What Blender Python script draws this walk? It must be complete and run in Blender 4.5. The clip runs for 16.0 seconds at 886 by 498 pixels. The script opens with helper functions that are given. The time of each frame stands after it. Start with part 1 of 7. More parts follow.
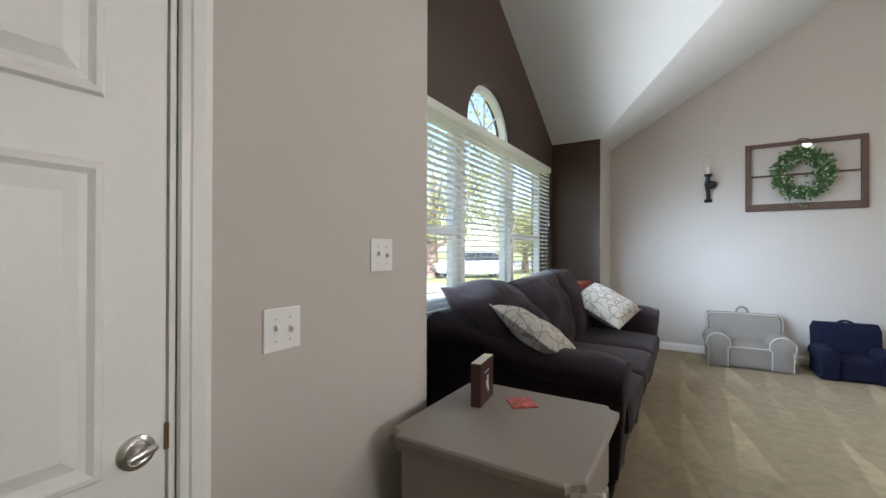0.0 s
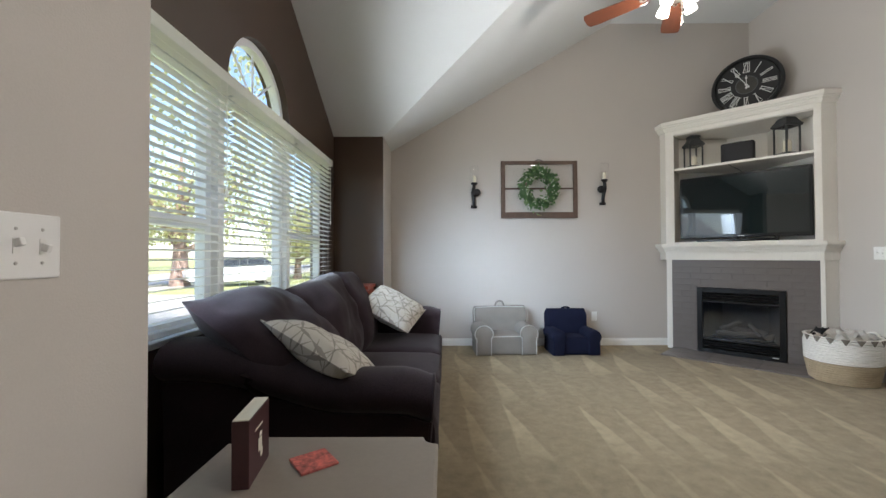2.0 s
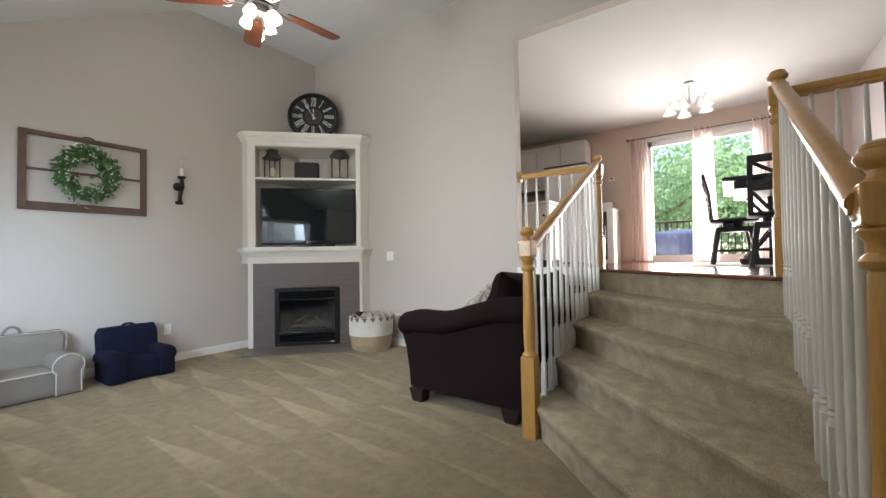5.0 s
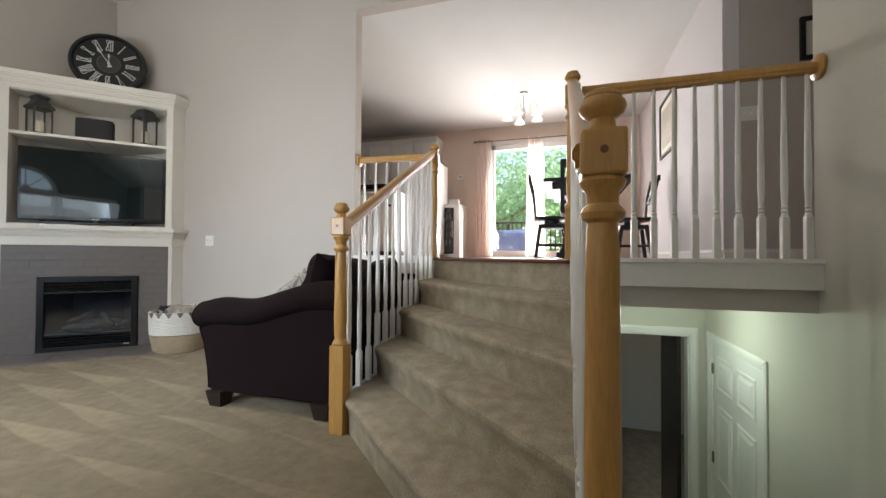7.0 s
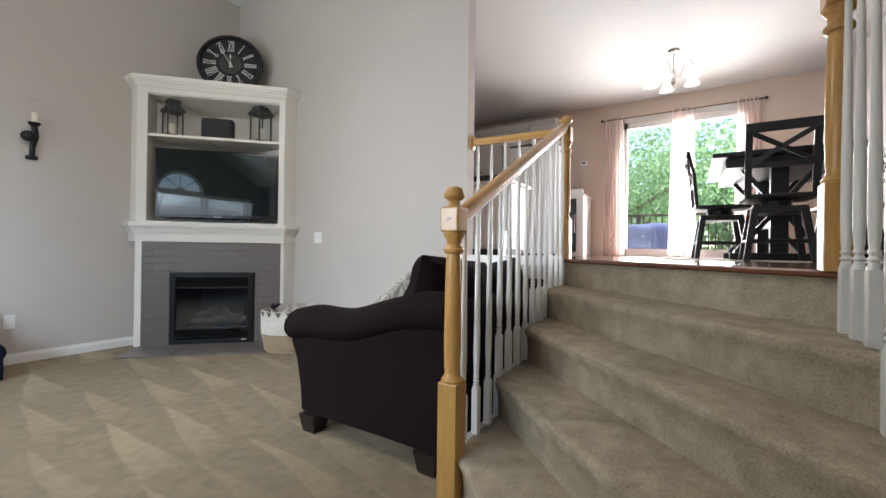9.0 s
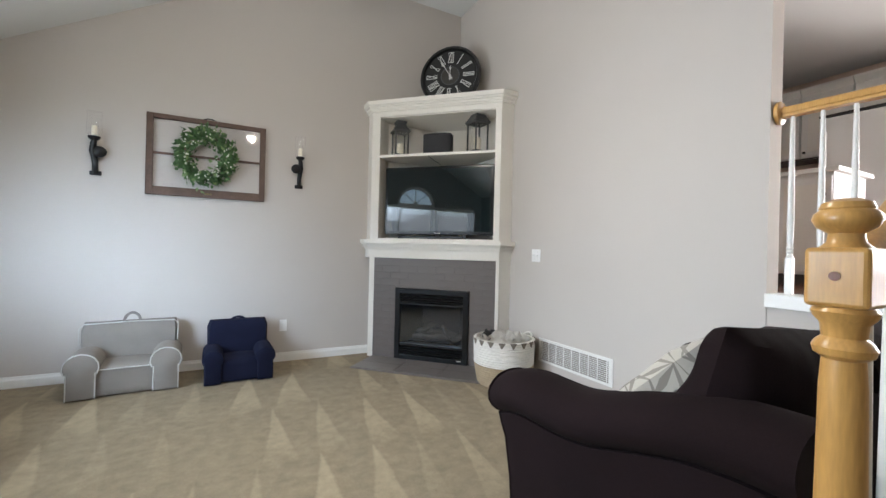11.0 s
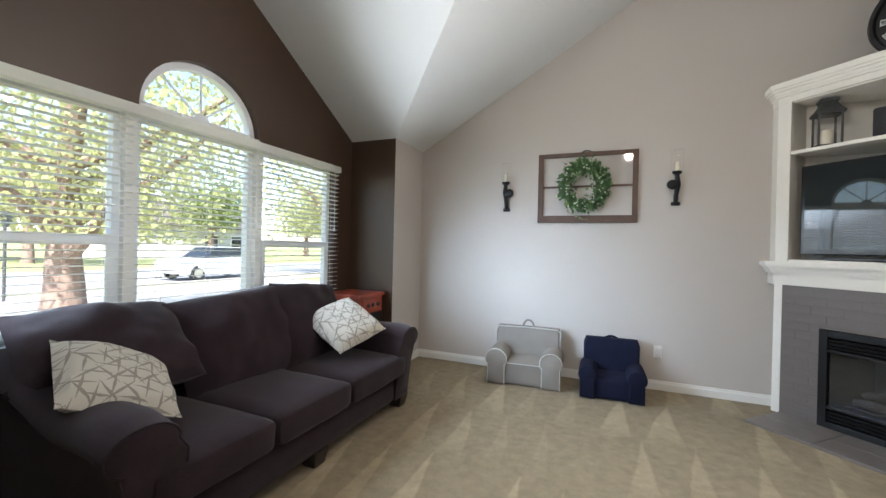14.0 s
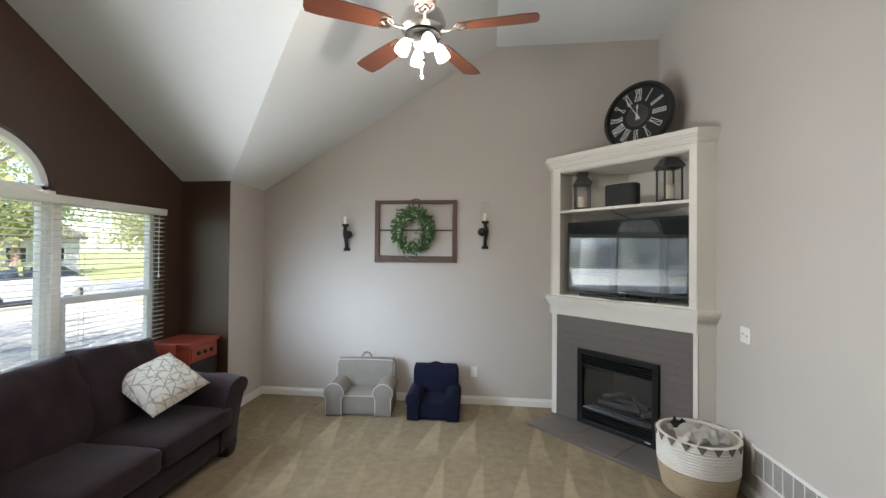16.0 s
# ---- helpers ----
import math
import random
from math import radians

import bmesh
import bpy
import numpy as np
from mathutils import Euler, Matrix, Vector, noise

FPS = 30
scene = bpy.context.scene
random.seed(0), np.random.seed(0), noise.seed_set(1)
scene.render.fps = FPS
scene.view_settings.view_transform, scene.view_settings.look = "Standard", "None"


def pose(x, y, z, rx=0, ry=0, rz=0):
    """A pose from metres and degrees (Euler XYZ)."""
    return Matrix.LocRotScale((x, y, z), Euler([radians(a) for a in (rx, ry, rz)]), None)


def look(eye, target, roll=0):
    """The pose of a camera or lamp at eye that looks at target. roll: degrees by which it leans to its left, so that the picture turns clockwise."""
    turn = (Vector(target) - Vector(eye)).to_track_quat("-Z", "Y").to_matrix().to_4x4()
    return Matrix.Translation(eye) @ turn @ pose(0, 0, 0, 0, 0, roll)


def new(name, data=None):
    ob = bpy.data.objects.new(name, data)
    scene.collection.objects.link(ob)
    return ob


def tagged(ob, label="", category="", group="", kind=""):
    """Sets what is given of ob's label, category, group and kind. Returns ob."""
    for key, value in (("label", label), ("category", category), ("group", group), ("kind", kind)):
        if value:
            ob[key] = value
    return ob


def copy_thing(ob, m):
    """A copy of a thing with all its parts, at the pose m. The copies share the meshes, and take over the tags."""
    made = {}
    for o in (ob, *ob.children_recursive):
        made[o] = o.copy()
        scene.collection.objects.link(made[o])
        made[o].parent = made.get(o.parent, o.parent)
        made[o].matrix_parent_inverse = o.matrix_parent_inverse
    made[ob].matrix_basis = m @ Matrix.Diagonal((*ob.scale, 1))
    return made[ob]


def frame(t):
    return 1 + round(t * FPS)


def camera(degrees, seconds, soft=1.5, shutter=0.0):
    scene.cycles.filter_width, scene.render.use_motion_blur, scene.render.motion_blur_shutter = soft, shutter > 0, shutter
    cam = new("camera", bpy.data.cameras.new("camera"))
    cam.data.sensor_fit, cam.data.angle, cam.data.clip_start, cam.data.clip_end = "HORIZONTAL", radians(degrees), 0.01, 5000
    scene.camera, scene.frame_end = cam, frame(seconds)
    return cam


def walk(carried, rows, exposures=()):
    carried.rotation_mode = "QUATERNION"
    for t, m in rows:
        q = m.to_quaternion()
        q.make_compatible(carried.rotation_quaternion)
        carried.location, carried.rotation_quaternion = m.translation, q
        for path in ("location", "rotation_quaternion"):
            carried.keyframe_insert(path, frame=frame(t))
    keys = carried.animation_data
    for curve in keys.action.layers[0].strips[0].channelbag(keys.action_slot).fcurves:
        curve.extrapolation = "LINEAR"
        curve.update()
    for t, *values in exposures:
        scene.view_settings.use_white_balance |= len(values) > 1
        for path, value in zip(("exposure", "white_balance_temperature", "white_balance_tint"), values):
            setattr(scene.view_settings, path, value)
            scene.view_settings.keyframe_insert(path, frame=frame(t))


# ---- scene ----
cam = camera(95.3, 16.0)
PATH = [
    (0, (0.275, 0.381, 1.147), (-0.774, 2.084, 1.158), 0.1),
    (0.5, (0.244, 0.51, 1.157), (-0.602, 2.322, 1.174), 0.0),
    (1, (0.196, 0.617, 1.157), (-0.401, 2.526, 1.177), 0.1),
    (1.5, (0.103, 0.708, 1.147), (-0.211, 2.683, 1.174), -0.0),
    (2, (0.062, 0.791, 1.114), (0.054, 2.791, 1.146), -0.2),
    (2.5, (0.061, 0.865, 1.11), (0.388, 2.838, 1.143), -0.3),
    (3, (0.039, 0.9, 1.125), (0.709, 2.784, 1.16), -0.4),
    (3.5, (0.012, 0.936, 1.108), (0.987, 2.681, 1.152), -0.6),
    (4, (-0.013, 0.933, 1.109), (1.236, 2.495, 1.149), -0.8),
    (4.5, (-0.013, 0.904, 1.113), (1.458, 2.259, 1.149), -0.8),
    (5, (0.059, 0.79, 1.073), (1.688, 1.949, 1.121), -1.0),
    (7.3, (0.432, 0.604, 0.953), (2.351, 1.166, 0.986), 0.4),
    (7.5, (0.469, 0.656, 0.947), (2.381, 1.241, 0.971), -0.1),
    (8, (0.576, 0.830, 0.993), (2.458, 1.507, 0.995), 0.5),
    (8.5, (0.793, 0.885, 0.979), (2.603, 1.736, 0.993), 0.5),
    (9, (0.96, 0.978, 1.0), (2.662, 2.029, 1.007), 0.8),
    (9.5, (1.121, 1.165, 1.021), (2.677, 2.421, 1.026), 1.0),
    (12, (1.508, 1.596, 1.239), (1.873, 3.563, 1.23), 1.7),
    (12.5, (1.502, 1.611, 1.25), (1.538, 3.611, 1.235), 1.8),
    (13, (1.506, 1.591, 1.23), (1.216, 3.57, 1.217), 1.7),
    (13.5, (1.509, 1.566, 1.226), (0.936, 3.482, 1.22), 1.6),
    (14, (1.537, 1.521, 1.289), (0.759, 3.363, 1.284), 1.4),
    (14.5, (1.599, 1.474, 1.38), (0.752, 3.286, 1.383), 1.4),
    (15, (1.775, 1.408, 1.512), (0.978, 3.242, 1.504), 1.1),
    (15.5, (1.931, 1.299, 1.587), (1.38, 3.222, 1.612), 0.8),
    (16, (2.098, 1.267, 1.691), (1.878, 3.255, 1.713), 0.5),
]
walk(cam, [(t, look(e, a, r)) for t, e, a, r in PATH], [(0, 1.60, 6150, 10), (1.5, 1.51, 6250, 10), (3, 1.55, 6320, 10), (4.4, 1.55, 6370, 10), (5.1, 1.41, 6450, 10), (7.5, 1.45, 6400, 10), (9.5, 1.53, 6150, 10), (12, 1.79, 6200, 10), (13.2, 1.74, 6200, 10), (14.8, 1.70, 6250, 10), (16, 1.46, 6400, 10)])

# ---- light ----
world = bpy.data.worlds.new("world")
scene.world = world
world.use_nodes = True
wn = world.node_tree
sky = wn.nodes.new("ShaderNodeTexSky")
sky.sky_type, sky.sun_disc = "NISHITA", False
sky.sun_elevation, sky.sun_rotation = radians(50), radians(154)
wn.links.new(sky.outputs[0], wn.nodes["Background"].inputs[0])
wn.nodes["Background"].inputs[1].default_value = 0.15

sun = new("sun", bpy.data.lights.new("sun", "SUN"))
sun.data.energy, sun.data.angle, sun.data.color = 5.0, radians(0.6), (1, 0.95, 0.86)
sun.matrix_world = look((2.2, -4.6, 6.2), (0, 0, 0))


def area(name, m, w, h, watts, color, spread=140):
    ob = new(name, bpy.data.lights.new(name, "AREA"))
    ob.data.shape, ob.data.size, ob.data.size_y, ob.data.energy, ob.data.color = "RECTANGLE", w, h, watts, color
    ob.data.spread = radians(spread)
    ob.matrix_world = m
    return ob


def bulb(name, at, watts, color, r=0.04):
    ob = new(name, bpy.data.lights.new(name, "POINT"))
    ob.data.energy, ob.data.color, ob.data.shadow_soft_size = watts, color, r
    ob.location = at
    return ob


for y0, y1 in ((2.12, 3.01), (3.08, 3.98), (4.05, 4.94)):
    yc = (y0 + y1) / 2
    area("window_daylight", look((-1.075, yc, 1.43), (3, yc + 0.6, 0.8)), y1 - y0, 1.20, 1.0, (0.78, 0.89, 1.0))
    area("sky_daylight", look((-0.95, yc, 1.88), (-0.10, yc + 0.10, 1.33)), y1 - y0, 0.34, 1.7, (0.72, 0.86, 1.0), 66)
# lamps added inside the bay: slanted fill for the walls, and what the drive throws up
for yc in (2.4, 3.3):
    area("slant_daylight_fill", look((-0.95, yc, 1.45), (-0.95 + 0.53, yc + 0.85, 1.22)), 0.24, 1.1, 2.3, (0.66, 0.82, 1.0), 53)
for yc in (3.5, 4.5):
    area("slant_daylight_fill", look((-0.95, yc, 1.45), (0.0, yc - 0.27, 1.33)), 0.60, 1.1, 3.2, (0.86, 0.93, 1.0), 62)
area("ground_daylight", look((-0.93, 3.53, 1.25), (0.07, 3.53, 2.05)), 2.8, 0.40, 9.0, (0.92, 0.96, 1.0), 86)
area("patio_daylight", look((8.6, 1.15, 2.2), (4, 1.2, 0.7)), 2.2, 2.2, 92, (1.0, 0.95, 0.90))
bulb("fan_glow", (1.71, 3.60, 2.72), 9.3, (1.0, 0.90, 0.78), 0.04)
area("fan_downlight", look((1.71, 3.60, 2.76), (1.712, 3.60, 0)), 0.12, 0.12, 5.0, (1.0, 0.90, 0.78), 170).data.shape = "DISK"
# added lamp inside the patio doors, aimed up to brighten the kitchen ceiling
area("kitchen_ceiling_fill", look((7.75, 1.15, 1.35), (5.2, 1.6, 3.1)), 1.5, 0.5, 10, (1.0, 0.93, 0.88), 110)
bulb("lower_hall_glow", (3.62, -0.05, 0.52), 4.0, (0.80, 1.0, 0.82), 0.10)

# ---- materials ----


def mat(name, color, rough=0.6, metal=0.0, var=0.08, scale=3.0, fine=80.0, bump=0.05, emit=None, power=0.0, stretch=None, spec=None, sheen=0.0, by_object=0.0):
    """Principled surface with colour variation at two scales and a fine relief."""
    m = bpy.data.materials.new(name)
    m.use_nodes = True
    nt = m.node_tree
    p = nt.nodes["Principled BSDF"]
    p.inputs["Roughness"].default_value = rough
    p.inputs["Metallic"].default_value = metal
    if spec is not None:
        p.inputs["Specular IOR Level"].default_value = spec
    if sheen:
        p.inputs["Sheen Weight"].default_value = sheen
    tc = nt.nodes.new("ShaderNodeTexCoord")
    mp = nt.nodes.new("ShaderNodeMapping")
    nt.links.new(tc.outputs["Object"], mp.inputs[0])
    if stretch:
        mp.inputs["Scale"].default_value = stretch
    n1 = nt.nodes.new("ShaderNodeTexNoise")
    n1.inputs["Scale"].default_value, n1.inputs["Detail"].default_value = scale, 3
    n2 = nt.nodes.new("ShaderNodeTexNoise")
    n2.inputs["Scale"].default_value, n2.inputs["Detail"].default_value = fine, 2
    for n in (n1, n2):
        nt.links.new(mp.outputs[0], n.inputs["Vector"])
    add = nt.nodes.new("ShaderNodeMath")
    add.operation = "ADD"
    nt.links.new(n1.outputs[0], add.inputs[0])
    nt.links.new(n2.outputs[0], add.inputs[1])
    last = add
    if by_object:
        oi = nt.nodes.new("ShaderNodeObjectInfo")
        mu = nt.nodes.new("ShaderNodeMath")
        mu.operation = "MULTIPLY_ADD"
        nt.links.new(oi.outputs["Random"], mu.inputs[0])
        mu.inputs[1].default_value = by_object
        nt.links.new(add.outputs[0], mu.inputs[2])
        last = mu
    ramp = nt.nodes.new("ShaderNodeMapRange")
    ramp.inputs[1].default_value, ramp.inputs[2].default_value = 0.6, 1.4 + by_object
    ramp.inputs[3].default_value, ramp.inputs[4].default_value = 1 - var, 1 + var
    nt.links.new(last.outputs[0], ramp.inputs[0])
    mix = nt.nodes.new("ShaderNodeVectorMath")
    mix.operation = "SCALE"
    mix.inputs[0].default_value = color
    nt.links.new(ramp.outputs[0], mix.inputs["Scale"])
    nt.links.new(mix.outputs[0], p.inputs["Base Color"])
    if bump:
        b = nt.nodes.new("ShaderNodeBump")
        b.inputs["Strength"].default_value, b.inputs["Distance"].default_value = bump, 0.004
        nt.links.new(n2.outputs[0], b.inputs["Height"])
        nt.links.new(b.outputs[0], p.inputs["Normal"])
    if emit:
        p.inputs["Emission Color"].default_value = (*emit, 1)
        p.inputs["Emission Strength"].default_value = power
    return m


def glass_mat(name, tint=(1, 1, 1), rough=0.0, gloss=0.03):
    """Thin clear pane: mostly straight-through, with a mirror gloss that grows at grazing angles."""
    m = bpy.data.materials.new(name)
    m.use_nodes = True
    nt = m.node_tree
    nt.nodes.remove(nt.nodes["Principled BSDF"])
    tr, gl = nt.nodes.new("ShaderNodeBsdfTransparent"), nt.nodes.new("ShaderNodeBsdfGlossy")
    tr.inputs[0].default_value = (*tint, 1)
    gl.inputs["Roughness"].default_value = rough
    lw = nt.nodes.new("ShaderNodeLayerWeight")
    fr = nt.nodes.new("ShaderNodeMath")
    fr.operation = "POWER"
    nt.links.new(lw.outputs["Facing"], fr.inputs[0])
    fr.inputs[1].default_value = 4.0
    fm = nt.nodes.new("ShaderNodeMath")
    fm.operation = "MULTIPLY_ADD"
    nt.links.new(fr.outputs[0], fm.inputs[0])
    fm.inputs[1].default_value, fm.inputs[2].default_value = 0.6, gloss
    fr = fm
    mx = nt.nodes.new("ShaderNodeMixShader")
    nt.links.new(fr.outputs[0], mx.inputs[0])
    nt.links.new(tr.outputs[0], mx.inputs[1])
    nt.links.new(gl.outputs[0], mx.inputs[2])
    nt.links.new(mx.outputs[0], nt.nodes["Material Output"].inputs[0])
    return m


def translucent_mat(name, color, amount=0.5):
    m = mat(name, color, 0.9, var=0.05, scale=6, fine=300, bump=0.1)
    nt = m.node_tree
    t = nt.nodes.new("ShaderNodeBsdfTranslucent")
    t.inputs[0].default_value = (*color, 1)
    mx = nt.nodes.new("ShaderNodeMixShader")
    mx.inputs[0].default_value = amount
    nt.links.new(nt.nodes["Principled BSDF"].outputs[0], mx.inputs[1])
    nt.links.new(t.outputs[0], mx.inputs[2])
    nt.links.new(mx.outputs[0], nt.nodes["Material Output"].inputs[0])
    return m


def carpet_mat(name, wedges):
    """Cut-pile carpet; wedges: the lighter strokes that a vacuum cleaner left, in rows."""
    # one carpet, light put into its base: floor toned down, stairs lightened
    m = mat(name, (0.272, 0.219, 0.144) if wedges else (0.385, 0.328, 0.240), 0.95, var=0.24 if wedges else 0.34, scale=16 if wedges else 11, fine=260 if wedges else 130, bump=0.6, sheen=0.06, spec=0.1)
    if not wedges:
        return m
    nt = m.node_tree
    p = nt.nodes["Principled BSDF"]
    base = p.inputs["Base Color"].links[0].from_socket
    geo = nt.nodes.new("ShaderNodeNewGeometry")
    warp = nt.nodes.new("ShaderNodeTexNoise")
    warp.inputs["Scale"].default_value, warp.inputs["Detail"].default_value = 0.9, 1
    nt.links.new(geo.outputs["Position"], warp.inputs["Vector"])
    fray = nt.nodes.new("ShaderNodeTexNoise")
    fray.inputs["Scale"].default_value, fray.inputs["Detail"].default_value = 14, 3
    nt.links.new(geo.outputs["Position"], fray.inputs["Vector"])

    def calc(op, a, b=None):
        n = nt.nodes.new("ShaderNodeMath")
        n.operation = op
        for i, v in enumerate((a, b)):
            if v is None:
                continue
            if isinstance(v, (int, float)):
                n.inputs[i].default_value = v
            else:
                nt.links.new(v, n.inputs[i])
        return n.outputs[0]

    sep = nt.nodes.new("ShaderNodeSeparateXYZ")
    nt.links.new(geo.outputs["Position"], sep.inputs[0])
    ws = nt.nodes.new("ShaderNodeSeparateColor")
    nt.links.new(warp.outputs["Color"], ws.inputs[0])
    x = calc("ADD", sep.outputs[0], calc("MULTIPLY", calc("SUBTRACT", ws.outputs[0], 0.5), 0.16))
    y = calc("ADD", sep.outputs[1], calc("MULTIPLY", calc("SUBTRACT", ws.outputs[1], 0.5), 0.22))
    # strokes fan out from the stairs; each one starts at a point and widens towards the room
    fan = calc("DIVIDE", calc("SUBTRACT", x, 1.4), calc("ADD", calc("MULTIPLY", y, 0.13), 0.45))
    row = calc("DIVIDE", calc("SUBTRACT", 5.50, y), 0.82)
    rowi, rowf = calc("FLOOR", row), calc("FRACT", row)
    col = calc("ADD", calc("DIVIDE", fan, 0.30), calc("MULTIPLY", rowi, 0.37))
    coli = calc("FLOOR", col)
    pick = nt.nodes.new("ShaderNodeTexWhiteNoise")
    pick.noise_dimensions = "2D"
    cv = nt.nodes.new("ShaderNodeCombineXYZ")
    nt.links.new(coli, cv.inputs[0])
    nt.links.new(rowi, cv.inputs[1])
    nt.links.new(cv.outputs[0], pick.inputs["Vector"])
    tri = calc("ABSOLUTE", calc("SUBTRACT", calc("FRACT", col), calc("ADD", calc("MULTIPLY", pick.outputs["Value"], 0.24), 0.38)))
    wide = calc("ADD", calc("MULTIPLY", pick.outputs["Value"], 0.22), 0.18)
    edge = calc("SUBTRACT", calc("MULTIPLY", rowf, wide), calc("ADD", tri, calc("MULTIPLY", calc("SUBTRACT", fray.outputs[0], 0.5), 0.05)))
    soft = nt.nodes.new("ShaderNodeMapRange")
    soft.inputs[1].default_value, soft.inputs[2].default_value = -0.025, 0.035
    nt.links.new(edge, soft.inputs[0])
    fade = calc("SUBTRACT", 1.0, calc("MULTIPLY", calc("POWER", rowf, 4.0), 0.85))
    blot = nt.nodes.new("ShaderNodeMapRange")
    blot.inputs[1].default_value, blot.inputs[2].default_value = 0.10, 0.75
    nt.links.new(pick.outputs["Value"], blot.inputs[0])
    k = calc("MULTIPLY", calc("MULTIPLY", soft.outputs[0], fade), blot.outputs[0])
    # the latest strokes, by the far wall, are the crispest
    k = calc("MULTIPLY", k, calc("MINIMUM", calc("MAXIMUM", calc("DIVIDE", y, 4.2), 0.35), 1.0))
    gain = calc("ADD", calc("MULTIPLY", k, 0.42), 0.93)
    sc = nt.nodes.new("ShaderNodeVectorMath")
    sc.operation = "SCALE"
    nt.links.new(base, sc.inputs[0])
    nt.links.new(gain, sc.inputs["Scale"])
    nt.links.new(sc.outputs[0], p.inputs["Base Color"])
    return m


def twig_fabric(name, ground, line):
    """Woven cover with a print of crossing twigs."""
    m = mat(name, ground, 0.9, var=0.06, scale=8, fine=300, bump=0.3)
    nt = m.node_tree
    p = nt.nodes["Principled BSDF"]
    base = p.inputs["Base Color"].links[0].from_socket
    tc = nt.nodes.new("ShaderNodeTexCoord")
    def calc(op, a, b=None, c=None):
        n = nt.nodes.new("ShaderNodeMath")
        n.operation = op
        for i, v in enumerate((a, b, c)):
            if isinstance(v, (int, float)):
                n.inputs[i].default_value = v
            elif v is not None:
                nt.links.new(v, n.inputs[i])
        return n.outputs[0]

    total = None
    for ang, freq, length in ((0.25, 17, 8.0), (0.95, 15, 7.0), (1.75, 18, 8.5), (2.55, 15, 7.5)):
        mp = nt.nodes.new("ShaderNodeMapping")
        mp.inputs["Rotation"].default_value = (0, 0, ang)
        nt.links.new(tc.outputs["Object"], mp.inputs[0])
        sp_ = nt.nodes.new("ShaderNodeSeparateXYZ")
        nt.links.new(mp.outputs[0], sp_.inputs[0])
        u = calc("ADD", calc("MULTIPLY", sp_.outputs[0], freq), calc("MULTIPLY", sp_.outputs[1], 1.3))
        ui = calc("FLOOR", u)
        vv = calc("ADD", calc("MULTIPLY", sp_.outputs[1], length), calc("MULTIPLY", ui, 0.37))
        vi = calc("FLOOR", vv)
        taper = calc("SUBTRACT", 0.105, calc("MULTIPLY", calc("ABSOLUTE", calc("SUBTRACT", calc("FRACT", vv), 0.5)), 0.19))
        wn_ = nt.nodes.new("ShaderNodeTexWhiteNoise")
        wn_.noise_dimensions = "2D"
        cv = nt.nodes.new("ShaderNodeCombineXYZ")
        nt.links.new(ui, cv.inputs[0])
        nt.links.new(vi, cv.inputs[1])
        nt.links.new(cv.outputs[0], wn_.inputs["Vector"])
        on = calc("GREATER_THAN", wn_.outputs["Value"], 0.32)
        off = calc("ABSOLUTE", calc("SUBTRACT", calc("FRACT", u), calc("ADD", calc("MULTIPLY", wn_.outputs["Value"], 0.4), 0.25)))
        line_ = calc("MULTIPLY", on, calc("LESS_THAN", off, taper))
        total = line_ if total is None else calc("MAXIMUM", total, line_)
    r = nt.nodes.new("ShaderNodeClamp")
    nt.links.new(total, r.inputs[0])
    mx = nt.nodes.new("ShaderNodeMix")
    mx.data_type = "RGBA"
    nt.links.new(r.outputs[0], mx.inputs["Factor"])
    nt.links.new(base, mx.inputs["A"])
    mx.inputs["B"].default_value = (*line, 1)
    nt.links.new(mx.outputs["Result"], p.inputs["Base Color"])
    return m


def emit_mat(name, color, power):
    return mat(name, (0.9, 0.88, 0.84), 0.4, var=0.02, bump=0, emit=color, power=power)


GREIGE = mat("greige_wall_paint", (0.520, 0.479, 0.440), 0.75, var=0.03, scale=1.5, fine=220, bump=0.12)
BROWN = mat("brown_accent_paint", (0.060, 0.035, 0.022), 0.38, var=0.06, scale=1.5, fine=220, bump=0.12)
CEIL = mat("ceiling_paint", (0.69, 0.70, 0.69), 0.9, var=0.03, scale=2, fine=150, bump=0.2)
# kitchen wall with its daylight painted in: paler and bluer than PEACH
DAYLITWALL = mat("kitchen_wall_daylit", (0.66, 0.635, 0.645), 0.75, var=0.03, scale=1.5, fine=220, bump=0.1)
PEACH = mat("kitchen_wall_paint", (0.64, 0.52, 0.43), 0.75, var=0.03, scale=1.5, fine=220, bump=0.1)
GREENISH = mat("lower_hall_paint", (0.55, 0.53, 0.46), 0.75, var=0.03, scale=1.5, fine=220, bump=0.1)
WHITE = mat("white_gloss_trim", (0.78, 0.77, 0.74), 0.35, var=0.03, scale=4, fine=60, bump=0.03)
WHITEWARM = mat("cabinet_white_paint", (0.80, 0.77, 0.71), 0.4, var=0.03, scale=4, fine=60, bump=0.03)
DOORWHITE = mat("door_white_paint", (0.80, 0.79, 0.76), 0.4, var=0.03, scale=3, fine=90, bump=0.06)
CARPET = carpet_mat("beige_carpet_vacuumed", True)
CARPETLIGHTENED = carpet_mat("beige_carpet_lightened", False)
OAK = mat("golden_oak_varnish", (0.52, 0.29, 0.085), 0.28, var=0.22, scale=6, fine=30, bump=0.05, stretch=(6, 6, 0.7), by_object=0.2)
HARDWOOD = mat("red_hardwood_floor", (0.15, 0.050, 0.025), 0.16, var=0.25, scale=4, fine=40, bump=0.03, stretch=(0.6, 8, 1), by_object=0.5)
SOFA = mat("dark_plum_microfibre", (0.0235, 0.0148, 0.0178), 0.95, var=0.34, scale=7, fine=180, bump=0.2, sheen=0.09, spec=0.15)
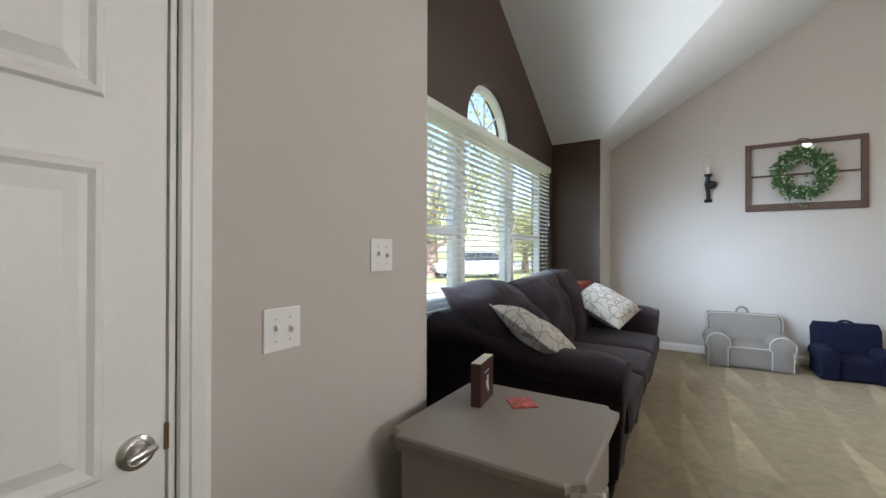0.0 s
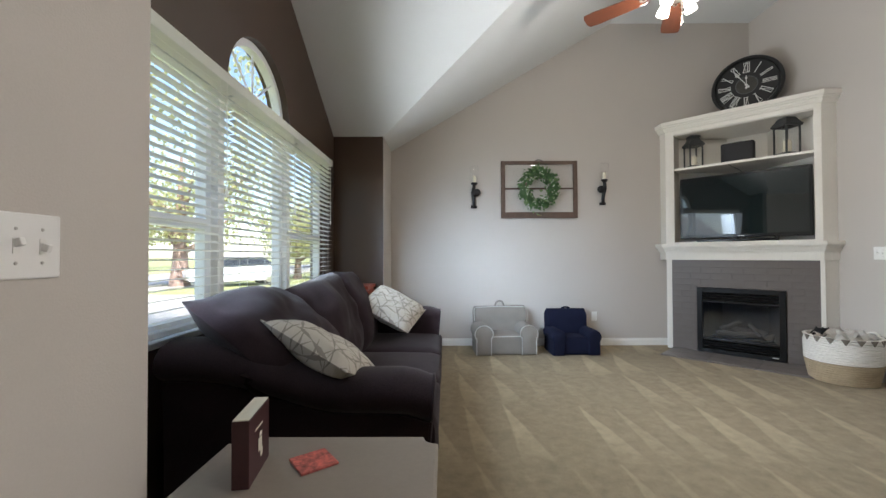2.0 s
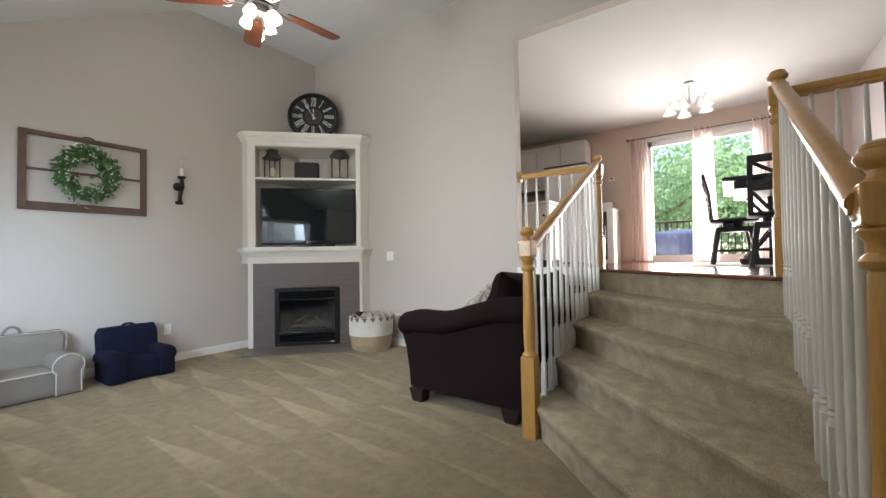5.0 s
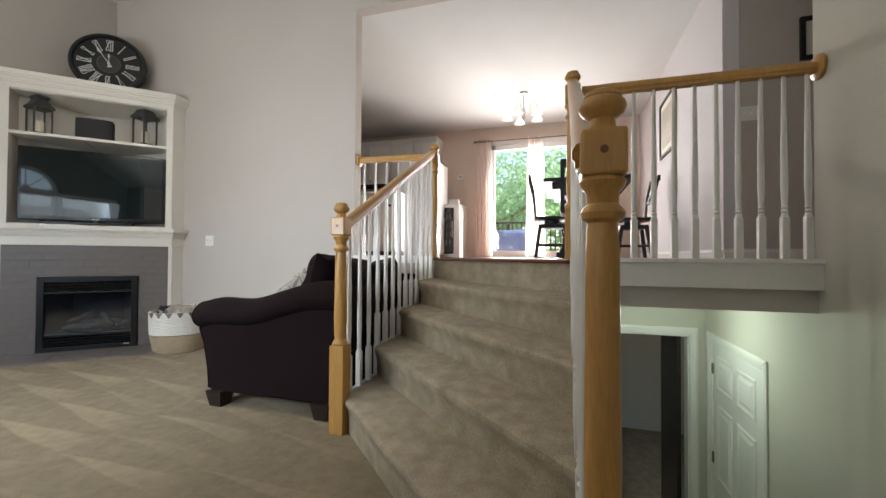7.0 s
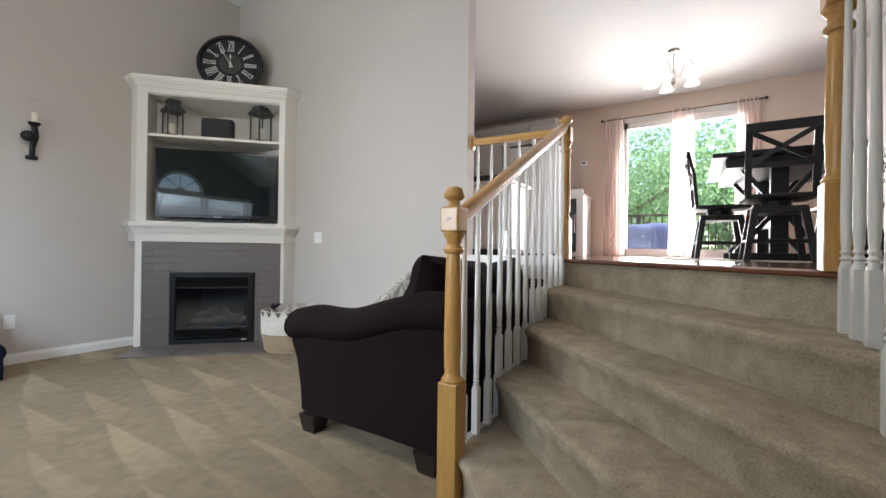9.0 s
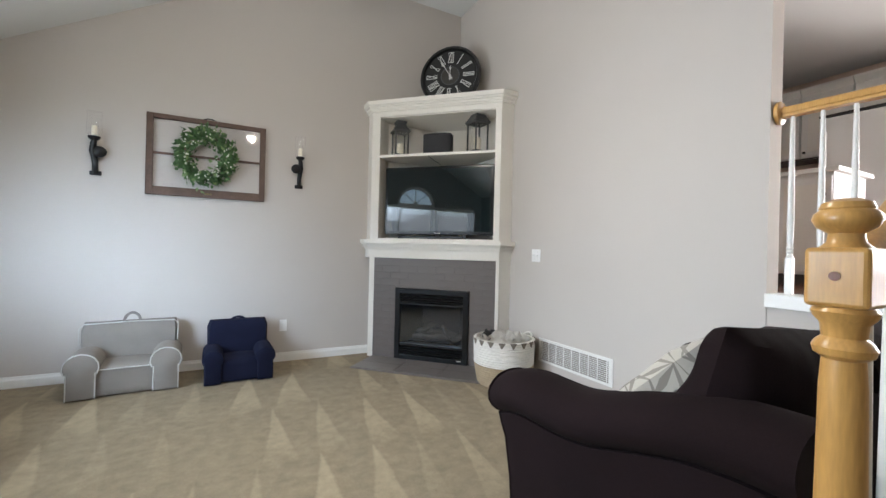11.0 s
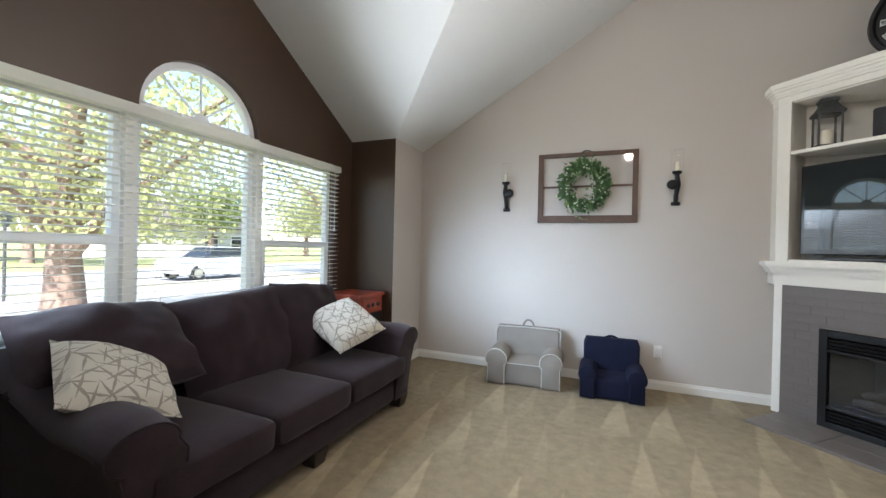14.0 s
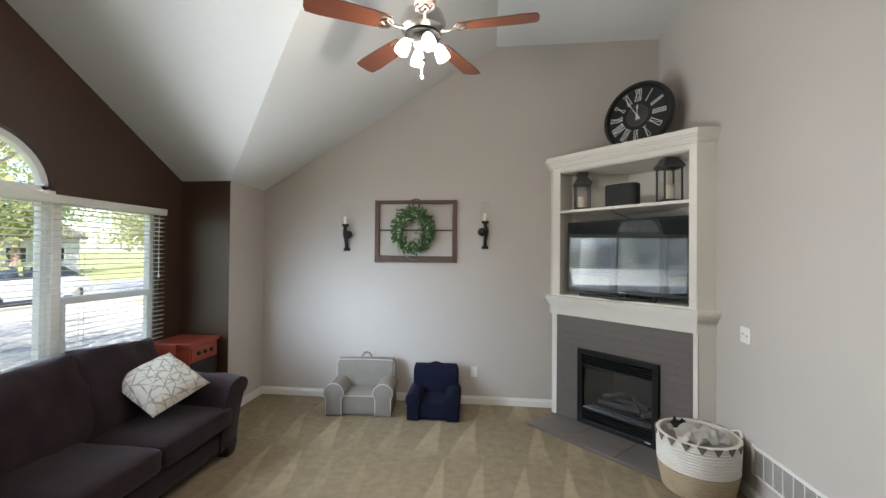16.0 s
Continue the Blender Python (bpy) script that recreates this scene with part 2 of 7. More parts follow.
LOVE = mat("dark_brown_microfibre", (0.0110, 0.0060, 0.0066), 0.95, var=0.25, scale=5, fine=180, bump=0.15, sheen=0.0, spec=0.15)
BLACKWOOD = mat("black_painted_wood", (0.012, 0.011, 0.011), 0.5, var=0.2, scale=8, fine=60, bump=0.05)
DARKWOOD = mat("dark_feet_wood", (0.02, 0.014, 0.012), 0.35, var=0.2, bump=0.03)
FRAMEWOOD = mat("weathered_brown_wood", (0.095, 0.055, 0.038), 0.6, var=0.35, scale=9, fine=70, bump=0.3, stretch=(1, 1, 1))
GREYTABLE = mat("taupe_painted_wood", (0.285, 0.247, 0.215), 0.46, var=0.05, scale=5, fine=70, bump=0.05)
TILE = mat("grey_brick_paint", (0.155, 0.135, 0.125), 0.38, var=0.12, scale=9, fine=90, bump=0.12, by_object=0.15)
MORTAR = mat("grey_joint", (0.152, 0.133, 0.123), 0.5, var=0.1)
BLACKMETAL = mat("black_metal", (0.012, 0.012, 0.013), 0.35, metal=0.4, var=0.2, bump=0.05)
GREYMETAL = mat("weathered_zinc", (0.09, 0.095, 0.095), 0.5, metal=0.5, var=0.25, scale=12, bump=0.1)
STEEL = mat("brushed_nickel", (0.55, 0.53, 0.50), 0.28, metal=1.0, var=0.08, fine=200, bump=0.02)
BRASS = mat("aged_brass", (0.20, 0.15, 0.08), 0.4, metal=1.0, var=0.1)
SCREEN = mat("tv_glass", (0.012, 0.020, 0.022), 0.03, var=0.02, bump=0, spec=1.0)
PLASTICBLACK = mat("black_gloss_plastic", (0.012, 0.012, 0.013), 0.18, var=0.05, bump=0)
PLATE = mat("white_plastic", (0.80, 0.79, 0.77), 0.3, var=0.01, bump=0)
GLASS = glass_mat("window_glass")
FIREGLASS = glass_mat("firebox_glass", (0.62, 0.70, 0.82), 0.10, 0.10)
LOG = mat("ceramic_log", (0.17, 0.13, 0.10), 0.9, var=0.5, scale=12, fine=60, bump=0.6)
FIREBACK = mat("sooty_firebrick", (0.06, 0.055, 0.05), 0.9, var=0.3, scale=8)
SLAT = translucent_mat("white_blind_slat", (0.88, 0.88, 0.86), 0.55)
VINYL = mat("white_vinyl_frame", (0.76, 0.78, 0.80), 0.4, var=0.02, bump=0.02)
GREYCANVAS = mat("grey_canvas", (0.235, 0.212, 0.190), 0.95, var=0.10, scale=7, fine=260, bump=0.3)
PIPING = mat("white_piping", (0.55, 0.54, 0.51), 0.8, var=0.04)
NAVY = mat("navy_canvas", (0.008, 0.010, 0.027), 0.95, var=0.2, scale=7, fine=260, bump=0.3, spec=0.2)
TWIGS = twig_fabric("twig_print_fabric", (0.45, 0.418, 0.362), (0.235, 0.215, 0.185))
LEAF = mat("eucalyptus_leaf", (0.072, 0.150, 0.050), 0.6, var=0.5, scale=14, fine=50, bump=0.1)
LEAFPALE = mat("pale_berry", (0.66, 0.68, 0.58), 0.7, var=0.2, scale=14)
WAX = mat("ivory_wax", (0.80, 0.74, 0.60), 0.5, var=0.03)
ORANGEWOOD = mat("red_orange_painted_wood", (0.32, 0.060, 0.032), 0.35, var=0.15, scale=6, bump=0.05)
FANWOOD = mat("cherry_fan_blade", (0.115, 0.036, 0.017), 0.35, var=0.25, scale=5, fine=40, bump=0.03, stretch=(1, 8, 1))
ROPEWHITE = mat("white_cotton_rope", (0.74, 0.71, 0.66), 0.95, var=0.10, scale=10, fine=120, bump=0.5)
JUTE = mat("natural_jute_rope", (0.42, 0.33, 0.22), 0.95, var=0.15, scale=10, fine=120, bump=0.5)
TASSEL = mat("grey_tassel", (0.17, 0.145, 0.12), 0.95, var=0.2)
PAPER = mat("cream_paper", (0.72, 0.70, 0.60), 0.8, var=0.05)
MAROON = mat("maroon_cover", (0.055, 0.020, 0.022), 0.45, var=0.1, bump=0.03)
CORAL = mat("coral_print", (0.50, 0.12, 0.10), 0.5, var=0.7, scale=22, fine=90, bump=0.02)
CURTAIN = translucent_mat("blush_sheer_curtain", (0.93, 0.84, 0.81), 0.7)
LAMPGLASS = emit_mat("lit_frosted_glass", (1.0, 0.92, 0.80), 3.2)
# chandelier glass has a weak emission of its own; no bulb stands inside
CHANDGLASS = emit_mat("faint_glow_glass_shade", (1.0, 0.93, 0.86), 0.12)
DOMEGLASS = emit_mat("lit_dome_glass", (0.95, 1.0, 0.90), 3.5)
CLOCKFACE = mat("black_clock_face", (0.010, 0.010, 0.010), 0.4, var=0.15, scale=6)
NUMERAL = mat("silver_numeral", (0.62, 0.62, 0.60), 0.4, var=0.04)
COUNTER = mat("dark_laminate", (0.03, 0.025, 0.022), 0.3, var=0.2)
BARK = mat("tree_bark", (0.24, 0.17, 0.14), 0.95, var=0.4, scale=6, fine=30, bump=0.8, stretch=(1, 1, 0.3))
FOLIAGE = translucent_mat("tree_leaves", (0.45, 0.46, 0.23), 0.6)
FOLIAGE2 = translucent_mat("tree_leaves_dark", (0.20, 0.26, 0.08), 0.5)
FOLIAGE3 = translucent_mat("garden_leaves", (0.27, 0.41, 0.22), 0.6)
GRASS = mat("lawn", (0.24, 0.26, 0.11), 0.95, var=0.35, scale=0.6, fine=25, bump=0.6)
ASPHALT = mat("street_asphalt", (0.26, 0.265, 0.28), 0.9, var=0.12, scale=0.7, fine=40, bump=0.3)
CONCRETE = mat("concrete", (0.34, 0.33, 0.31), 0.9, var=0.10, scale=1, fine=30, bump=0.3)
SIDING = mat("pale_siding", (0.55, 0.53, 0.50), 0.8, var=0.06, scale=1)
SHINGLE = mat("roof_shingle", (0.13, 0.115, 0.105), 0.95, var=0.25, scale=2, fine=20)
CARPAINT = mat("silver_car_paint", (0.62, 0.64, 0.66), 0.25, metal=0.3, var=0.02, bump=0)
CARGLASS = mat("dark_car_glass", (0.02, 0.025, 0.03), 0.08, var=0, bump=0)
RUBBER = mat("tyre_rubber", (0.02, 0.02, 0.02), 0.8, var=0.1)
NAVYCOVER = mat("blue_tarpaulin", (0.05, 0.07, 0.16), 0.7, var=0.2)
RUG = mat("pale_woven_rug", (0.55, 0.52, 0.48), 0.95, var=0.2, scale=10)
ARTPAPER = mat("pale_art_print", (0.42, 0.38, 0.32), 0.5, var=0.35, scale=3)
SHADEFABRIC = mat("charcoal_speaker_cloth", (0.020, 0.020, 0.022), 0.7, var=0.1, fine=300, bump=0.2)

# ---- mesh helpers ----


def mesh_of(name, bm, material, smooth=False):
    bmesh.ops.recalc_face_normals(bm, faces=bm.faces[:])
    me = bpy.data.meshes.new(name)
    bm.to_mesh(me)
    bm.free()
    for m in material if isinstance(material, (list, tuple)) else [material]:
        me.materials.append(m)
    if smooth:
        for p in me.polygons:
            p.use_smooth = True
        me.set_sharp_from_angle(angle=radians(38))
    return me


def part(name, bm, material, parent=None, label="", smooth=False, at=None):
    """Links a bmesh as one mesh object under a thing or a part."""
    ob = new(name, mesh_of(name, bm, material, smooth))
    if parent:
        ob.parent = parent
    if at is not None:
        ob.matrix_basis = at
    return tagged(ob, label=label)


def thing(name, label, category, m=None, group="", kind=""):
    ob = new(name)
    ob.empty_display_size = 0.1
    if m is not None:
        ob.matrix_basis = m
    return tagged(ob, label, category, group, kind)


def solo(name, bm, material, label, category="", smooth=False, at=None, group="", kind=""):
    return tagged(part(name, bm, material, None, "", smooth, at), label, category, group, kind)


def structure(name, bm, material, label, smooth=False):
    return tagged(part(name, bm, material, None, "", smooth), label, "", "", "structure")


def box(bm, x0, x1, y0, y1, z0, z1, bevel=0.0, seg=2, at=None):
    tb = bmesh.new() if bevel else bm
    vs = [tb.verts.new((x, y, z)) for x in (x0, x1) for y in (y0, y1) for z in (z0, z1)]
    q = [(0, 1, 3, 2), (4, 6, 7, 5), (0, 4, 5, 1), (2, 3, 7, 6), (0, 2, 6, 4), (1, 5, 7, 3)]
    for f in q:
        tb.faces.new([vs[i] for i in f])
    if bevel:
        bmesh.ops.bevel(tb, geom=tb.edges[:], offset=bevel, segments=seg, affect="EDGES", profile=0.5)
        tb.verts.index_update()
        vs = [bm.verts.new(v.co) for v in tb.verts]
        for f in tb.faces:
            bm.faces.new([vs[v.index] for v in f.verts])
        tb.free()
    if at is not None:
        bmesh.ops.transform(bm, matrix=at, verts=vs)
    return bm


def B(*a, **k):
    return box(bmesh.new(), *a, **k)


def prism(bm, pts, axis, a, b):
    """A polygon, drawn in the two other axes, extruded from a to b along the axis."""
    def put(u, v, w):
        return {"x": (w, u, v), "y": (u, w, v), "z": (u, v, w)}[axis]
    lo = [bm.verts.new(put(u, v, a)) for u, v in pts]
    hi = [bm.verts.new(put(u, v, b)) for u, v in pts]
    n = len(pts)
    bm.faces.new(lo)
    bm.faces.new(hi[::-1])
    for i in range(n):
        bm.faces.new((lo[i], hi[i], hi[(i + 1) % n], lo[(i + 1) % n]))
    return bm


def lathe(bm, prof, at=(0, 0, 0), n=20, m=None):
    """A turned body from (radius, height) pairs."""
    rings = []
    for r, z in prof:
        rings.append([bm.verts.new((at[0] + r * math.cos(2 * math.pi * i / n), at[1] + r * math.sin(2 * math.pi * i / n), at[2] + z)) for i in range(n)])
    for a, b in zip(rings, rings[1:]):
        for i in range(n):
            bm.faces.new((a[i], a[(i + 1) % n], b[(i + 1) % n], b[i]))
    bm.faces.new(rings[0][::-1])
    bm.faces.new(rings[-1])
    if m is not None:
        bmesh.ops.transform(bm, matrix=m, verts=[v for r in rings for v in r])
    return bm


def loft(bm, rings, closed=True, cap=True):
    vs = [[bm.verts.new(p) for p in r] for r in rings]
    n = len(vs[0])
    for a, b in zip(vs, vs[1:]):
        for i in range(n if closed else n - 1):
            bm.faces.new((a[i], a[(i + 1) % n], b[(i + 1) % n], b[i]))
    if cap:
        bm.faces.new(vs[0][::-1])
        bm.faces.new(vs[-1])
    return bm


def tube(bm, pts, r, n=8, close=False):
    """A round bar along points; r: one radius, or one a point."""
    pts = [Vector(p) for p in pts]
    rs = r if isinstance(r, (list, tuple)) else [r] * len(pts)
    rings = []
    side = None
    for i, p in enumerate(pts):
        d = (pts[min(i + 1, len(pts) - 1)] - pts[max(i - 1, 0)]) if not close else (pts[(i + 1) % len(pts)] - pts[i - 1])
        d.normalize()
        if side is None:
            side = d.orthogonal().normalized()
        side = (side - d * side.dot(d)).normalized()
        up = d.cross(side)
        rings.append([p + rs[i] * (math.cos(2 * math.pi * k / n) * side + math.sin(2 * math.pi * k / n) * up) for k in range(n)])
    if close:
        rings.append(rings[0])
    return loft(bm, rings, cap=not close)


def puff(bm, w, h, t, n=14, pinch=0.06, edge=2.6, at=None, seed=0, lump=0.0):
    """A stuffed cushion of width w and height h in its own xy plane, thickest in the middle, with pulled-out corners."""
    grid = {}
    for side in (1, -1):
        for i in range(n + 1):
            for j in range(n + 1):
                u, v = 2 * i / n - 1, 2 * j / n - 1
                rim = i in (0, n) or j in (0, n)
                if rim and side < 0:
                    grid[side, i, j] = grid[1, i, j]
                    continue
                ku = 1 - pinch * (1 - v * v) ** 1.0 * abs(u)
                kv = 1 - pinch * (1 - u * u) ** 1.0 * abs(v)
                z = 0 if rim else side * t / 2 * ((1 - abs(u) ** edge) * (1 - abs(v) ** edge)) ** 0.42
                if lump and not rim:
                    z += side * lump * (noise.noise((u * 1.6 + seed, v * 1.6, side * 3 + seed)) + 0.3 * noise.noise((u * 5 + seed, v * 3.5, side * 3 + seed)))
                grid[side, i, j] = bm.verts.new((u * w / 2 * kv, v * h / 2 * ku, z))
    for side in (1, -1):
        for i in range(n):
            for j in range(n):
                q = [grid[side, i, j], grid[side, i + 1, j], grid[side, i + 1, j + 1], grid[side, i, j + 1]]
                bm.faces.new(q if side > 0 else q[::-1])
    if at is not None:
        bmesh.ops.transform(bm, matrix=at, verts=bm.verts[:])
    return bm


def softbox(bm, x0, x1, y0, y1, z0, z1, r=0.05, crown=0.02, n=10, lump=0.006, seed=0.0):
    """An upholstered block with rounded edges and a slightly domed, uneven top."""
    cx, cy, cz = (x0 + x1) / 2, (y0 + y1) / 2, (z0 + z1) / 2
    a, b, c = (x1 - x0) / 2, (y1 - y0) / 2, (z1 - z0) / 2
    made = bmesh.ops.create_cube(bm, size=2)["verts"]
    es = list({e for v in made for e in v.link_edges})
    bmesh.ops.subdivide_edges(bm, edges=es, cuts=n, use_grid_fill=True)
    vs = bm.verts[:]
    for v in vs:
        p = v.co.copy()
        q = Vector((p.x * a, p.y * b, p.z * c))
        inner = Vector((max(-a + r, min(a - r, q.x)), max(-b + r, min(b - r, q.y)), max(-c + r, min(c - r, q.z))))
        d = q - inner
        if d.length > 1e-6:
            q = inner + d.normalized() * r
        if p.z > 0:
            q.z += crown * (1 - (q.x / a) ** 2) * (1 - (q.y / b) ** 2) * p.z
        k = noise.noise((q.x * 4 + seed, q.y * 4, q.z * 4)) * lump
        q += q.normalized() * k
        v.co = q + Vector((cx, cy, cz))
    return bm


def piece(name, mesh, parent, m):
    ob = new(name, mesh)
    ob.parent = parent
    ob.matrix_basis = m
    return ob

# ---- the setting ----
XW, XM, XS, YN, XE = -1.17, -0.615, -0.676, 5.92, 3.955   # window wall, main west wall, entry wall, north wall, east wall
YB0, YB1 = 1.795, 5.265                                   # the window bay
FZ = -0.025   # the living-room floor
EAVE, PITCH, TOP, KF, KC = 2.44, 0.583, 4.07, 0.947, 3.42  # eave, roof pitch, flat ceiling, kitchen floor and ceiling
XR = XM + (TOP - EAVE) / PITCH
YP = (YB0 + YB1) / 2
ZP = EAVE + PITCH * (YB1 - YP)
YST, YSB, YRW = 1.81, 0.56, -0.60                         # stair sides, wall by the lower stairs
LOWF, LOWC = -1.78, 0.69
T = 0.12

# floor of the living room, with the well of the lower stairs left open
bm = bmesh.new()
FOY, YF = -0.215, 1.28   # the entry lies one step below the living room
prism(bm, [(XW - T, YF), (1.9, YF), (1.22, YSB - 0.04), (4.3, YSB - 0.04), (4.3, YN + T), (XW - T, YN + T)], "z", -0.3, FZ)
prism(bm, [(XW - T, YRW - T), (1.22, YRW - T), (1.22, YSB - 0.04), (1.9, YF), (XW - T, YF)], "z", -0.4, FOY)
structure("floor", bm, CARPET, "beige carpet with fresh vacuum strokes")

# north wall with its sloping top
bm = bmesh.new()
prism(bm, [(XM - T, FZ), (XE + T, FZ), (XE + T, TOP), (XR, TOP), (XM - T, EAVE - PITCH * T)], "y", YN, YN + T)
structure("wall_north", bm, GREIGE, "greige painted wall under a sloping ceiling")
# short pieces of west wall either side of the bay
structure("wall_west_north", B(XM - T, XM, YB1 + 0.004, YN, FZ, EAVE), GREIGE, "greige painted wall beside the window bay")
DY0, DY1 = 0.0, 0.822   # entry door opening
bm = bmesh.new()
prism(bm, [(DY1, -0.3), (YB0, -0.3), (YB0, EAVE), (DY1, EAVE)], "x", XS - T, XS)
prism(bm, [(YRW - T, -0.3), (DY0, -0.3), (DY0, EAVE), (YRW - T, EAVE)], "x", XS - T, XS)
prism(bm, [(DY0, 1.835), (DY1, 1.835), (DY1, EAVE), (DY0, EAVE)], "x", XS - T, XS)
structure("wall_entry", bm, GREIGE, "greige painted entry wall with light switches")
# returns of the bay
structure("wall_bay_return_north", B(XW, XM - 0.004, YB1, YB1 + 0.1, FZ, EAVE + 0.04), BROWN, "dark brown painted return of the window bay")
structure("wall_bay_return_south", B(XW, XS - T, YB0 - T, YB0, FZ, EAVE), BROWN, "dark brown painted return of the window bay")

# window wall: gable with a wide triple window and a half-round light above
WY0, WY1, WZ0, WZ1 = 2.09, 4.97, 0.76, 2.09
AR, AZ = 0.455, 2.14
bm = bmesh.new()
gz = lambda y: EAVE + PITCH * (min(y, 2 * YP - y) - YB0)
prism(bm, [(YB0 - T, FZ), (WY0, FZ), (WY0, gz(WY0)), (YB0, EAVE), (YB0 - T, EAVE)], "x", XW - 0.16, XW)
prism(bm, [(WY1, FZ), (YB1 + T, FZ), (YB1 + T, EAVE), (YB1, EAVE), (WY1, gz(WY1))], "x", XW - 0.16, XW)
prism(bm, [(WY0, FZ), (WY1, FZ), (WY1, WZ0), (WY0, WZ0)], "x", XW - 0.16, XW)
arc = [(YP + AR * math.cos(a), AZ + AR * 0.9 * math.sin(a)) for a in np.linspace(0, math.pi, 25)]
prism(bm, [(WY0, WZ1), (YP - AR, WZ1)] + arc[::-1][:13] + [(YP, ZP), (WY0, gz(WY0))], "x", XW - 0.16, XW)
prism(bm, [(WY1, gz(WY1)), (YP, ZP)] + arc[::-1][12:] + [(YP + AR, WZ1), (WY1, WZ1)], "x", XW - 0.16, XW)
structure("wall_west_bay", bm, BROWN, "dark brown painted gable wall with arched window")

# ceilings
bm = bmesh.new()
def slope(pts):
    lo = [bm.verts.new(p) for p in pts]
    hi = [bm.verts.new((p[0], p[1], p[2] + 0.1)) for p in pts]
    bm.faces.new(lo), bm.faces.new(hi[::-1])
    for i in range(len(pts)):
        j = (i + 1) % len(pts)
        bm.faces.new((lo[i], hi[i], hi[j], lo[j]))
main = lambda x: EAVE + PITCH * (x - XM)
XV = XM + (YB1 - YP)
slope([(XM, YB1, EAVE), (XM, YN, EAVE), (XR, YN, TOP), (XR, YP, TOP), (XV, YP, main(XV))])
slope([(XM, YB0, EAVE), (XV, YP, main(XV)), (XR, YP, TOP), (XR, YRW - T, TOP), (XS, YRW - T, main(XS)), (XS, YB0, main(XS))])
slope([(XW - 0.1, YB1, EAVE), (XM, YB1, EAVE), (XV, YP, main(XV)), (XW - 0.1, YP, ZP)])
slope([(XW - 0.1, YB0, EAVE), (XW - 0.1, YP, ZP), (XV, YP, main(XV)), (XM, YB0, EAVE)])
prism(bm, [(XR, YRW - T), (XE, YRW - T), (XE, YN), (XR, YN)], "z", TOP, TOP + 0.1)
structure("ceiling", bm, CEIL, "white vaulted ceiling with a cross gable")

# east wall, open to the kitchen above the stairs
KY = 2.60
bm = bmesh.new()
prism(bm, [(KY, FZ), (YN, FZ), (YN, TOP), (YRW - T, TOP), (YRW - T, KC), (KY, KC)], "x", XE, XE + T)
structure("wall_east", bm, GREIGE, "greige painted wall open to the kitchen")
bm = bmesh.new()
prism(bm, [(2.86, KC), (XE, KC), (XE, TOP), (2.86, TOP)], "y", YRW - T, YRW)
structure("wall_hall_header", bm, GREIGE, "greige painted wall above the upper hall")
# south wall by the lower stairs, through both levels
bm = bmesh.new()
prism(bm, [(XS - T, LOWF), (2.86, LOWF), (2.86, TOP), (XR, TOP), (XS - T, main(XS - T))], "y", YRW - T, YRW)
LX0, LX1 = 3.43, 4.38     # lower hall door
prism(bm, [(2.86, LOWF), (LX0, LOWF), (LX0, LOWC), (2.86, LOWC)], "y", YRW - T, YRW)
prism(bm, [(LX1, LOWF), (4.52, LOWF), (4.52, LOWC), (LX1, LOWC)], "y", YRW - T, YRW)
prism(bm, [(LX0, LOWF + 2.03), (LX1, LOWF + 2.03), (LX1, LOWC), (LX0, LOWC)], "y", YRW - T, YRW)
structure("wall_south", bm, GREENISH, "pale painted wall beside the stairwell")

# kitchen floor, with its slanted edge at the top of the stairs
C5 = 2.24
XB = 2.80
bm = bmesh.new()
edge = [(XE + 0.01, KY), (XE + 0.01, YST + 0.05), (YST + 0.05 + C5, YST + 0.05), (YSB + C5, YSB), (XB, YSB - 0.04), (XB, YRW), (2.86, YRW), (2.86, -2.4), (4.2, -2.4), (4.2, -0.64), (8.0, -0.64), (8.0, 5.6), (XE + T, 5.6), (XE + T, KY)]
prism(bm, edge, "z", KF - 0.02, KF)
structure("floor_kitchen", bm, HARDWOOD, "glossy reddish hardwood floor")
bm = bmesh.new()
prism(bm, [(XB + 0.03, YRW), (XB + 0.03, YSB - 0.04), (4.52, YSB - 0.04), (4.52, YRW)], "z", LOWC, KF - 0.05)
structure("ceiling_lower_hall", bm, GREIGE, "painted floor edge and ceiling over the lower hall")
bm = bmesh.new()
box(bm, XB - 0.015, XB + 0.03, YRW, YSB - 0.045, KF - 0.14, KF - 0.012)
box(bm, XB - 0.03, XB + 0.03, YRW, YSB - 0.045, KF - 0.012, KF + 0.012, 0.004)
structure("trim_balcony", bm, WHITE, "white fascia board under the hall railing")
structure("wall_kitchen_edge", B(XE + 0.005, XE + T, YST + 0.06, KY, FZ, KF - 0.05), GREIGE, "greige wall below the kitchen railing")
structure("trim_kitchen_edge", B(XE - 0.03, XE + T, YST + 0.08, KY - 0.002, KF - 0.05, KF + 0.02, 0.004), WHITE, "white ledge below the kitchen railing")

# kitchen shell
KX = 8.0
PY0, PY1, PZ1 = 0.36, 1.95, 3.08
bm = bmesh.new()
prism(bm, [(-0.64, KF), (PY0, KF), (PY0, KC), (-0.64, KC)], "x", KX, KX + T)
prism(bm, [(PY1, KF), (5.7, KF), (5.7, KC), (PY1, KC)], "x", KX, KX + T)
prism(bm, [(PY0, PZ1), (PY1, PZ1), (PY1, KC), (PY0, KC)], "x", KX, KX + T)
structure("wall_kitchen_east", bm, PEACH, "peach-beige kitchen wall with patio doors")
structure("wall_kitchen_north", B(XE + T, KX, 5.6, 5.7, KF, KC), PEACH, "peach-beige kitchen wall")
structure("wall_kitchen_south", B(4.2, KX, -0.76, -0.64, KF, KC), DAYLITWALL, "kitchen wall with daylight put into its colour, and a framed picture")
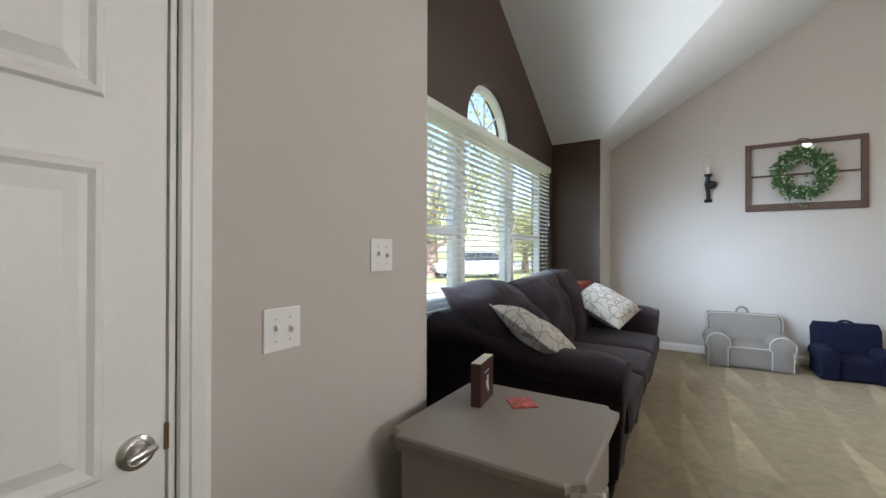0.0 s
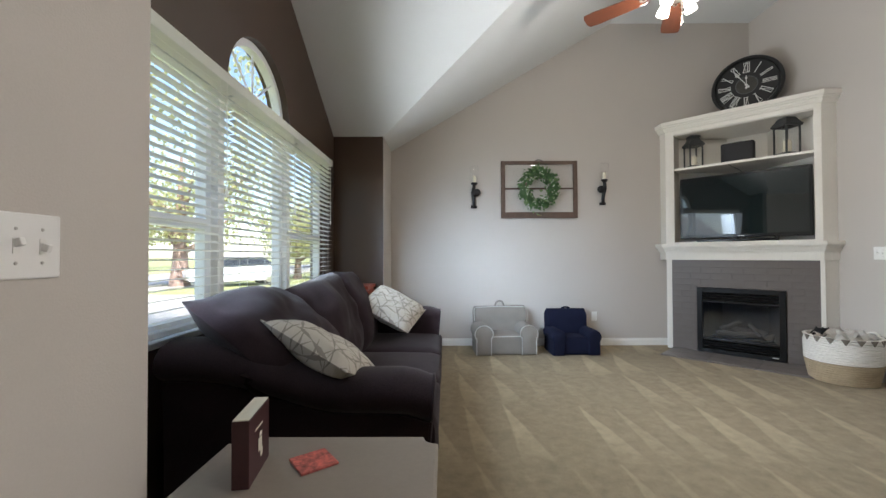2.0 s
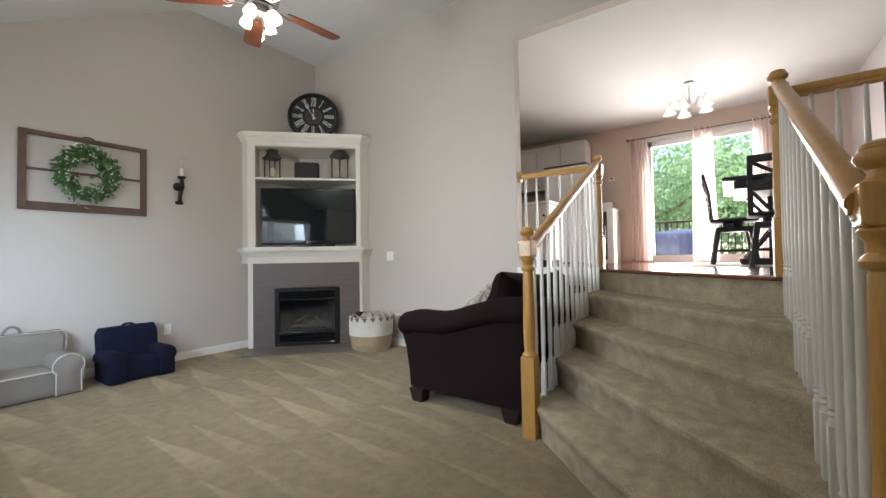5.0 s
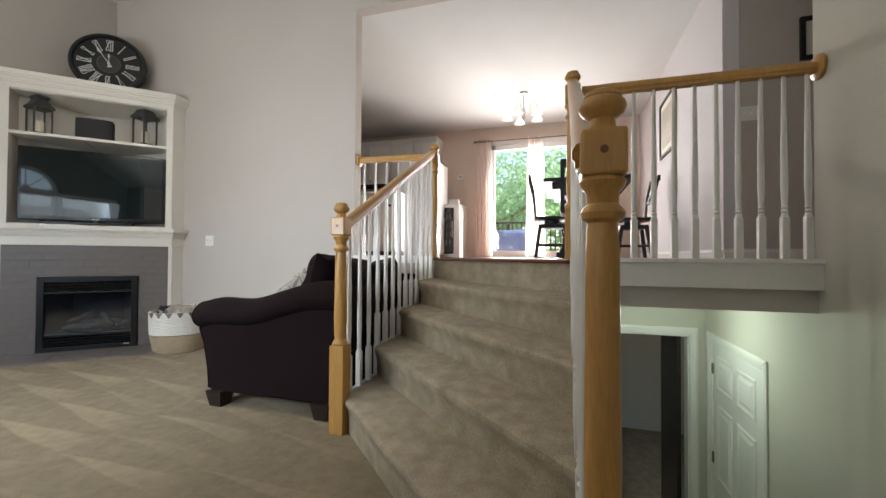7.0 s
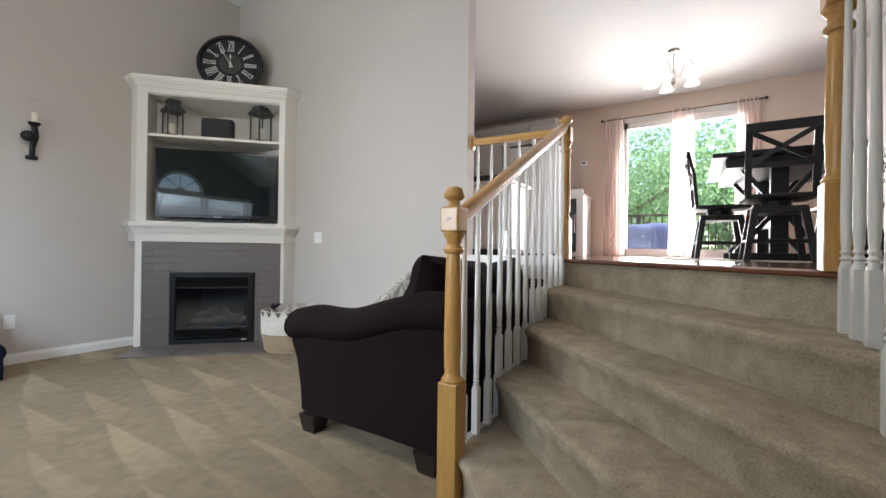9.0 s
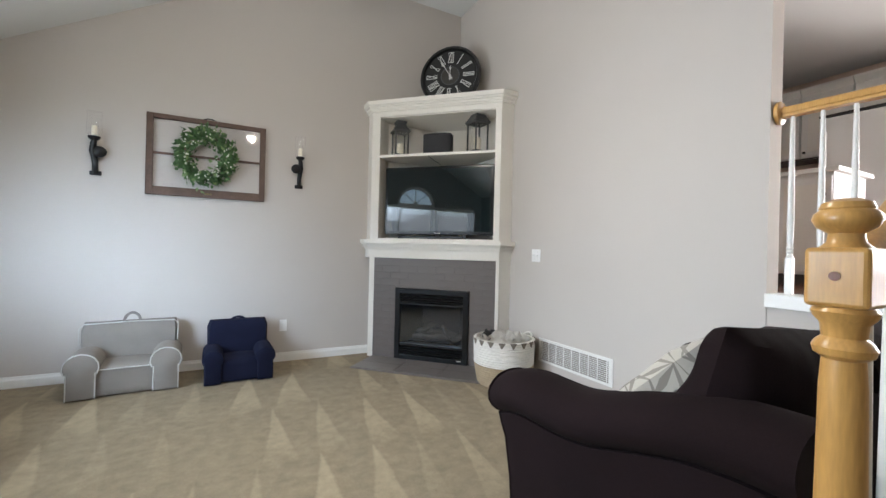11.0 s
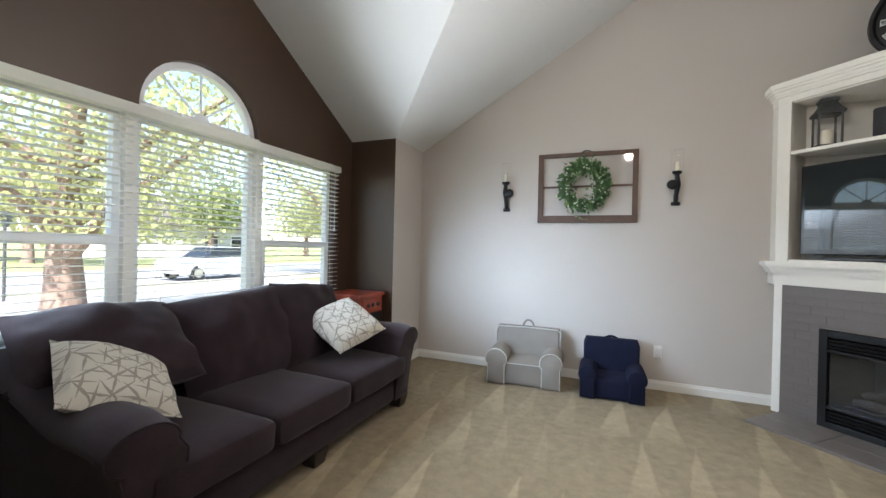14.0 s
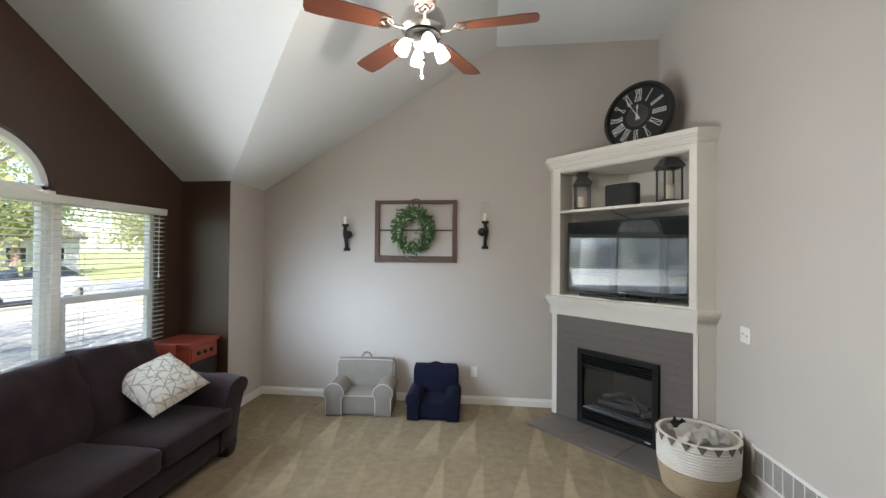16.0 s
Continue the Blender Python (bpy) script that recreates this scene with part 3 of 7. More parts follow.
structure("wall_hall_east", B(4.2, 4.32, -2.4, -0.762, KF, KC), GREIGE, "grey-beige hall wall with switches")
structure("wall_hall_end", B(2.86, 4.32, -2.5, -2.4, KF, KC), GREIGE, "grey-beige hall end wall")
structure("wall_hall_west", B(2.74, 2.86, -2.4, YRW - T, KF, KC), GREIGE, "grey-beige hall wall")
bm = bmesh.new()
prism(bm, [(XE + T, -0.76), (KX + T, -0.76), (KX + T, 5.7), (XE + T, 5.7)], "z", KC, KC + 0.1)
prism(bm, [(2.86, -2.5), (4.32, -2.5), (4.32, -0.762), (XE + T, -0.762), (XE + T, YRW - T - 0.002), (2.86, YRW - T - 0.002)], "z", KC, KC + 0.1)
structure("ceiling_kitchen", bm, CEIL, "flat white kitchen ceiling")

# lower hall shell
structure("floor_lower", B(1.2, 8.0, -3.0, 3.0, LOWF - 0.1, LOWF), CARPETLIGHTENED, "grey-beige carpet of the lower hall")
LY0, LY1 = -0.47, 0.36
bm = bmesh.new()
prism(bm, [(YRW, LOWF), (LY0, LOWF), (LY0, LOWC), (YRW, LOWC)], "x", 4.52, 4.62)
prism(bm, [(LY1, LOWF), (YSB - 0.04, LOWF), (YSB - 0.04, LOWC), (LY1, LOWC)], "x", 4.52, 4.62)
prism(bm, [(LY0, LOWF + 2.04), (LY1, LOWF + 2.04), (LY1, LOWC), (LY0, LOWC)], "x", 4.52, 4.62)
structure("wall_lower_east", bm, GREENISH, "pale lower hall wall with a doorway")
structure("wall_under_stairs", B(1.22, 4.52, YSB - 0.04, YSB + 0.02, LOWF, -0.005), GREENISH, "pale wall under the stairs")
bm = bmesh.new()
box(bm, 4.62, 7.6, 0.75, 0.85, LOWF, LOWC)
box(bm, 7.5, 7.6, -1.5, 0.75, LOWF, LOWC)
box(bm, 4.62, 7.6, -1.6, -1.5, LOWF, LOWC)
box(bm, 4.62, 7.6, -1.5, 0.75, LOWC, LOWC + 0.1)
structure("wall_lower_room", bm, GREENISH, "pale walls of the room beyond the lower doorway")
structure("wall_stairwell_west", B(1.1, 1.22, YRW, YSB - 0.04, LOWF, -0.4), GREENISH, "pale wall closing the stairwell")

# baseboards
def baseboard(name, x0, y0, x1, y1, inward, z=FZ):
    """White skirting along a wall line, its face on the inward side."""
    d = Vector((x1 - x0, y1 - y0, 0))
    bm = bmesh.new()
    prism(bm, [(0, 0), (0.014, 0), (0.014, 0.062), (0.009, 0.075), (0.007, 0.09), (0, 0.09)], "y", 0, d.length)
    side = Vector((inward[0], inward[1], 0))
    m = Matrix((( side.x, d.normalized().x, 0, x0), (side.y, d.normalized().y, 0, y0), (0, 0, 1, z), (0, 0, 0, 1)))
    bmesh.ops.transform(bm, matrix=m, verts=bm.verts[:])
    structure(name, bm, WHITE, "white painted baseboard")
baseboard("baseboard_north", XM, YN, 2.90, YN, (0, -1))
baseboard("baseboard_west", XM, YB1, XM, YN - 0.015, (1, 0))
baseboard("baseboard_east", XE, KY, XE, 4.85, (-1, 0))
baseboard("baseboard_bay", XW, YB1, XM, YB1, (0, -1))
baseboard("baseboard_entry", XS, 0.895, XS, YF, (1, 0), FOY)
baseboard("baseboard_entry_upper", XS, YF, XS, YB0, (1, 0))
baseboard("baseboard_hall", 4.2, -2.39, 4.2, -0.64, (-1, 0), KF)
baseboard("baseboard_kitchen", 4.2, -0.64, 7.9, -0.64, (0, 1), KF)

# ---- stairs ----
RISE, RUN = (KF - FZ) / 5, 0.402
C1 = C5 - 4 * RUN
XN3, XN1 = YSB + C1 - 0.03, YST + C1 - 0.05
stairs = thing("staircase", "five slanted steps covered in beige carpet", "stairs", kind="structure")
for k in range(1, 5):
    c0, c1, z = C1 + (k - 1) * RUN, C5, FZ + RISE * k
    y0, y1 = YSB, YST
    bm = bmesh.new()
    n = 0.022
    # nosing profile across the step, swept along the slanted front
    prof = [(0.012, z - RISE - (0.19 if k == 1 else 0.01)), (0.010, z - 0.10), (0.002, z - 0.065), (-0.010, z - 0.045), (-0.016, z - 0.028), (-0.013, z - 0.012), (-0.002, z - 0.003), (0.014, z), (RUN * 1.06, z), (RUN * 1.06, z - RISE)]
    rings = [[(c0 + u * 1.414 + y, y, w) for u, w in prof] for y in np.linspace(y0, y1, 33)]
    for r in rings:
        for q, p in enumerate(r):
            if 1 < q < 8:
                w = 0.005 * noise.noise((p[1] * 5, k * 7.0, q * 0.3))
                r[q] = (p[0] + w, p[1], p[2] + w * 0.6)
    loft(bm, rings)
    st = part("step", bm, CARPETLIGHTENED, stairs, smooth=True)
bm = bmesh.new()
loft(bm, [[(C5 + 0.025 + y, y, FZ + RISE * 4 - 0.01), (C5 + 0.1 + y, y, FZ + RISE * 4 - 0.01), (C5 + 0.1 + y, y, KF - 0.021), (C5 + 0.025 + y, y, KF - 0.021)] for y in (YSB, YST)])
part("riser", bm, CARPETLIGHTENED, stairs)
bm = bmesh.new()
loft(bm, [[(C5 - 0.03 + y, y, KF - 0.016), (C5 - 0.025 + y, y, KF - 0.004), (C5 + y, y, KF + 0.004), (C5 + 0.07 + y, y, KF + 0.004), (C5 + 0.07 + y, y, KF - 0.023), (C5 - 0.02 + y, y, KF - 0.023)] for y in (YSB, YST)])
part("nosing", bm, HARDWOOD, stairs, "glossy reddish wood nosing")
# skirts closing the two sides
for y0, y1 in ((YSB - 0.035, YSB - 0.001), (YST + 0.001, YST + 0.035)):
    pts = [(C1 + y0 + 0.03, FOY if y0 < 1 else FZ)]
    for k in range(1, 5):
        pts += [(C1 + y0 + 0.03 + (k - 1) * RUN, FZ + RISE * k - 0.004), (C1 + y0 + 0.03 + k * RUN, FZ + RISE * k - 0.004)]
    pts += [(C5 + y0 + 0.03, KF - 0.05), (C5 + y0 + 0.06, KF - 0.05), (C5 + y0 + 0.06, FOY if y0 < 1 else FZ)]
    part("side_skirt", prism(bmesh.new(), pts, "y", y0, y1), WHITE, stairs, "white painted stair skirt")


def tread_z(x, y):
    return FZ + RISE * max(0, min(4, math.floor((x - y - C1) / RUN) + 1)) if x - y < C5 else KF


def newel(at, height, block, base, label="varnished golden oak newel post with ball cap"):
    """Turned newel: square foot, slim shaft with rings, square block and mushroom cap."""
    ob = thing("newel_post", label, "newel post", Matrix.Translation(at), group="newel posts of the stairs")
    h = 0.043
    part("foot", B(-h, h, -h, h, 0, base, 0.004), OAK, ob)
    bm = bmesh.new()
    lathe(bm, [(0.043, base), (0.045, base + 0.01), (0.036, base + 0.022), (0.030, base + 0.035), (0.033, base + 0.06), (0.036, base + 0.16), (0.032, block - 0.14), (0.029, block - 0.09), (0.040, block - 0.082), (0.043, block - 0.07), (0.038, block - 0.06), (0.030, block - 0.052), (0.032, block - 0.03), (0.042, block - 0.018), (0.045, block - 0.008), (0.04, block)], n=20)
    part("shaft", bm, OAK, ob, smooth=True)
    part("block", B(-h, h, -h, h, block, height - 0.085, 0.008, 3), OAK, ob)
    part("plug", lathe(bmesh.new(), [(0.008, 0), (0.008, 0.002)], n=12, m=pose(-h - 0.0005, 0, (block + height) / 2 - 0.04, 0, -90, 0)), HARDWOOD, ob, "darker round wood plug")
    z = height - 0.085
    lathe_bm = lathe(bmesh.new(), [(0.036, z), (0.026, z + 0.010), (0.024, z + 0.025), (0.040, z + 0.036), (0.046, z + 0.048), (0.044, z + 0.058), (0.036, z + 0.066), (0.037, z + 0.069), (0.033, z + 0.078), (0.018, z + 0.085)], n=22)
    part("cap", lathe_bm, OAK, ob, smooth=True)
    return ob


def rail_bar(bm, a, b, w=0.03, h=0.028):
    """Moulded handrail from a to b."""
    a, b = Vector(a), Vector(b)
    d = (b - a).normalized()
    s = Vector((0, 0, 1)).cross(d).normalized()
    up = d.cross(s)
    prof = [(-0.8, -1), (0.8, -1), (0.8, -0.5), (1, -0.3), (1, 0.35), (0.75, 0.8), (0.35, 1), (-0.35, 1), (-0.75, 0.8), (-1, 0.35), (-1, -0.3), (-0.8, -0.5)]
    return loft(bm, [[p + s * (u * w) + up * (v * h) for u, v in prof] for p in (a, b)])


BAL = {}


def baluster(parent, x, y, z0, z1):
    """White turned spindle with a square foot."""
    key = round(z1 - z0, 2)
    if key not in BAL:
        hgt = z1 - z0
        foot = 0.23
        bm = B(-0.016, 0.016, -0.016, 0.016, 0, foot - 0.02, 0.002, 1)
        lathe(bm, [(0.016, foot - 0.02), (0.012, foot - 0.002), (0.010, foot), (0.016, foot + 0.008), (0.010, foot + 0.018), (0.015, foot + 0.028), (0.011, foot + 0.038), (0.013, foot + 0.06), (0.0155, foot + 0.14), (0.009, hgt)], n=10)
        BAL[key] = mesh_of("baluster", bm, WHITE, True)
    return piece("baluster", BAL[key], parent, Matrix.Translation((x, y, z0)))


NX2 = YST + C5 + 0.03
newel((XN1, YST, FZ), 1.287, 1.10, 0.49)
newel((NX2, YST, KF), 1.095, 0.90, 0.30)
newel((XN3 + 0.082, YSB - 0.028, FOY), 1.514, 1.337, 0.60)
newel((YSB + C5 + 0.03, YSB, KF), 1.095, 0.90, 0.30)


def flight_railing(x0, z0, x1, z1, y, label):
    ob = thing("stair_railing", label, "railing", group="railings of the stairs")
    bm = rail_bar(bmesh.new(), (x0 + 0.04, y, z0), (x1 - 0.04, y, z1))
    part("handrail", bm, OAK, ob, smooth=True)
    bm = bmesh.new()
    rail_bar(bm, (x0 + 0.04, y, z0 - 0.036), (x1 - 0.04, y, z1 - 0.036), 0.02, 0.008)
    part("fillet", bm, WHITE, ob, "white painted strip under the handrail")
    n = 13
    for i in range(n):
        x = x0 + 0.095 + (x1 - x0 - 0.19) * i / (n - 1)
        zr = z0 - 0.044 + (z1 - z0) * (x - x0) / (x1 - x0)
        baluster(ob, x, y, tread_z(x, y - 0.0) + 0.001, zr)
    return ob


flight_railing(XN1, 1.145, NX2, 1.955, YST, "oak handrail on white turned balusters beside the sofa")
flight_railing(XN3 + 0.055, 1.175, YSB + C5 + 0.03, 1.955, YSB, "oak handrail on white turned balusters by the stairwell")


def level_railing(a, b, n, label, rosette, foot_z):
    ob = thing("hall_railing", label, "railing", group="railings of the stairs")
    part("handrail", rail_bar(bmesh.new(), a, b), OAK, ob, smooth=True)
    d = (Vector(b) - Vector(a)).normalized()
    m = Matrix.Translation(Vector(rosette) - d * 0.024) @ d.to_track_quat("Z", "Y").to_matrix().to_4x4()
    part("rosette", lathe(bmesh.new(), [(0.052, 0.0), (0.062, 0.006), (0.062, 0.018), (0.06, 0.024)], n=22, m=m), OAK, ob, "round oak wall rosette", smooth=True)
    for i in range(n):
        p = Vector(a).lerp(Vector(b), (i + 0.75) / (n + 0.3))
        baluster(ob, p.x, p.y, foot_z, p.z - 0.03)
    return ob


level_railing((XB + 0.0, YSB - 0.05, 1.905), (XB + 0.0, YRW, 1.905), 11, "level oak handrail on white balusters along the upper hall", (XB, YRW - 0.001, 1.905), KF + 0.012)
level_railing((NX2, YST + 0.04, 1.925), (NX2 - 0.05, KY, 1.925), 6, "level oak handrail on white balusters at the kitchen edge", (NX2 - 0.05, KY, 1.925), KF + 0.001)

# lower flight going down beneath the hall
low = thing("lower_staircase", "carpeted steps going down to the lower hall", "stairs", kind="structure")
nl = 8
for k in range(1, nl):
    z = FOY + (LOWF - FOY) * k / nl
    part("step", B(1.22 + 0.235 * (k - 1), 1.22 + 0.235 * k + 0.02, YRW, YSB - 0.04, z - 0.3, z, 0.01), CARPETLIGHTENED, low)

# ---- windows of the bay ----
def window_unit(name, y0, y1, rail):
    """A vinyl window light in the bay wall, with a meeting rail where the sash is hung."""
    w = tagged(new(name), "white vinyl framed window overlooking the street", "", "", "structure")
    x0, x1, f = XW - 0.12, XW - 0.06, 0.045
    bm = bmesh.new()
    box(bm, x0, x1, y0, y0 + f, WZ0, WZ1), box(bm, x0, x1, y1 - f, y1, WZ0, WZ1)
    box(bm, x0, x1, y0 + f, y1 - f, WZ0, WZ0 + f), box(bm, x0, x1, y0 + f, y1 - f, WZ1 - f, WZ1)
    part("window_frame", bm, VINYL, w)
    if rail:
        part("meeting_rail", B(x0 - 0.01, x1 + 0.01, y0 + f, y1 - f, 1.26, 1.315, 0.004), VINYL, w)
        bm = bmesh.new()
        box(bm, x1, x1 + 0.012, y0 + f, y0 + f + 0.03, WZ0 + f, 1.26), box(bm, x1, x1 + 0.012, y1 - f - 0.03, y1 - f, WZ0 + f, 1.26)
        part("sash_stile", bm, VINYL, w)
    p = part("pane", B(x0 + 0.02, x0 + 0.026, y0 + f, y1 - f, WZ0 + f, WZ1 - f), GLASS, w)
    p.visible_shadow = False
    return w


MU = [WY0, 3.045, 4.015, WY1]
window_unit("window_1", MU[0] + 0.004, MU[1] - 0.03, True)
window_unit("window_2", MU[1] + 0.03, MU[2] - 0.03, False)
window_unit("window_3", MU[2] + 0.03, MU[3] - 0.004, True)
bm = bmesh.new()
for y in MU[1:3]:
    box(bm, XW - 0.14, XW - 0.02, y - 0.03, y + 0.03, WZ0, WZ1)
structure("trim_window_mullions", bm, WHITE, "white posts between the windows")
structure("trim_window_sill", B(XW - 0.06, XW + 0.04, WY0 - 0.05, WY1 + 0.05, WZ0 - 0.03, WZ0, 0.006), WHITE, "white window sill")
# half-round light
w = tagged(new("window_4"), "half-round white window with radiating bars", "", "", "structure")
bm = bmesh.new()
outer = [(YP + (AR - 0.002) * math.cos(a), AZ + (AR * 0.9 - 0.002) * math.sin(a)) for a in np.linspace(0, math.pi, 25)]
inner = [(YP + (AR - 0.05) * math.cos(a), AZ + (AR * 0.9 - 0.05) * math.sin(a)) for a in np.linspace(0, math.pi, 25)]
for i in range(24):
    prism(bm, [outer[i], outer[i + 1], inner[i + 1], inner[i]], "x", XW - 0.11, XW - 0.05)
box(bm, XW - 0.11, XW - 0.05, YP - AR, YP + AR, AZ - 0.045, AZ + 0.03)
part("window_frame", bm, VINYL, w)
for a in (45, 90, 135):
    bm = bmesh.new()
    d = (math.cos(radians(a)), math.sin(radians(a)) * 0.9)
    tube(bm, [(XW - 0.08, YP + 0.05 * d[0], AZ + 0.03 + 0.05 * d[1]), (XW - 0.08, YP + (AR - 0.045) * d[0], AZ + (AR - 0.045) * d[1])], 0.008, 6)
    part("glazing_bar", bm, VINYL, w)
part("hub", prism(bmesh.new(), [(YP + 0.06 * math.cos(a), AZ + 0.025 + 0.05 * math.sin(a)) for a in np.linspace(0, math.pi, 13)], "x", XW - 0.09, XW - 0.065), VINYL, w)
p = part("pane", prism(bmesh.new(), inner, "x", XW - 0.085, XW - 0.081), GLASS, w)
p.visible_shadow = False
structure("trim_arch_sill", B(XW - 0.05, XW + 0.01, YP - AR + 0.002, YP + AR - 0.002, WZ1 + 0.012, AZ - 0.004), WHITE, "white board under the half-round window")


def blind(y0, y1, z0, cords):
    """Horizontal slat blind with a valance, ladder cords, bottom rail and tilt wand."""
    b = thing("window_blind", "white horizontal slat blind, lowered with slats open", "blind", Matrix.Translation((XW + 0.035, (y0 + y1) / 2, 0)), group="blinds of the bay window")
    h = (y1 - y0) / 2
    bm = B(-0.03, 0.03, -h - 0.008, h + 0.008, WZ1 - 0.045, WZ1 + 0.018, 0.006)
    part("valance", bm, SLAT, b)
    bm = bmesh.new()
    loft(bm, [[(-0.019, y, -0.002), (-0.006, y, 0.0), (0.006, y, 0.0), (0.019, y, -0.002), (0.019, y, -0.0042), (0.006, y, -0.0022), (-0.006, y, -0.0022), (-0.019, y, -0.0042)] for y in (-h + 0.006, h - 0.006)])
    me = mesh_of("slat", bm, SLAT)
    n = int((WZ1 - 0.07 - z0) / 0.0435)
    for i in range(n):
        piece("slat", me, b, Matrix.Translation((0, 0, WZ1 - 0.075 - 0.0435 * i)) @ Euler((random.gauss(0, 0.0015), random.gauss(-0.14, 0.02), 0)).to_matrix().to_4x4())
    part("bottom_rail", B(-0.026, 0.026, -h + 0.004, h - 0.004, z0 - 0.012, z0 + 0.012, 0.004), SLAT, b)
    for y in cords:
        bm = bmesh.new()
        for x in (-0.024, 0.024):
            tube(bm, [(x, y * h, z0), (x, y * h, WZ1 - 0.03)], 0.0012, 4)
        part("ladder_cord", bm, SLAT, b)
    bm = tube(bmesh.new(), [(0.034, h - 0.10, WZ1 - 0.05), (0.036, h - 0.10, WZ1 - 0.62)], 0.0025, 6)
    lathe(bm, [(0.003, 0), (0.009, 0.01), (0.009, 0.03), (0.003, 0.045)], (0.036, h - 0.10, WZ1 - 0.66), 8)
    part("pull_cord", bm, SLAT, b)
    return b


blind(MU[0] - 0.02, MU[1] - 0.008, WZ0 + 0.03, (-0.7, 0.7))
blind(MU[1] + 0.002, MU[2] - 0.002, WZ0 + 0.03, (-0.7, 0.0, 0.7))
blind(MU[2] + 0.008, MU[3] + 0.02, WZ0 + 0.03, (-0.7, 0.7))

# ---- entry wall ----
def panel_door(name, width, height, m, label, hinge, mat_=DOORWHITE):
    """Six-panel door leaf in its own xz plane, facing -y; origin at its lower left corner."""
    d = tagged(new(name), label, "", "", "structure")
    d.matrix_basis = m
    part("leaf", B(0, width, 0.0, 0.034, 0.008, height, 0.002), mat_, d)
    s, mid = 0.115, 0.10
    pw = (width - 2 * s - mid) / 2
    for z0, z1 in ((0.20, 0.78), (0.93, 1.525), (1.66, 1.925)):
        for x0 in (s, s + pw + mid):
            bm = bmesh.new()
            # sunk moulding and raised field
            def ring(i, y):
                return [(x0 + i, y, z0 + i), (x0 + pw - i, y, z0 + i), (x0 + pw - i, y, z1 - i), (x0 + i, y, z1 - i)]
            loft(bm, [ring(-0.006, -0.001), ring(0.000, -0.009), ring(0.010, -0.011), ring(0.020, -0.0025), ring(0.032, -0.0012), ring(0.058, -0.012), ring(0.064, -0.012)], cap=False)
            bm.faces.new([bm.verts.new(p) for p in ring(0.064, -0.012)])
            part("door_panel", bm, mat_, d)
    return d


def casing(name, w, h, m, both=True):
    """Moulded casing round an opening of width w and height h."""
    bm = bmesh.new()
    prof = [(0.0, 0), (0.004, 0.010), (0.02, 0.012), (0.024, 0.016), (0.050, 0.018), (0.062, 0.014), (0.068, 0.012), (0.068, 0)]
    for x, sgn in ((0, -1), (w, 1)):
        loft(bm, [[(x + sgn * (u + 0.003), -v, z + (u if z > 0 else 0)) for u, v in prof] for z in (0, h)])
    loft(bm, [[(x + (-u if x == 0 else u), -v, h + u + 0.003) for u, v in prof] for x in (0, w)])
    box(bm, -0.003, 0.012, 0.0, T, 0, h), box(bm, w - 0.012, w + 0.003, 0.0, T, 0, h), box(bm, 0, w, 0.0, T, h - 0.012, h + 0.003)
    bmesh.ops.transform(bm, matrix=m, verts=bm.verts[:])
    structure(name, bm, WHITE, "white moulded door casing")


# seen from the room the entry wall faces +x; its door opens on the far side
m = Matrix(((0, -1, 0, XS), (1, 0, 0, DY0), (0, 0, 1, FOY), (0, 0, 0, 1)))
casing("trim_door_entry", DY1 - DY0, 2.05, m)
d = panel_door("door_1", DY1 - DY0 - 0.03, 2.03, m @ Matrix.Translation((0.015, 0.006, 0)), "closed white six-panel door with nickel lock", 1)
bm = lathe(bmesh.new(), [(0.034, 0), (0.034, 0.006), (0.028, 0.010), (0.024, 0.0115), (0.022, 0.010), (0.014, 0.016), (0.012, 0.022)], n=24, m=pose(DY1 - DY0 - 0.085, 0, 0.955, 90, 0, 0))
lock = part("lock_rose", bm, STEEL, d, "round brushed nickel lock rose", smooth=True)
part("thumb_turn", B(-0.026, 0.026, -0.036, -0.020, -0.007, 0.007, 0.005, at=pose(DY1 - DY0 - 0.083, 0, 0.958, 0, -14, 0)), STEEL, lock, smooth=True)
part("strike", B(DY1 - DY0 - 0.034, DY1 - DY0 - 0.026, -0.006, 0.01, 0.94, 0.995), BRASS, d, "dark metal latch plate")


def switch_plate(m, gangs, label, toggles=True):
    """Wall plate with toggle switches, facing -y in its own frame."""
    s = thing("light_switch", label, "light switch", m)
    w = 0.035 + 0.023 * (gangs - 1)
    part("plate", B(-w, w, -0.006, 0, -0.058, 0.058, 0.003), PLATE, s)
    for i in range(gangs):
        x = (i - (gangs - 1) / 2) * 0.046
        if toggles:
            part("toggle_slot", B(x - 0.0055, x + 0.0055, -0.0072, -0.005, -0.013, 0.013), WHITE, s)
            part("toggle", B(x - 0.0045, x + 0.0045, -0.021, -0.006, -0.005, 0.009, 0.0015, at=pose(0, 0, 0, 18 if i % 2 else -18, 0, 0)), PLATE, s)
        for z in (-0.03, 0.03):
            part("screw", lathe(bmesh.new(), [(0.0032, 0), (0.0028, 0.001)], n=8, m=pose(x, -0.006, z, 90, 0, 0)), STEEL, s)
    return s


def face_x(x, y, z):
    """Frame of a fitting on a wall that faces +x."""
    return Matrix(((0, -1, 0, x), (1, 0, 0, y), (0, 0, 1, z), (0, 0, 0, 1)))


def face_w(x, y, z):
    """Frame of a fitting on a wall that faces -x."""
    return Matrix(((0, 1, 0, x), (-1, 0, 0, y), (0, 0, 1, z), (0, 0, 0, 1)))


switch_plate(face_x(XS, 1.088, 0.935), 2, "white double light switch plate on the entry wall")
switch_plate(face_x(XS, 1.50, 1.133), 2, "white double light switch plate beside the bay")
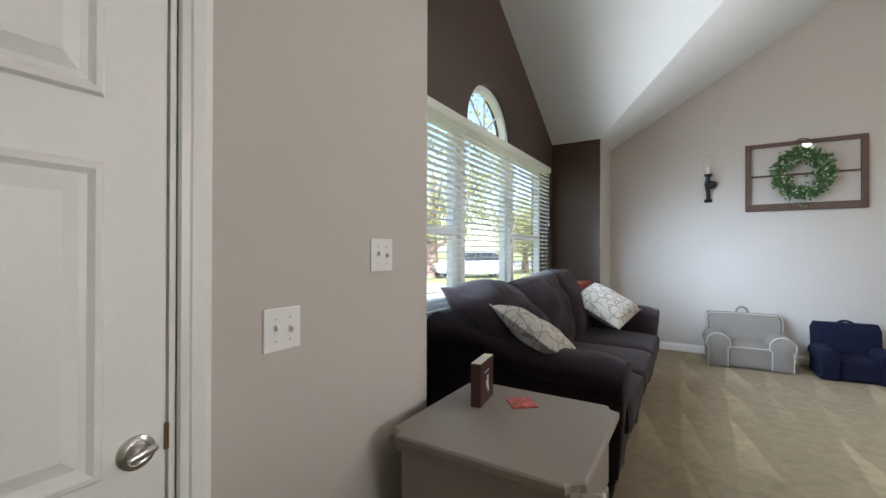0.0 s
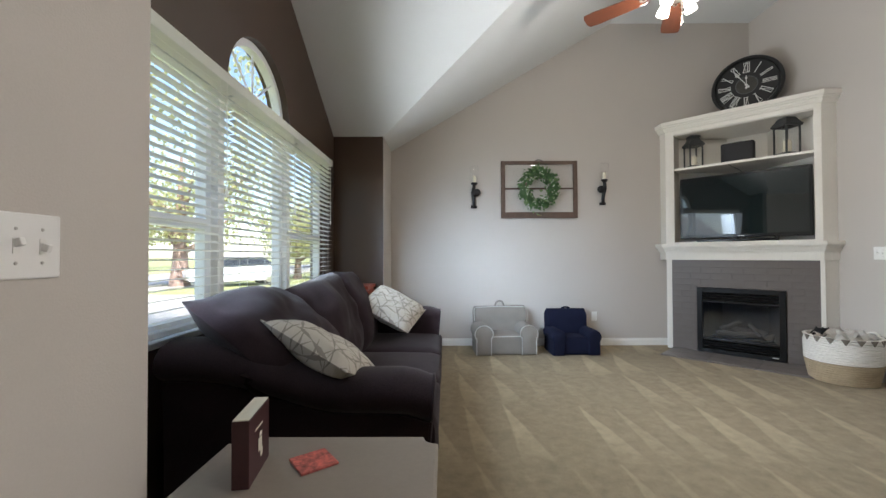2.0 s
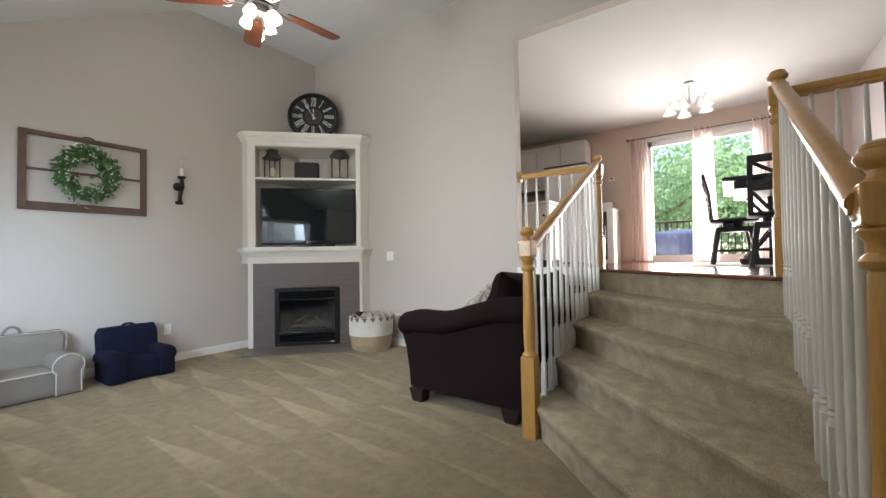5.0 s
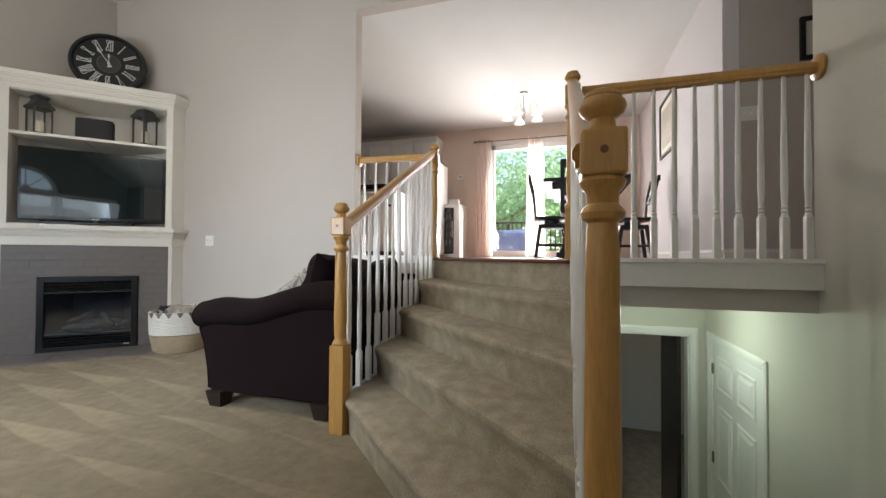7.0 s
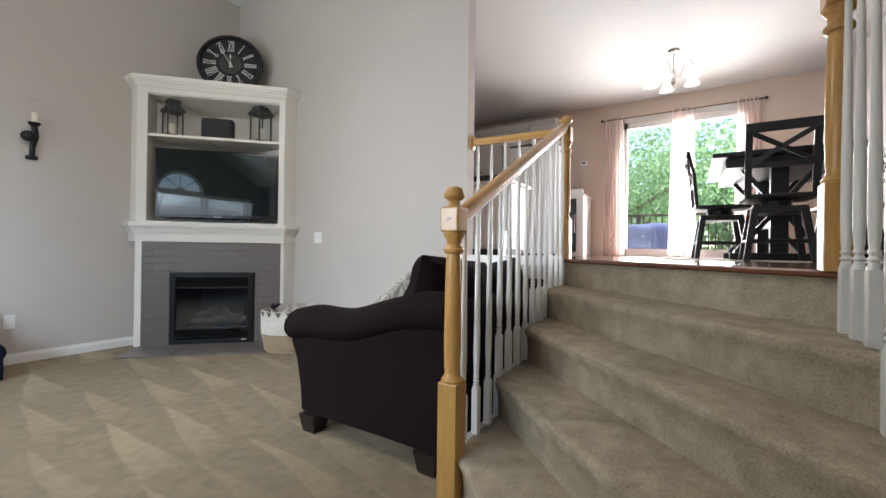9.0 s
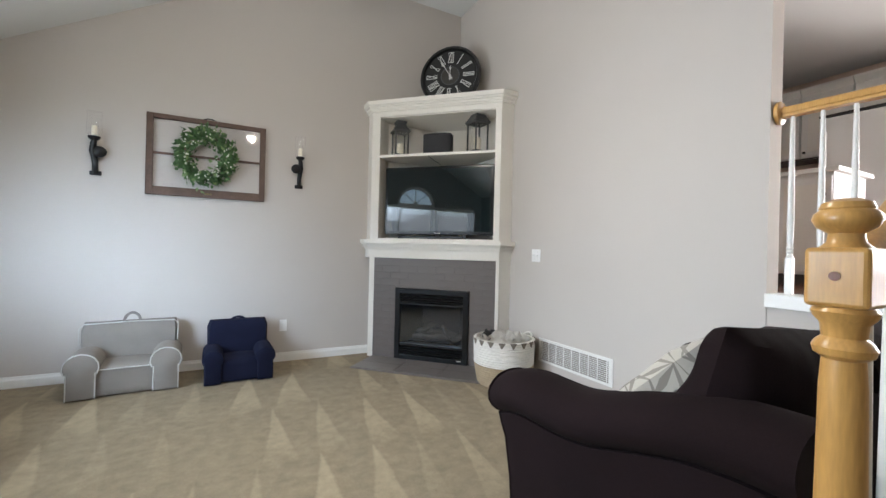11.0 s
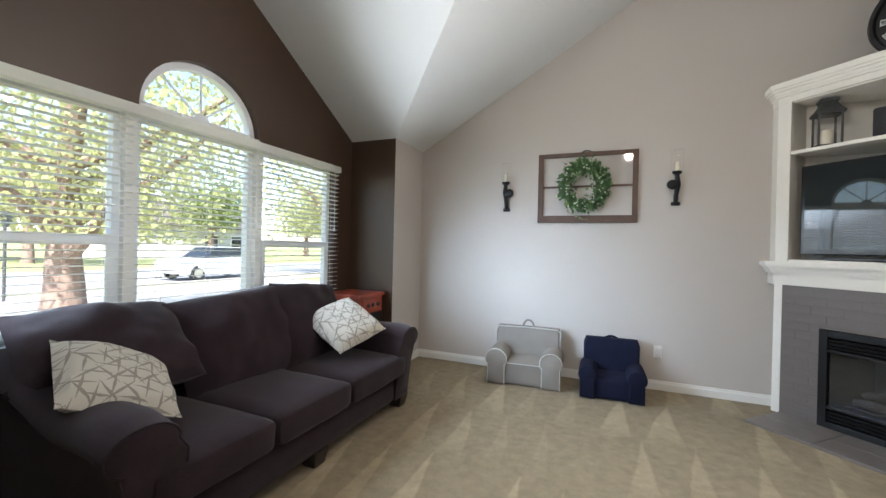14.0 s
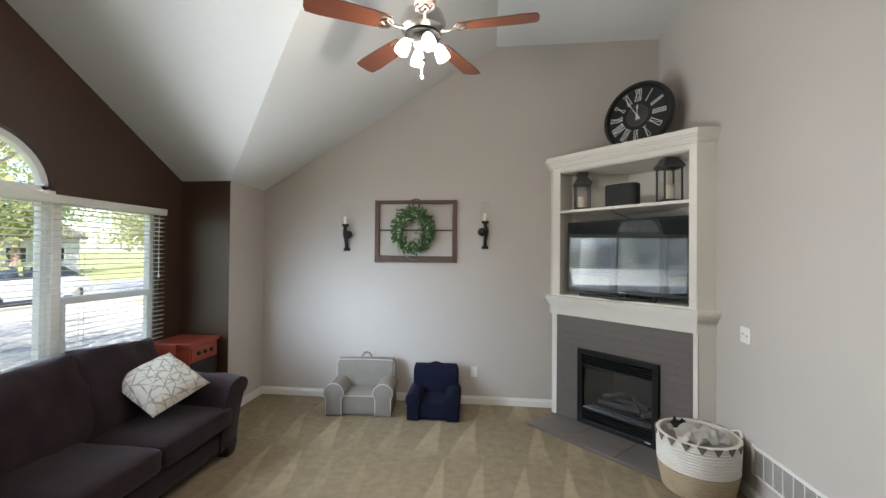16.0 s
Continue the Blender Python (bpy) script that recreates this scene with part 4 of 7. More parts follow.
switch_plate(face_w(XE, 4.41, 1.12), 2, "white double switch plate beside the fireplace")
switch_plate(face_w(4.2, -0.835, 2.13), 3, "white triple light switch plate in the hall")


def outlet(m, label):
    o = thing("wall_outlet", label, "outlet", m)
    part("plate", B(-0.035, 0.035, -0.006, 0, -0.058, 0.058, 0.003), PLATE, o)
    for z in (-0.02, 0.02):
        part("socket", lathe(bmesh.new(), [(0.016, 0), (0.016, 0.003), (0.014, 0.004)], n=14, m=pose(0, -0.005, z, 90, 0, 0)), PLATE, o)
    return o


outlet(pose(1.95, YN, 0.34), "white wall outlet behind the small chairs")

# ---- end table by the sofa ----
t = thing("end_table", "taupe painted wooden end table with scalloped corners", "table", pose(-0.285, 1.765, FZ))
bm = bmesh.new()
def scallop(hx, hy, r):
    pts = []
    for sx, sy, a0 in ((1, 1, 0), (-1, 1, 90), (-1, -1, 180), (1, -1, 270)):
        cx, cy = sx * hx, sy * hy
        arc_ = [(cx + r * math.cos(radians(a)), cy + r * math.sin(radians(a))) for a in np.linspace(a0 + 270, a0 + 180, 6)]
        pts += arc_
    return pts
loft(bm, [[(x, y, z) for x, y in scallop(0.325 - g, 0.325 - g, 0.045)] for g, z in ((0.012, 0.527), (0.010, 0.535), (0.0, 0.537), (0.0, 0.556), (0.004, 0.561), (0.008, 0.563))])
part("tabletop", bm, GREYTABLE, t)
bm = bmesh.new()
box(bm, -0.28, 0.275, -0.285, 0.285, 0.10, 0.527)
box(bm, -0.295, 0.285, -0.295, 0.295, 0.495, 0.527)
part("body", bm, GREYTABLE, t)
for x in (-0.27, 0.265):
    for y in (-0.275, 0.275):
        bm = lathe(bmesh.new(), [(0.018, 0), (0.024, 0.03), (0.02, 0.06), (0.03, 0.10)], (x, y, 0), 12)
        part("leg", bm, GREYTABLE, t, smooth=True)
for z0, z1 in ((0.30, 0.455), (0.13, 0.285)):
    dr = part("drawer", B(0.276, 0.292, -0.25, 0.25, z0, z1, 0.005), GREYTABLE, t)
    part("knob", lathe(bmesh.new(), [(0.008, 0), (0.007, 0.014), (0.016, 0.02), (0.016, 0.028), (0.006, 0.033)], n=14, m=pose(0.292, 0, (z0 + z1) / 2, 0, 90, 0)), PLATE, dr, "white ceramic knob", smooth=True)

bx = thing("boxed_book", "dark maroon boxed book standing upright on the table", "book", pose(-0.455, 1.875, 0.538, 0, 0, 8))
part("cover", B(-0.021, 0.021, -0.085, 0.085, 0, 0.168, 0.002), MAROON, bx)
part("page_edge", B(-0.019, 0.019, -0.083, 0.083, 0.166, 0.1705), PAPER, bx, "pale page block at the top")
for y, z, w, h in ((0.0, 0.075, 0.014, 0.034), (-0.01, 0.125, 0.03, 0.005), (0.012, 0.05, 0.008, 0.02), (0.005, 0.10, 0.01, 0.01)):
    part("emblem", B(0.0212, 0.0222, y - w, y + w, z - h / 2, z + h / 2), PAPER, bx)
co = thing("coaster", "coral printed square tile coaster on the table", "coaster", pose(-0.305, 1.925, 0.538, 0, 0, 38))
part("tile", B(-0.052, 0.052, -0.052, 0.052, 0, 0.007, 0.002), CORAL, co)
part("cork_base", B(-0.05, 0.05, -0.05, 0.05, -0.0002, 0.001), PAPER, co)

# ---- sofas ----
def arm_mesh(length, sgn, w=0.25, top=0.69, rise=0.11, base=0.09):
    """Sweeping sofa arm with a broad soft top, rising to the back; runs along +x, leans outward (sgn) and forward.
    Gives the arm and the outline of its front panel."""
    bm = bmesh.new()
    rings = []
    n = 20
    for i in range(n + 1):
        f = i / n
        s = max(0.0, min(1.0, (0.72 - f) / 0.62))
        h = top - 0.012 * math.sin(min(1.0, (1 - f) / 0.55) * math.pi) + rise * (3 * s * s - 2 * s ** 3) - 0.035 * max(0.0, (f - 0.86) / 0.14) ** 2
        push = 0.035 * f ** 2
        prof = [(-0.045, base), (-0.032, base + 0.012), (-0.030, h * 0.35), (-0.024 + push * 0.4, h * 0.6), (-0.018 + push * 0.8, h - 0.20), (-0.016 + push, h - 0.162)]
        for a in np.linspace(-62, 188, 16):
            prof.append((-0.094 + push + 0.132 * math.cos(radians(a)), h - 0.085 + 0.085 * math.sin(radians(a))))
        prof += [(-w + 0.022, h - 0.15), (-w + 0.02, h * 0.5), (-w + 0.02, base)]
        rings.append([(-length * (1 - f) + 0.075 * f ** 3 * (z - base), sgn * u, z + 0.004 * noise.noise((f * 5, u * 9, z * 6))) for u, z in prof])
    last = rings[-1]
    cy = sum(p[1] for p in last) / len(last)
    cz = sum(p[2] for p in last) / len(last)
    for k, dx in ((0.985, 0.010), (0.95, 0.020), (0.85, 0.025)):
        rings.append([(p[0] + dx, cy + (p[1] - cy) * k, cz + (p[2] - cz) * k) for p in last])
    return loft(bm, rings), rings[-3]


def sofa(m, half, depth, seams, fabric, label, category, back_z=0.95, pillows=3, name="sofa", slump=None, set_back=0.335, tilt=20):
    """Upholstered sofa; its own y runs along the width, +x to the front, origin on the floor at the middle of the front."""
    s = thing(name, label, category, m)
    part("base", softbox(bmesh.new(), -depth, -0.03, -half + 0.13, half - 0.13, 0.09, 0.30, 0.03, 0, 6), fabric, s, smooth=True)
    part("back_frame", softbox(bmesh.new(), -depth, -depth + 0.20, -half + 0.14, half - 0.14, 0.09, 0.74, 0.07, 0.01, 8), fabric, s, smooth=True)
    for sgn in (-1, 1):
        bm, rim = arm_mesh(depth - 0.03, sgn)
        bmesh.ops.transform(bm, matrix=Matrix.Translation((-0.04, sgn * (half - 0.06), 0)), verts=bm.verts[:])
        arm = part("arm", bm, fabric, s, smooth=True)
        part("piping", tube(bmesh.new(), [(x - 0.034, y + sgn * (half - 0.06), z) for x, y, z in rim[1:]], 0.0055, 6), fabric, arm, smooth=True)
    for i, (a, b) in enumerate(zip(seams, seams[1:])):
        part("seat_cushion", softbox(bmesh.new(), -depth + 0.20, 0.035, a + 0.004, b - 0.004, 0.285, 0.455, 0.045, 0.03, 12, 0.010, i * 3.1), fabric, s, smooth=True)
    n = pillows
    a, b = seams[0] - 0.02, seams[-1] + 0.02
    for i in range(n):
        c = a + (b - a) * (i + 0.5) / n
        w = (b - a) / n + 0.05
        bm = puff(bmesh.new(), w + (0.08 if half > 0.9 else -0.04), 0.63, 0.29, 26, 0.05, 2.6, None, i * 2.3 + 0.7, 0.035)
        at = pose(-depth + set_back, c, back_z - 0.285, 0, 0, 0) @ Euler((0, radians(-tilt - 7 * (i == 0 and slump is not None)), 0)).to_matrix().to_4x4() @ Matrix(((0, 0, 1, 0), (1, 0, 0, 0), (0, 1, 0, 0), (0, 0, 0, 1)))
        if slump and i == 0:
            part("back_cushion", puff(bmesh.new(), 0.70, 0.56, 0.25, 26, 0.06, 2.4, None, 0.7, 0.035), fabric, s, smooth=True, at=slump)
            continue
        part("back_cushion", bm, fabric, s, smooth=True, at=at @ pose(0, -0.025 * (i == 0), 0.02 * i, 0, (8, -4, 7)[i % 3], (-5, 3.5, -3)[i % 3]))
    for x in (-0.09, -depth + 0.10):
        for y in (-half + 0.12, half - 0.12) + ((0.0,) if half > 0.9 else ()):
            part("foot", loft(bmesh.new(), [[(x - r, y - r, z), (x + r, y - r, z), (x + r, y + r, z), (x - r, y + r, z)] for r, z in ((0.042, 0), (0.045, 0.008), (0.062, 0.098))]), DARKWOOD, s, "short dark wooden foot")
    return s


def framed(at, x, y):
    """Pose of a flat cushion from its centre and the directions of its width and height."""
    x, y = Vector(x).normalized(), Vector(y)
    z = x.cross(y).normalized()
    y = z.cross(x)
    return Matrix(((x.x, y.x, z.x, at[0]), (x.y, y.y, z.y, at[1]), (x.z, y.z, z.z, at[2]), (0, 0, 0, 1)))


SY0, SY1 = 2.32, 4.60
SYC = (SY0 + SY1) / 2
sofa(pose(0.0, SYC, FZ), (SY1 - SY0) / 2, 1.05, [2.46 - SYC, 3.06 - SYC, 3.685 - SYC, 4.40 - SYC], SOFA, "dark plum-grey microfibre sofa under the window, three seats", "sofa", 0.97, slump=framed((-0.735, 2.725 - SYC, 0.755 - FZ), (0.10, 0.995, -0.027), (-0.79, 0.097, 0.60)))


def throw_pillow(m, size, label, seed, fabric=TWIGS):
    p = thing("throw_pillow", label, "pillow", m)
    part("cover", puff(bmesh.new(), size, size, 0.17, 16, 0.07, 2.4, None, seed, 0.012), fabric, p, smooth=True)
    n = 14
    pts = []
    for side in range(4):
        for i in range(n):
            u = 2 * i / n - 1
            e = 1 - 0.07 * (1 - u * u)
            q = [(u, -e), (e, u), (-u, e), (-e, -u)][side]
            pts.append((q[0] * size / 2, q[1] * size / 2, 0))
    part("piping", tube(bmesh.new(), pts, 0.004, 6, True), fabric, p)
    return p


def lean(at, normal, spin):
    """Pose of a flat cushion whose face looks along normal, turned by spin degrees in its own plane."""
    q = Vector(normal).to_track_quat("Z", "Y").to_matrix().to_4x4()
    return Matrix.Translation(at) @ q @ pose(0, 0, 0, 0, 0, spin)


throw_pillow(framed((-0.465, 2.605, 0.675), (0.181, 0.909, -0.375), (-0.864, 0.329, 0.381)), 0.455, "cream pillow with grey twig print against the sofa arm", 1)
throw_pillow(lean((-0.64, 2.55, 0.57), (0.35, 0.25, 0.90), 80), 0.36, "dark plum pillow squeezed between the arm and a cream pillow", 3, LOVE)
throw_pillow(framed((-0.36, 4.10, 0.69), (0.251, 0.933, 0.257), (-0.876, 0.106, 0.47)), 0.45, "cream pillow with grey twig print propped on its corner", 5)
# love seat by the stairs: faces the fireplace wall
sofa(Matrix(((0, -1, 0, 3.165), (1, 0, 0, 2.88), (0, 0, 1.04, FZ), (0, 0, 0, 1))), 0.75, 0.98, [-0.60, 0.0, 0.60], LOVE, "dark brown microfibre love seat in front of the stairs", "love seat", 0.915, 2, "love_seat", None, 0.215, 13)
throw_pillow(lean((2.80, 2.34, 0.675), (0.15, 0.80, 0.50), 38), 0.44, "cream pillow with grey twig print on the love seat", 9)

# ---- fireplace unit across the corner ----
FM = pose(3.3175, 5.2825, 0, 0, 0, -45)
fp = thing("fireplace", "white corner fireplace surround with grey painted brick", "fireplace", FM)
for s, w_ in ((-1, 0.725), (1, 0.700)):
    bm = bmesh.new()
    prism(bm, [(s * 0.665, 0.0), (s * w_, 0.0), (s * w_, 0.17), (s * 0.665, 0.17)], "z", FZ, 1.05)
    part("pilaster", bm, WHITEWARM, fp)
part("stile", prism(bmesh.new(), [(-0.632, 0.0), (-0.725, 0.0), (-0.812, 0.087), (-0.72, 0.178), (-0.632, 0.20)], "z", 1.245, 2.60), WHITEWARM, fp)
part("stile", prism(bmesh.new(), [(0.632, 0.0), (0.690, 0.0), (0.794, 0.104), (0.70, 0.198), (0.632, 0.20)], "z", 1.245, 2.60), WHITEWARM, fp)
part("side_return", prism(bmesh.new(), [(0.702, 0.012), (0.794, 0.104), (0.71, 0.188), (0.665, 0.172)], "z", FZ, 1.05), WHITEWARM, fp)
def moulding(bm, levels, left, right):
    """Stacked moulding along the front, returned square to both walls; levels: (z0, z1, how far it projects)."""
    wall, rings = 0.90, []
    for z0, z1, p in levels:
        l, r = left + 1.414 * p, right + 1.414 * p
        for z in (z0 + 0.001, z1):
            rings.append([((-wall - l) / 2, (wall - l) / 2, z), (-l + p, -p, z), (r - p, -p, z), ((wall + r) / 2, (wall - r) / 2, z), (0.73, 0.165, z), (-0.73, 0.165, z)])
    return loft(bm, rings)
part("mantel", moulding(bmesh.new(), [(1.05, 1.145, 0.012), (1.145, 1.165, 0.030), (1.165, 1.19, 0.042), (1.19, 1.205, 0.058), (1.205, 1.245, 0.075)], 0.725, 0.690), WHITEWARM, fp, "white moulded mantel shelf")
part("crown", moulding(bmesh.new(), [(2.575, 2.625, 0.004), (2.625, 2.645, 0.022), (2.645, 2.67, 0.034), (2.67, 2.69, 0.052), (2.69, 2.735, 0.066)], 0.725, 0.690), WHITEWARM, fp, "white crown moulding")
nic = [(-0.632, 0.02), (-0.632, 0.22), (-0.20, 0.64), (0.20, 0.64), (0.632, 0.22), (0.632, 0.02)]
for a, b in zip(nic, nic[1:]):
    d = (Vector(b) - Vector(a)).normalized() * 0.02
    o = Vector((-d.y, d.x))
    part("niche_panel", prism(bmesh.new(), [a, b, (b[0] + o.x, b[1] + o.y), (a[0] + o.x, a[1] + o.y)], "z", 1.246, 2.60), WHITEWARM, fp)
part("niche_ceiling", prism(bmesh.new(), [(x * 1.02, y) for x, y in nic], "z", 2.568, 2.60), WHITEWARM, fp)
part("shelf", prism(bmesh.new(), [(-0.63, 0.004), (-0.63, 0.21), (-0.20, 0.63), (0.20, 0.63), (0.63, 0.21), (0.63, 0.004)], "z", 2.135, 2.162), WHITEWARM, fp)
part("mantel_deck", prism(bmesh.new(), [(-0.63, 0.004), (-0.63, 0.21), (-0.20, 0.63), (0.20, 0.63), (0.63, 0.21), (0.63, 0.004)], "z", 1.2, 1.262), WHITEWARM, fp)
bm = bmesh.new()
box(bm, -0.665, -0.405, 0.002, 0.05, FZ, 1.05), box(bm, 0.405, 0.665, 0.002, 0.05, FZ, 1.05), box(bm, -0.405, 0.405, 0.002, 0.05, 0.735, 1.05)
facing = part("facing", bm, MORTAR, fp, "grey painted brick facing")
part("top_panel", prism(bmesh.new(), [(-0.725, 0.10), (0.725, 0.10), (0.725, 0.17), (0.3, 0.60), (-0.3, 0.60), (-0.725, 0.17)], "z", 2.60, 2.70), WHITEWARM, fp)

# firebox
fb = part("firebox_frame", bmesh.new(), BLACKMETAL, fp, "black metal gas fire frame with louvres")
bm = bmesh.new()
for a in ((-0.40, -0.345, -0.015, 0.73), (0.345, 0.40, -0.015, 0.73), (-0.345, 0.345, 0.68, 0.73), (-0.345, 0.345, -0.015, 0.035), (-0.345, 0.345, 0.565, 0.585), (-0.345, 0.345, 0.135, 0.155)):
    box(bm, a[0], a[1], -0.022, 0.03, a[2], a[3], 0.003)
me = mesh_of("firebox_frame", bm, BLACKMETAL)
fb.data = me
lm = mesh_of("louvre", B(-0.343, 0.343, -0.012, 0.010, -0.009, 0.009, 0.002, at=pose(0, 0, 0, 28, 0, 0)), BLACKMETAL)
for z in (0.66, 0.633, 0.606, 0.058, 0.085, 0.112):
    piece("louvre", lm, fb, Matrix.Translation((0, -0.002, z)))
bm = bmesh.new()
loft(bm, [[(-0.345, 0.03, 0.15), (0.345, 0.03, 0.15), (0.345, 0.03, 0.57), (-0.345, 0.03, 0.57)], [(-0.22, 0.36, 0.15), (0.22, 0.36, 0.15), (0.22, 0.36, 0.55), (-0.22, 0.36, 0.55)]], cap=False)
bm.faces.new([bm.verts.new(p) for p in ((-0.22, 0.36, 0.15), (0.22, 0.36, 0.15), (0.22, 0.36, 0.55), (-0.22, 0.36, 0.55))])
part("firebox_lining", bm, FIREBACK, fp)
for a, b, r in (((-0.24, 0.12, 0.20), (0.20, 0.16, 0.21), 0.032), ((-0.16, 0.22, 0.25), (0.22, 0.20, 0.23), 0.035), ((-0.20, 0.14, 0.25), (-0.02, 0.22, 0.33), 0.028), ((0.17, 0.13, 0.20), (0.06, 0.22, 0.32), 0.026), ((0.20, 0.10, 0.18), (0.27, 0.2, 0.22), 0.03)):
    pts = [Vector(a).lerp(Vector(b), k / 5) + Vector((0, 0, 0.008 * math.sin(k * 2.1))) for k in range(6)]
    part("log", tube(bmesh.new(), pts, [r * (1 + 0.15 * math.sin(k * 3)) for k in range(6)], 9), LOG, fp, "grey ceramic log", smooth=True)
part("log_grate", B(-0.28, 0.28, 0.08, 0.26, 0.155, 0.172, 0.004), BLACKMETAL, fp)
gl = part("firebox_glass", B(-0.345, 0.345, 0.0, 0.004, 0.155, 0.565), FIREGLASS, fp)
gl.visible_shadow = False
part("maker_badge", B(0.285, 0.335, -0.024, -0.021, 0.02, 0.029), PLATE, fp)
# bricks in running bond round the fire
bh, bw, jt = 0.0645, 0.196, 0.006
full = mesh_of("brick", B(-bw / 2, bw / 2, 0.0, 0.014, -bh / 2, bh / 2, 0.003, 1), TILE)
CUT = {}
row, z = 0, FZ + 0.012 + bh / 2
while z + bh / 2 < 1.05:
    spans = [(-0.663, -0.407), (0.407, 0.663)] if z - bh / 2 < 0.733 else [(-0.663, 0.663)]
    for a, b in spans:
        x = -0.663 - (bw / 2 if row % 2 else 0)
        while x < b:
            x0, x1 = max(x, a), min(x + bw, b)
            if x1 - x0 > 0.02:
                key = round(x1 - x0, 3)
                if key not in CUT:
                    CUT[key] = mesh_of("brick", B(-key / 2, key / 2, 0.0, 0.014, -bh / 2, bh / 2, 0.003, 1), TILE)
                piece("brick", CUT[key], facing, Matrix.Translation(((x0 + x1) / 2, random.gauss(0, 0.0006), z)))
            x += bw + jt
    z += bh + jt
    row += 1
hearth = thing("hearth", "grey tiled hearth set flush in the carpet", "hearth", FM @ pose(0, 0, FZ))
part("slab", B(-0.665, 0.665, -0.475, 0.012, 0.0, 0.008), MORTAR, hearth)
hm = mesh_of("hearth_tile", B(-0.218, 0.218, -0.114, 0.114, 0.0, 0.008, 0.002, 1), TILE)
for i in range(3):
    for j in range(2):
        piece("hearth_tile", hm, hearth, Matrix.Translation((-0.442 + 0.442 * i, -0.118 - 0.232 * j, 0.006)))

# television
tv = thing("television", "black flat screen television in the niche, switched off", "television", FM @ pose(0.012, 0.085, 1.262))
part("bezel", B(-0.605, 0.605, 0.0, 0.05, 0.045, 0.775, 0.008), PLASTICBLACK, tv)
part("screen", B(-0.575, 0.575, -0.003, 0.001, 0.085, 0.748), SCREEN, tv, "dark glossy screen")
part("stand", lathe(bmesh.new(), [(0.24, 0), (0.23, 0.012), (0.05, 0.018), (0.035, 0.06)], (0, 0.04, 0), 24, Matrix.Diagonal((1, 0.55, 1, 1))), PLASTICBLACK, tv, smooth=True)
bm = bmesh.new()
for k, w in enumerate((0.012, 0.008, 0.011, 0.009)):
    box(bm, -0.03 + 0.018 * k, -0.03 + 0.018 * k + w, -0.0015, 0.0, 0.06, 0.068)
part("badge", bm, STEEL, tv)
bar = thing("soundbar", "slim black soundbar in front of the television", "soundbar", FM @ pose(-0.05, 0.05, 1.262))
part("case", B(-0.36, 0.36, -0.03, 0.025, 0, 0.03, 0.008), PLASTICBLACK, bar)
part("end_cap", B(0.36, 0.40, -0.025, 0.02, 0, 0.045, 0.006), PLASTICBLACK, bar)
cable = solo("cable", tube(bmesh.new(), [FM @ Vector(p) for p in ((0.02, 0.25, 2.05), (0.0, 0.12, 2.075), (-0.06, 0.06, 2.115), (-0.09, 0.04, 2.14))], 0.003, 6), PLASTICBLACK, "thin black cable behind the television", "cable")


def lantern(m):
    """Metal candle lantern with glass sides, pagoda roof and a ring."""
    l = thing("lantern", "dark zinc lantern with a white candle", "lantern", m, group="lanterns on the shelf")
    part("base", B(-0.075, 0.075, -0.075, 0.075, 0, 0.02, 0.004), GREYMETAL, l)
    for x in (-0.066, 0.066):
        for y in (-0.066, 0.066):
            part("post", B(x - 0.006, x + 0.006, y - 0.006, y + 0.006, 0.02, 0.235), GREYMETAL, l)
    bm = bmesh.new()
    loft(bm, [[(-s, -s, z), (s, -s, z), (s, s, z), (-s, s, z)] for s, z in ((0.082, 0.23), (0.086, 0.245), (0.062, 0.275), (0.048, 0.30), (0.045, 0.315), (0.055, 0.32), (0.055, 0.335), (0.03, 0.345))])
    part("roof", bm, GREYMETAL, l)
    part("candle", lathe(bmesh.new(), [(0.035, 0.02), (0.036, 0.11), (0.03, 0.125), (0.012, 0.122)], n=16), WAX, l, "white pillar candle", smooth=True)
    g = part("glass", B(-0.062, 0.062, -0.062, 0.062, 0.022, 0.23), GLASS, l)
    g.visible_shadow = False
    return l


L1 = lantern(FM @ pose(-0.455, 0.14, 2.162, 0, 0, 40) @ Matrix.Diagonal((1.06, 1.06, 1.16, 1)))
copy_thing(L1, FM @ pose(0.415, 0.15, 2.162, 0, 0, 48) @ Matrix.Diagonal((1.06, 1.06, 1.16, 1)))
sp = thing("speaker", "charcoal curved tabletop speaker on the shelf", "speaker", FM @ pose(-0.01, 0.13, 2.162))
bm = bmesh.new()
out = [(0.155 * (1 if abs(math.cos(a)) > 0.75 else abs(math.cos(a)) / 0.75) * (1 if math.cos(a) > 0 else -1), 0.075 * math.sin(a)) for a in np.linspace(0, 2 * math.pi, 33)[:-1]]
prism(bm, out, "z", 0.0, 0.212)
part("body", bm, SHADEFABRIC, sp, smooth=True)
part("top_plate", prism(bmesh.new(), [(x * 0.97, y * 0.97) for x, y in out], "z", 0.212, 0.219), PLASTICBLACK, sp)

# clock leaning on the top
clk = thing("wall_clock", "large round black clock with silver roman numerals, leaning in the corner", "clock", FM @ pose(0.055, 0.26, 2.735 + 0.03, 0, 0, 0) @ pose(0, 0, 0, -7, 0, 0))
R = 0.345
def disc(bm, prof, z, n=64):
    return lathe(bm, prof, n=n, m=pose(0, 0, z, 90, 0, 0))
part("rim", disc(bmesh.new(), [(R, -0.03), (R, 0.012), (R - 0.012, 0.026), (R - 0.035, 0.026), (R - 0.045, 0.008), (R - 0.045, -0.02)], R - 0.03), CLOCKFACE, clk, smooth=True)
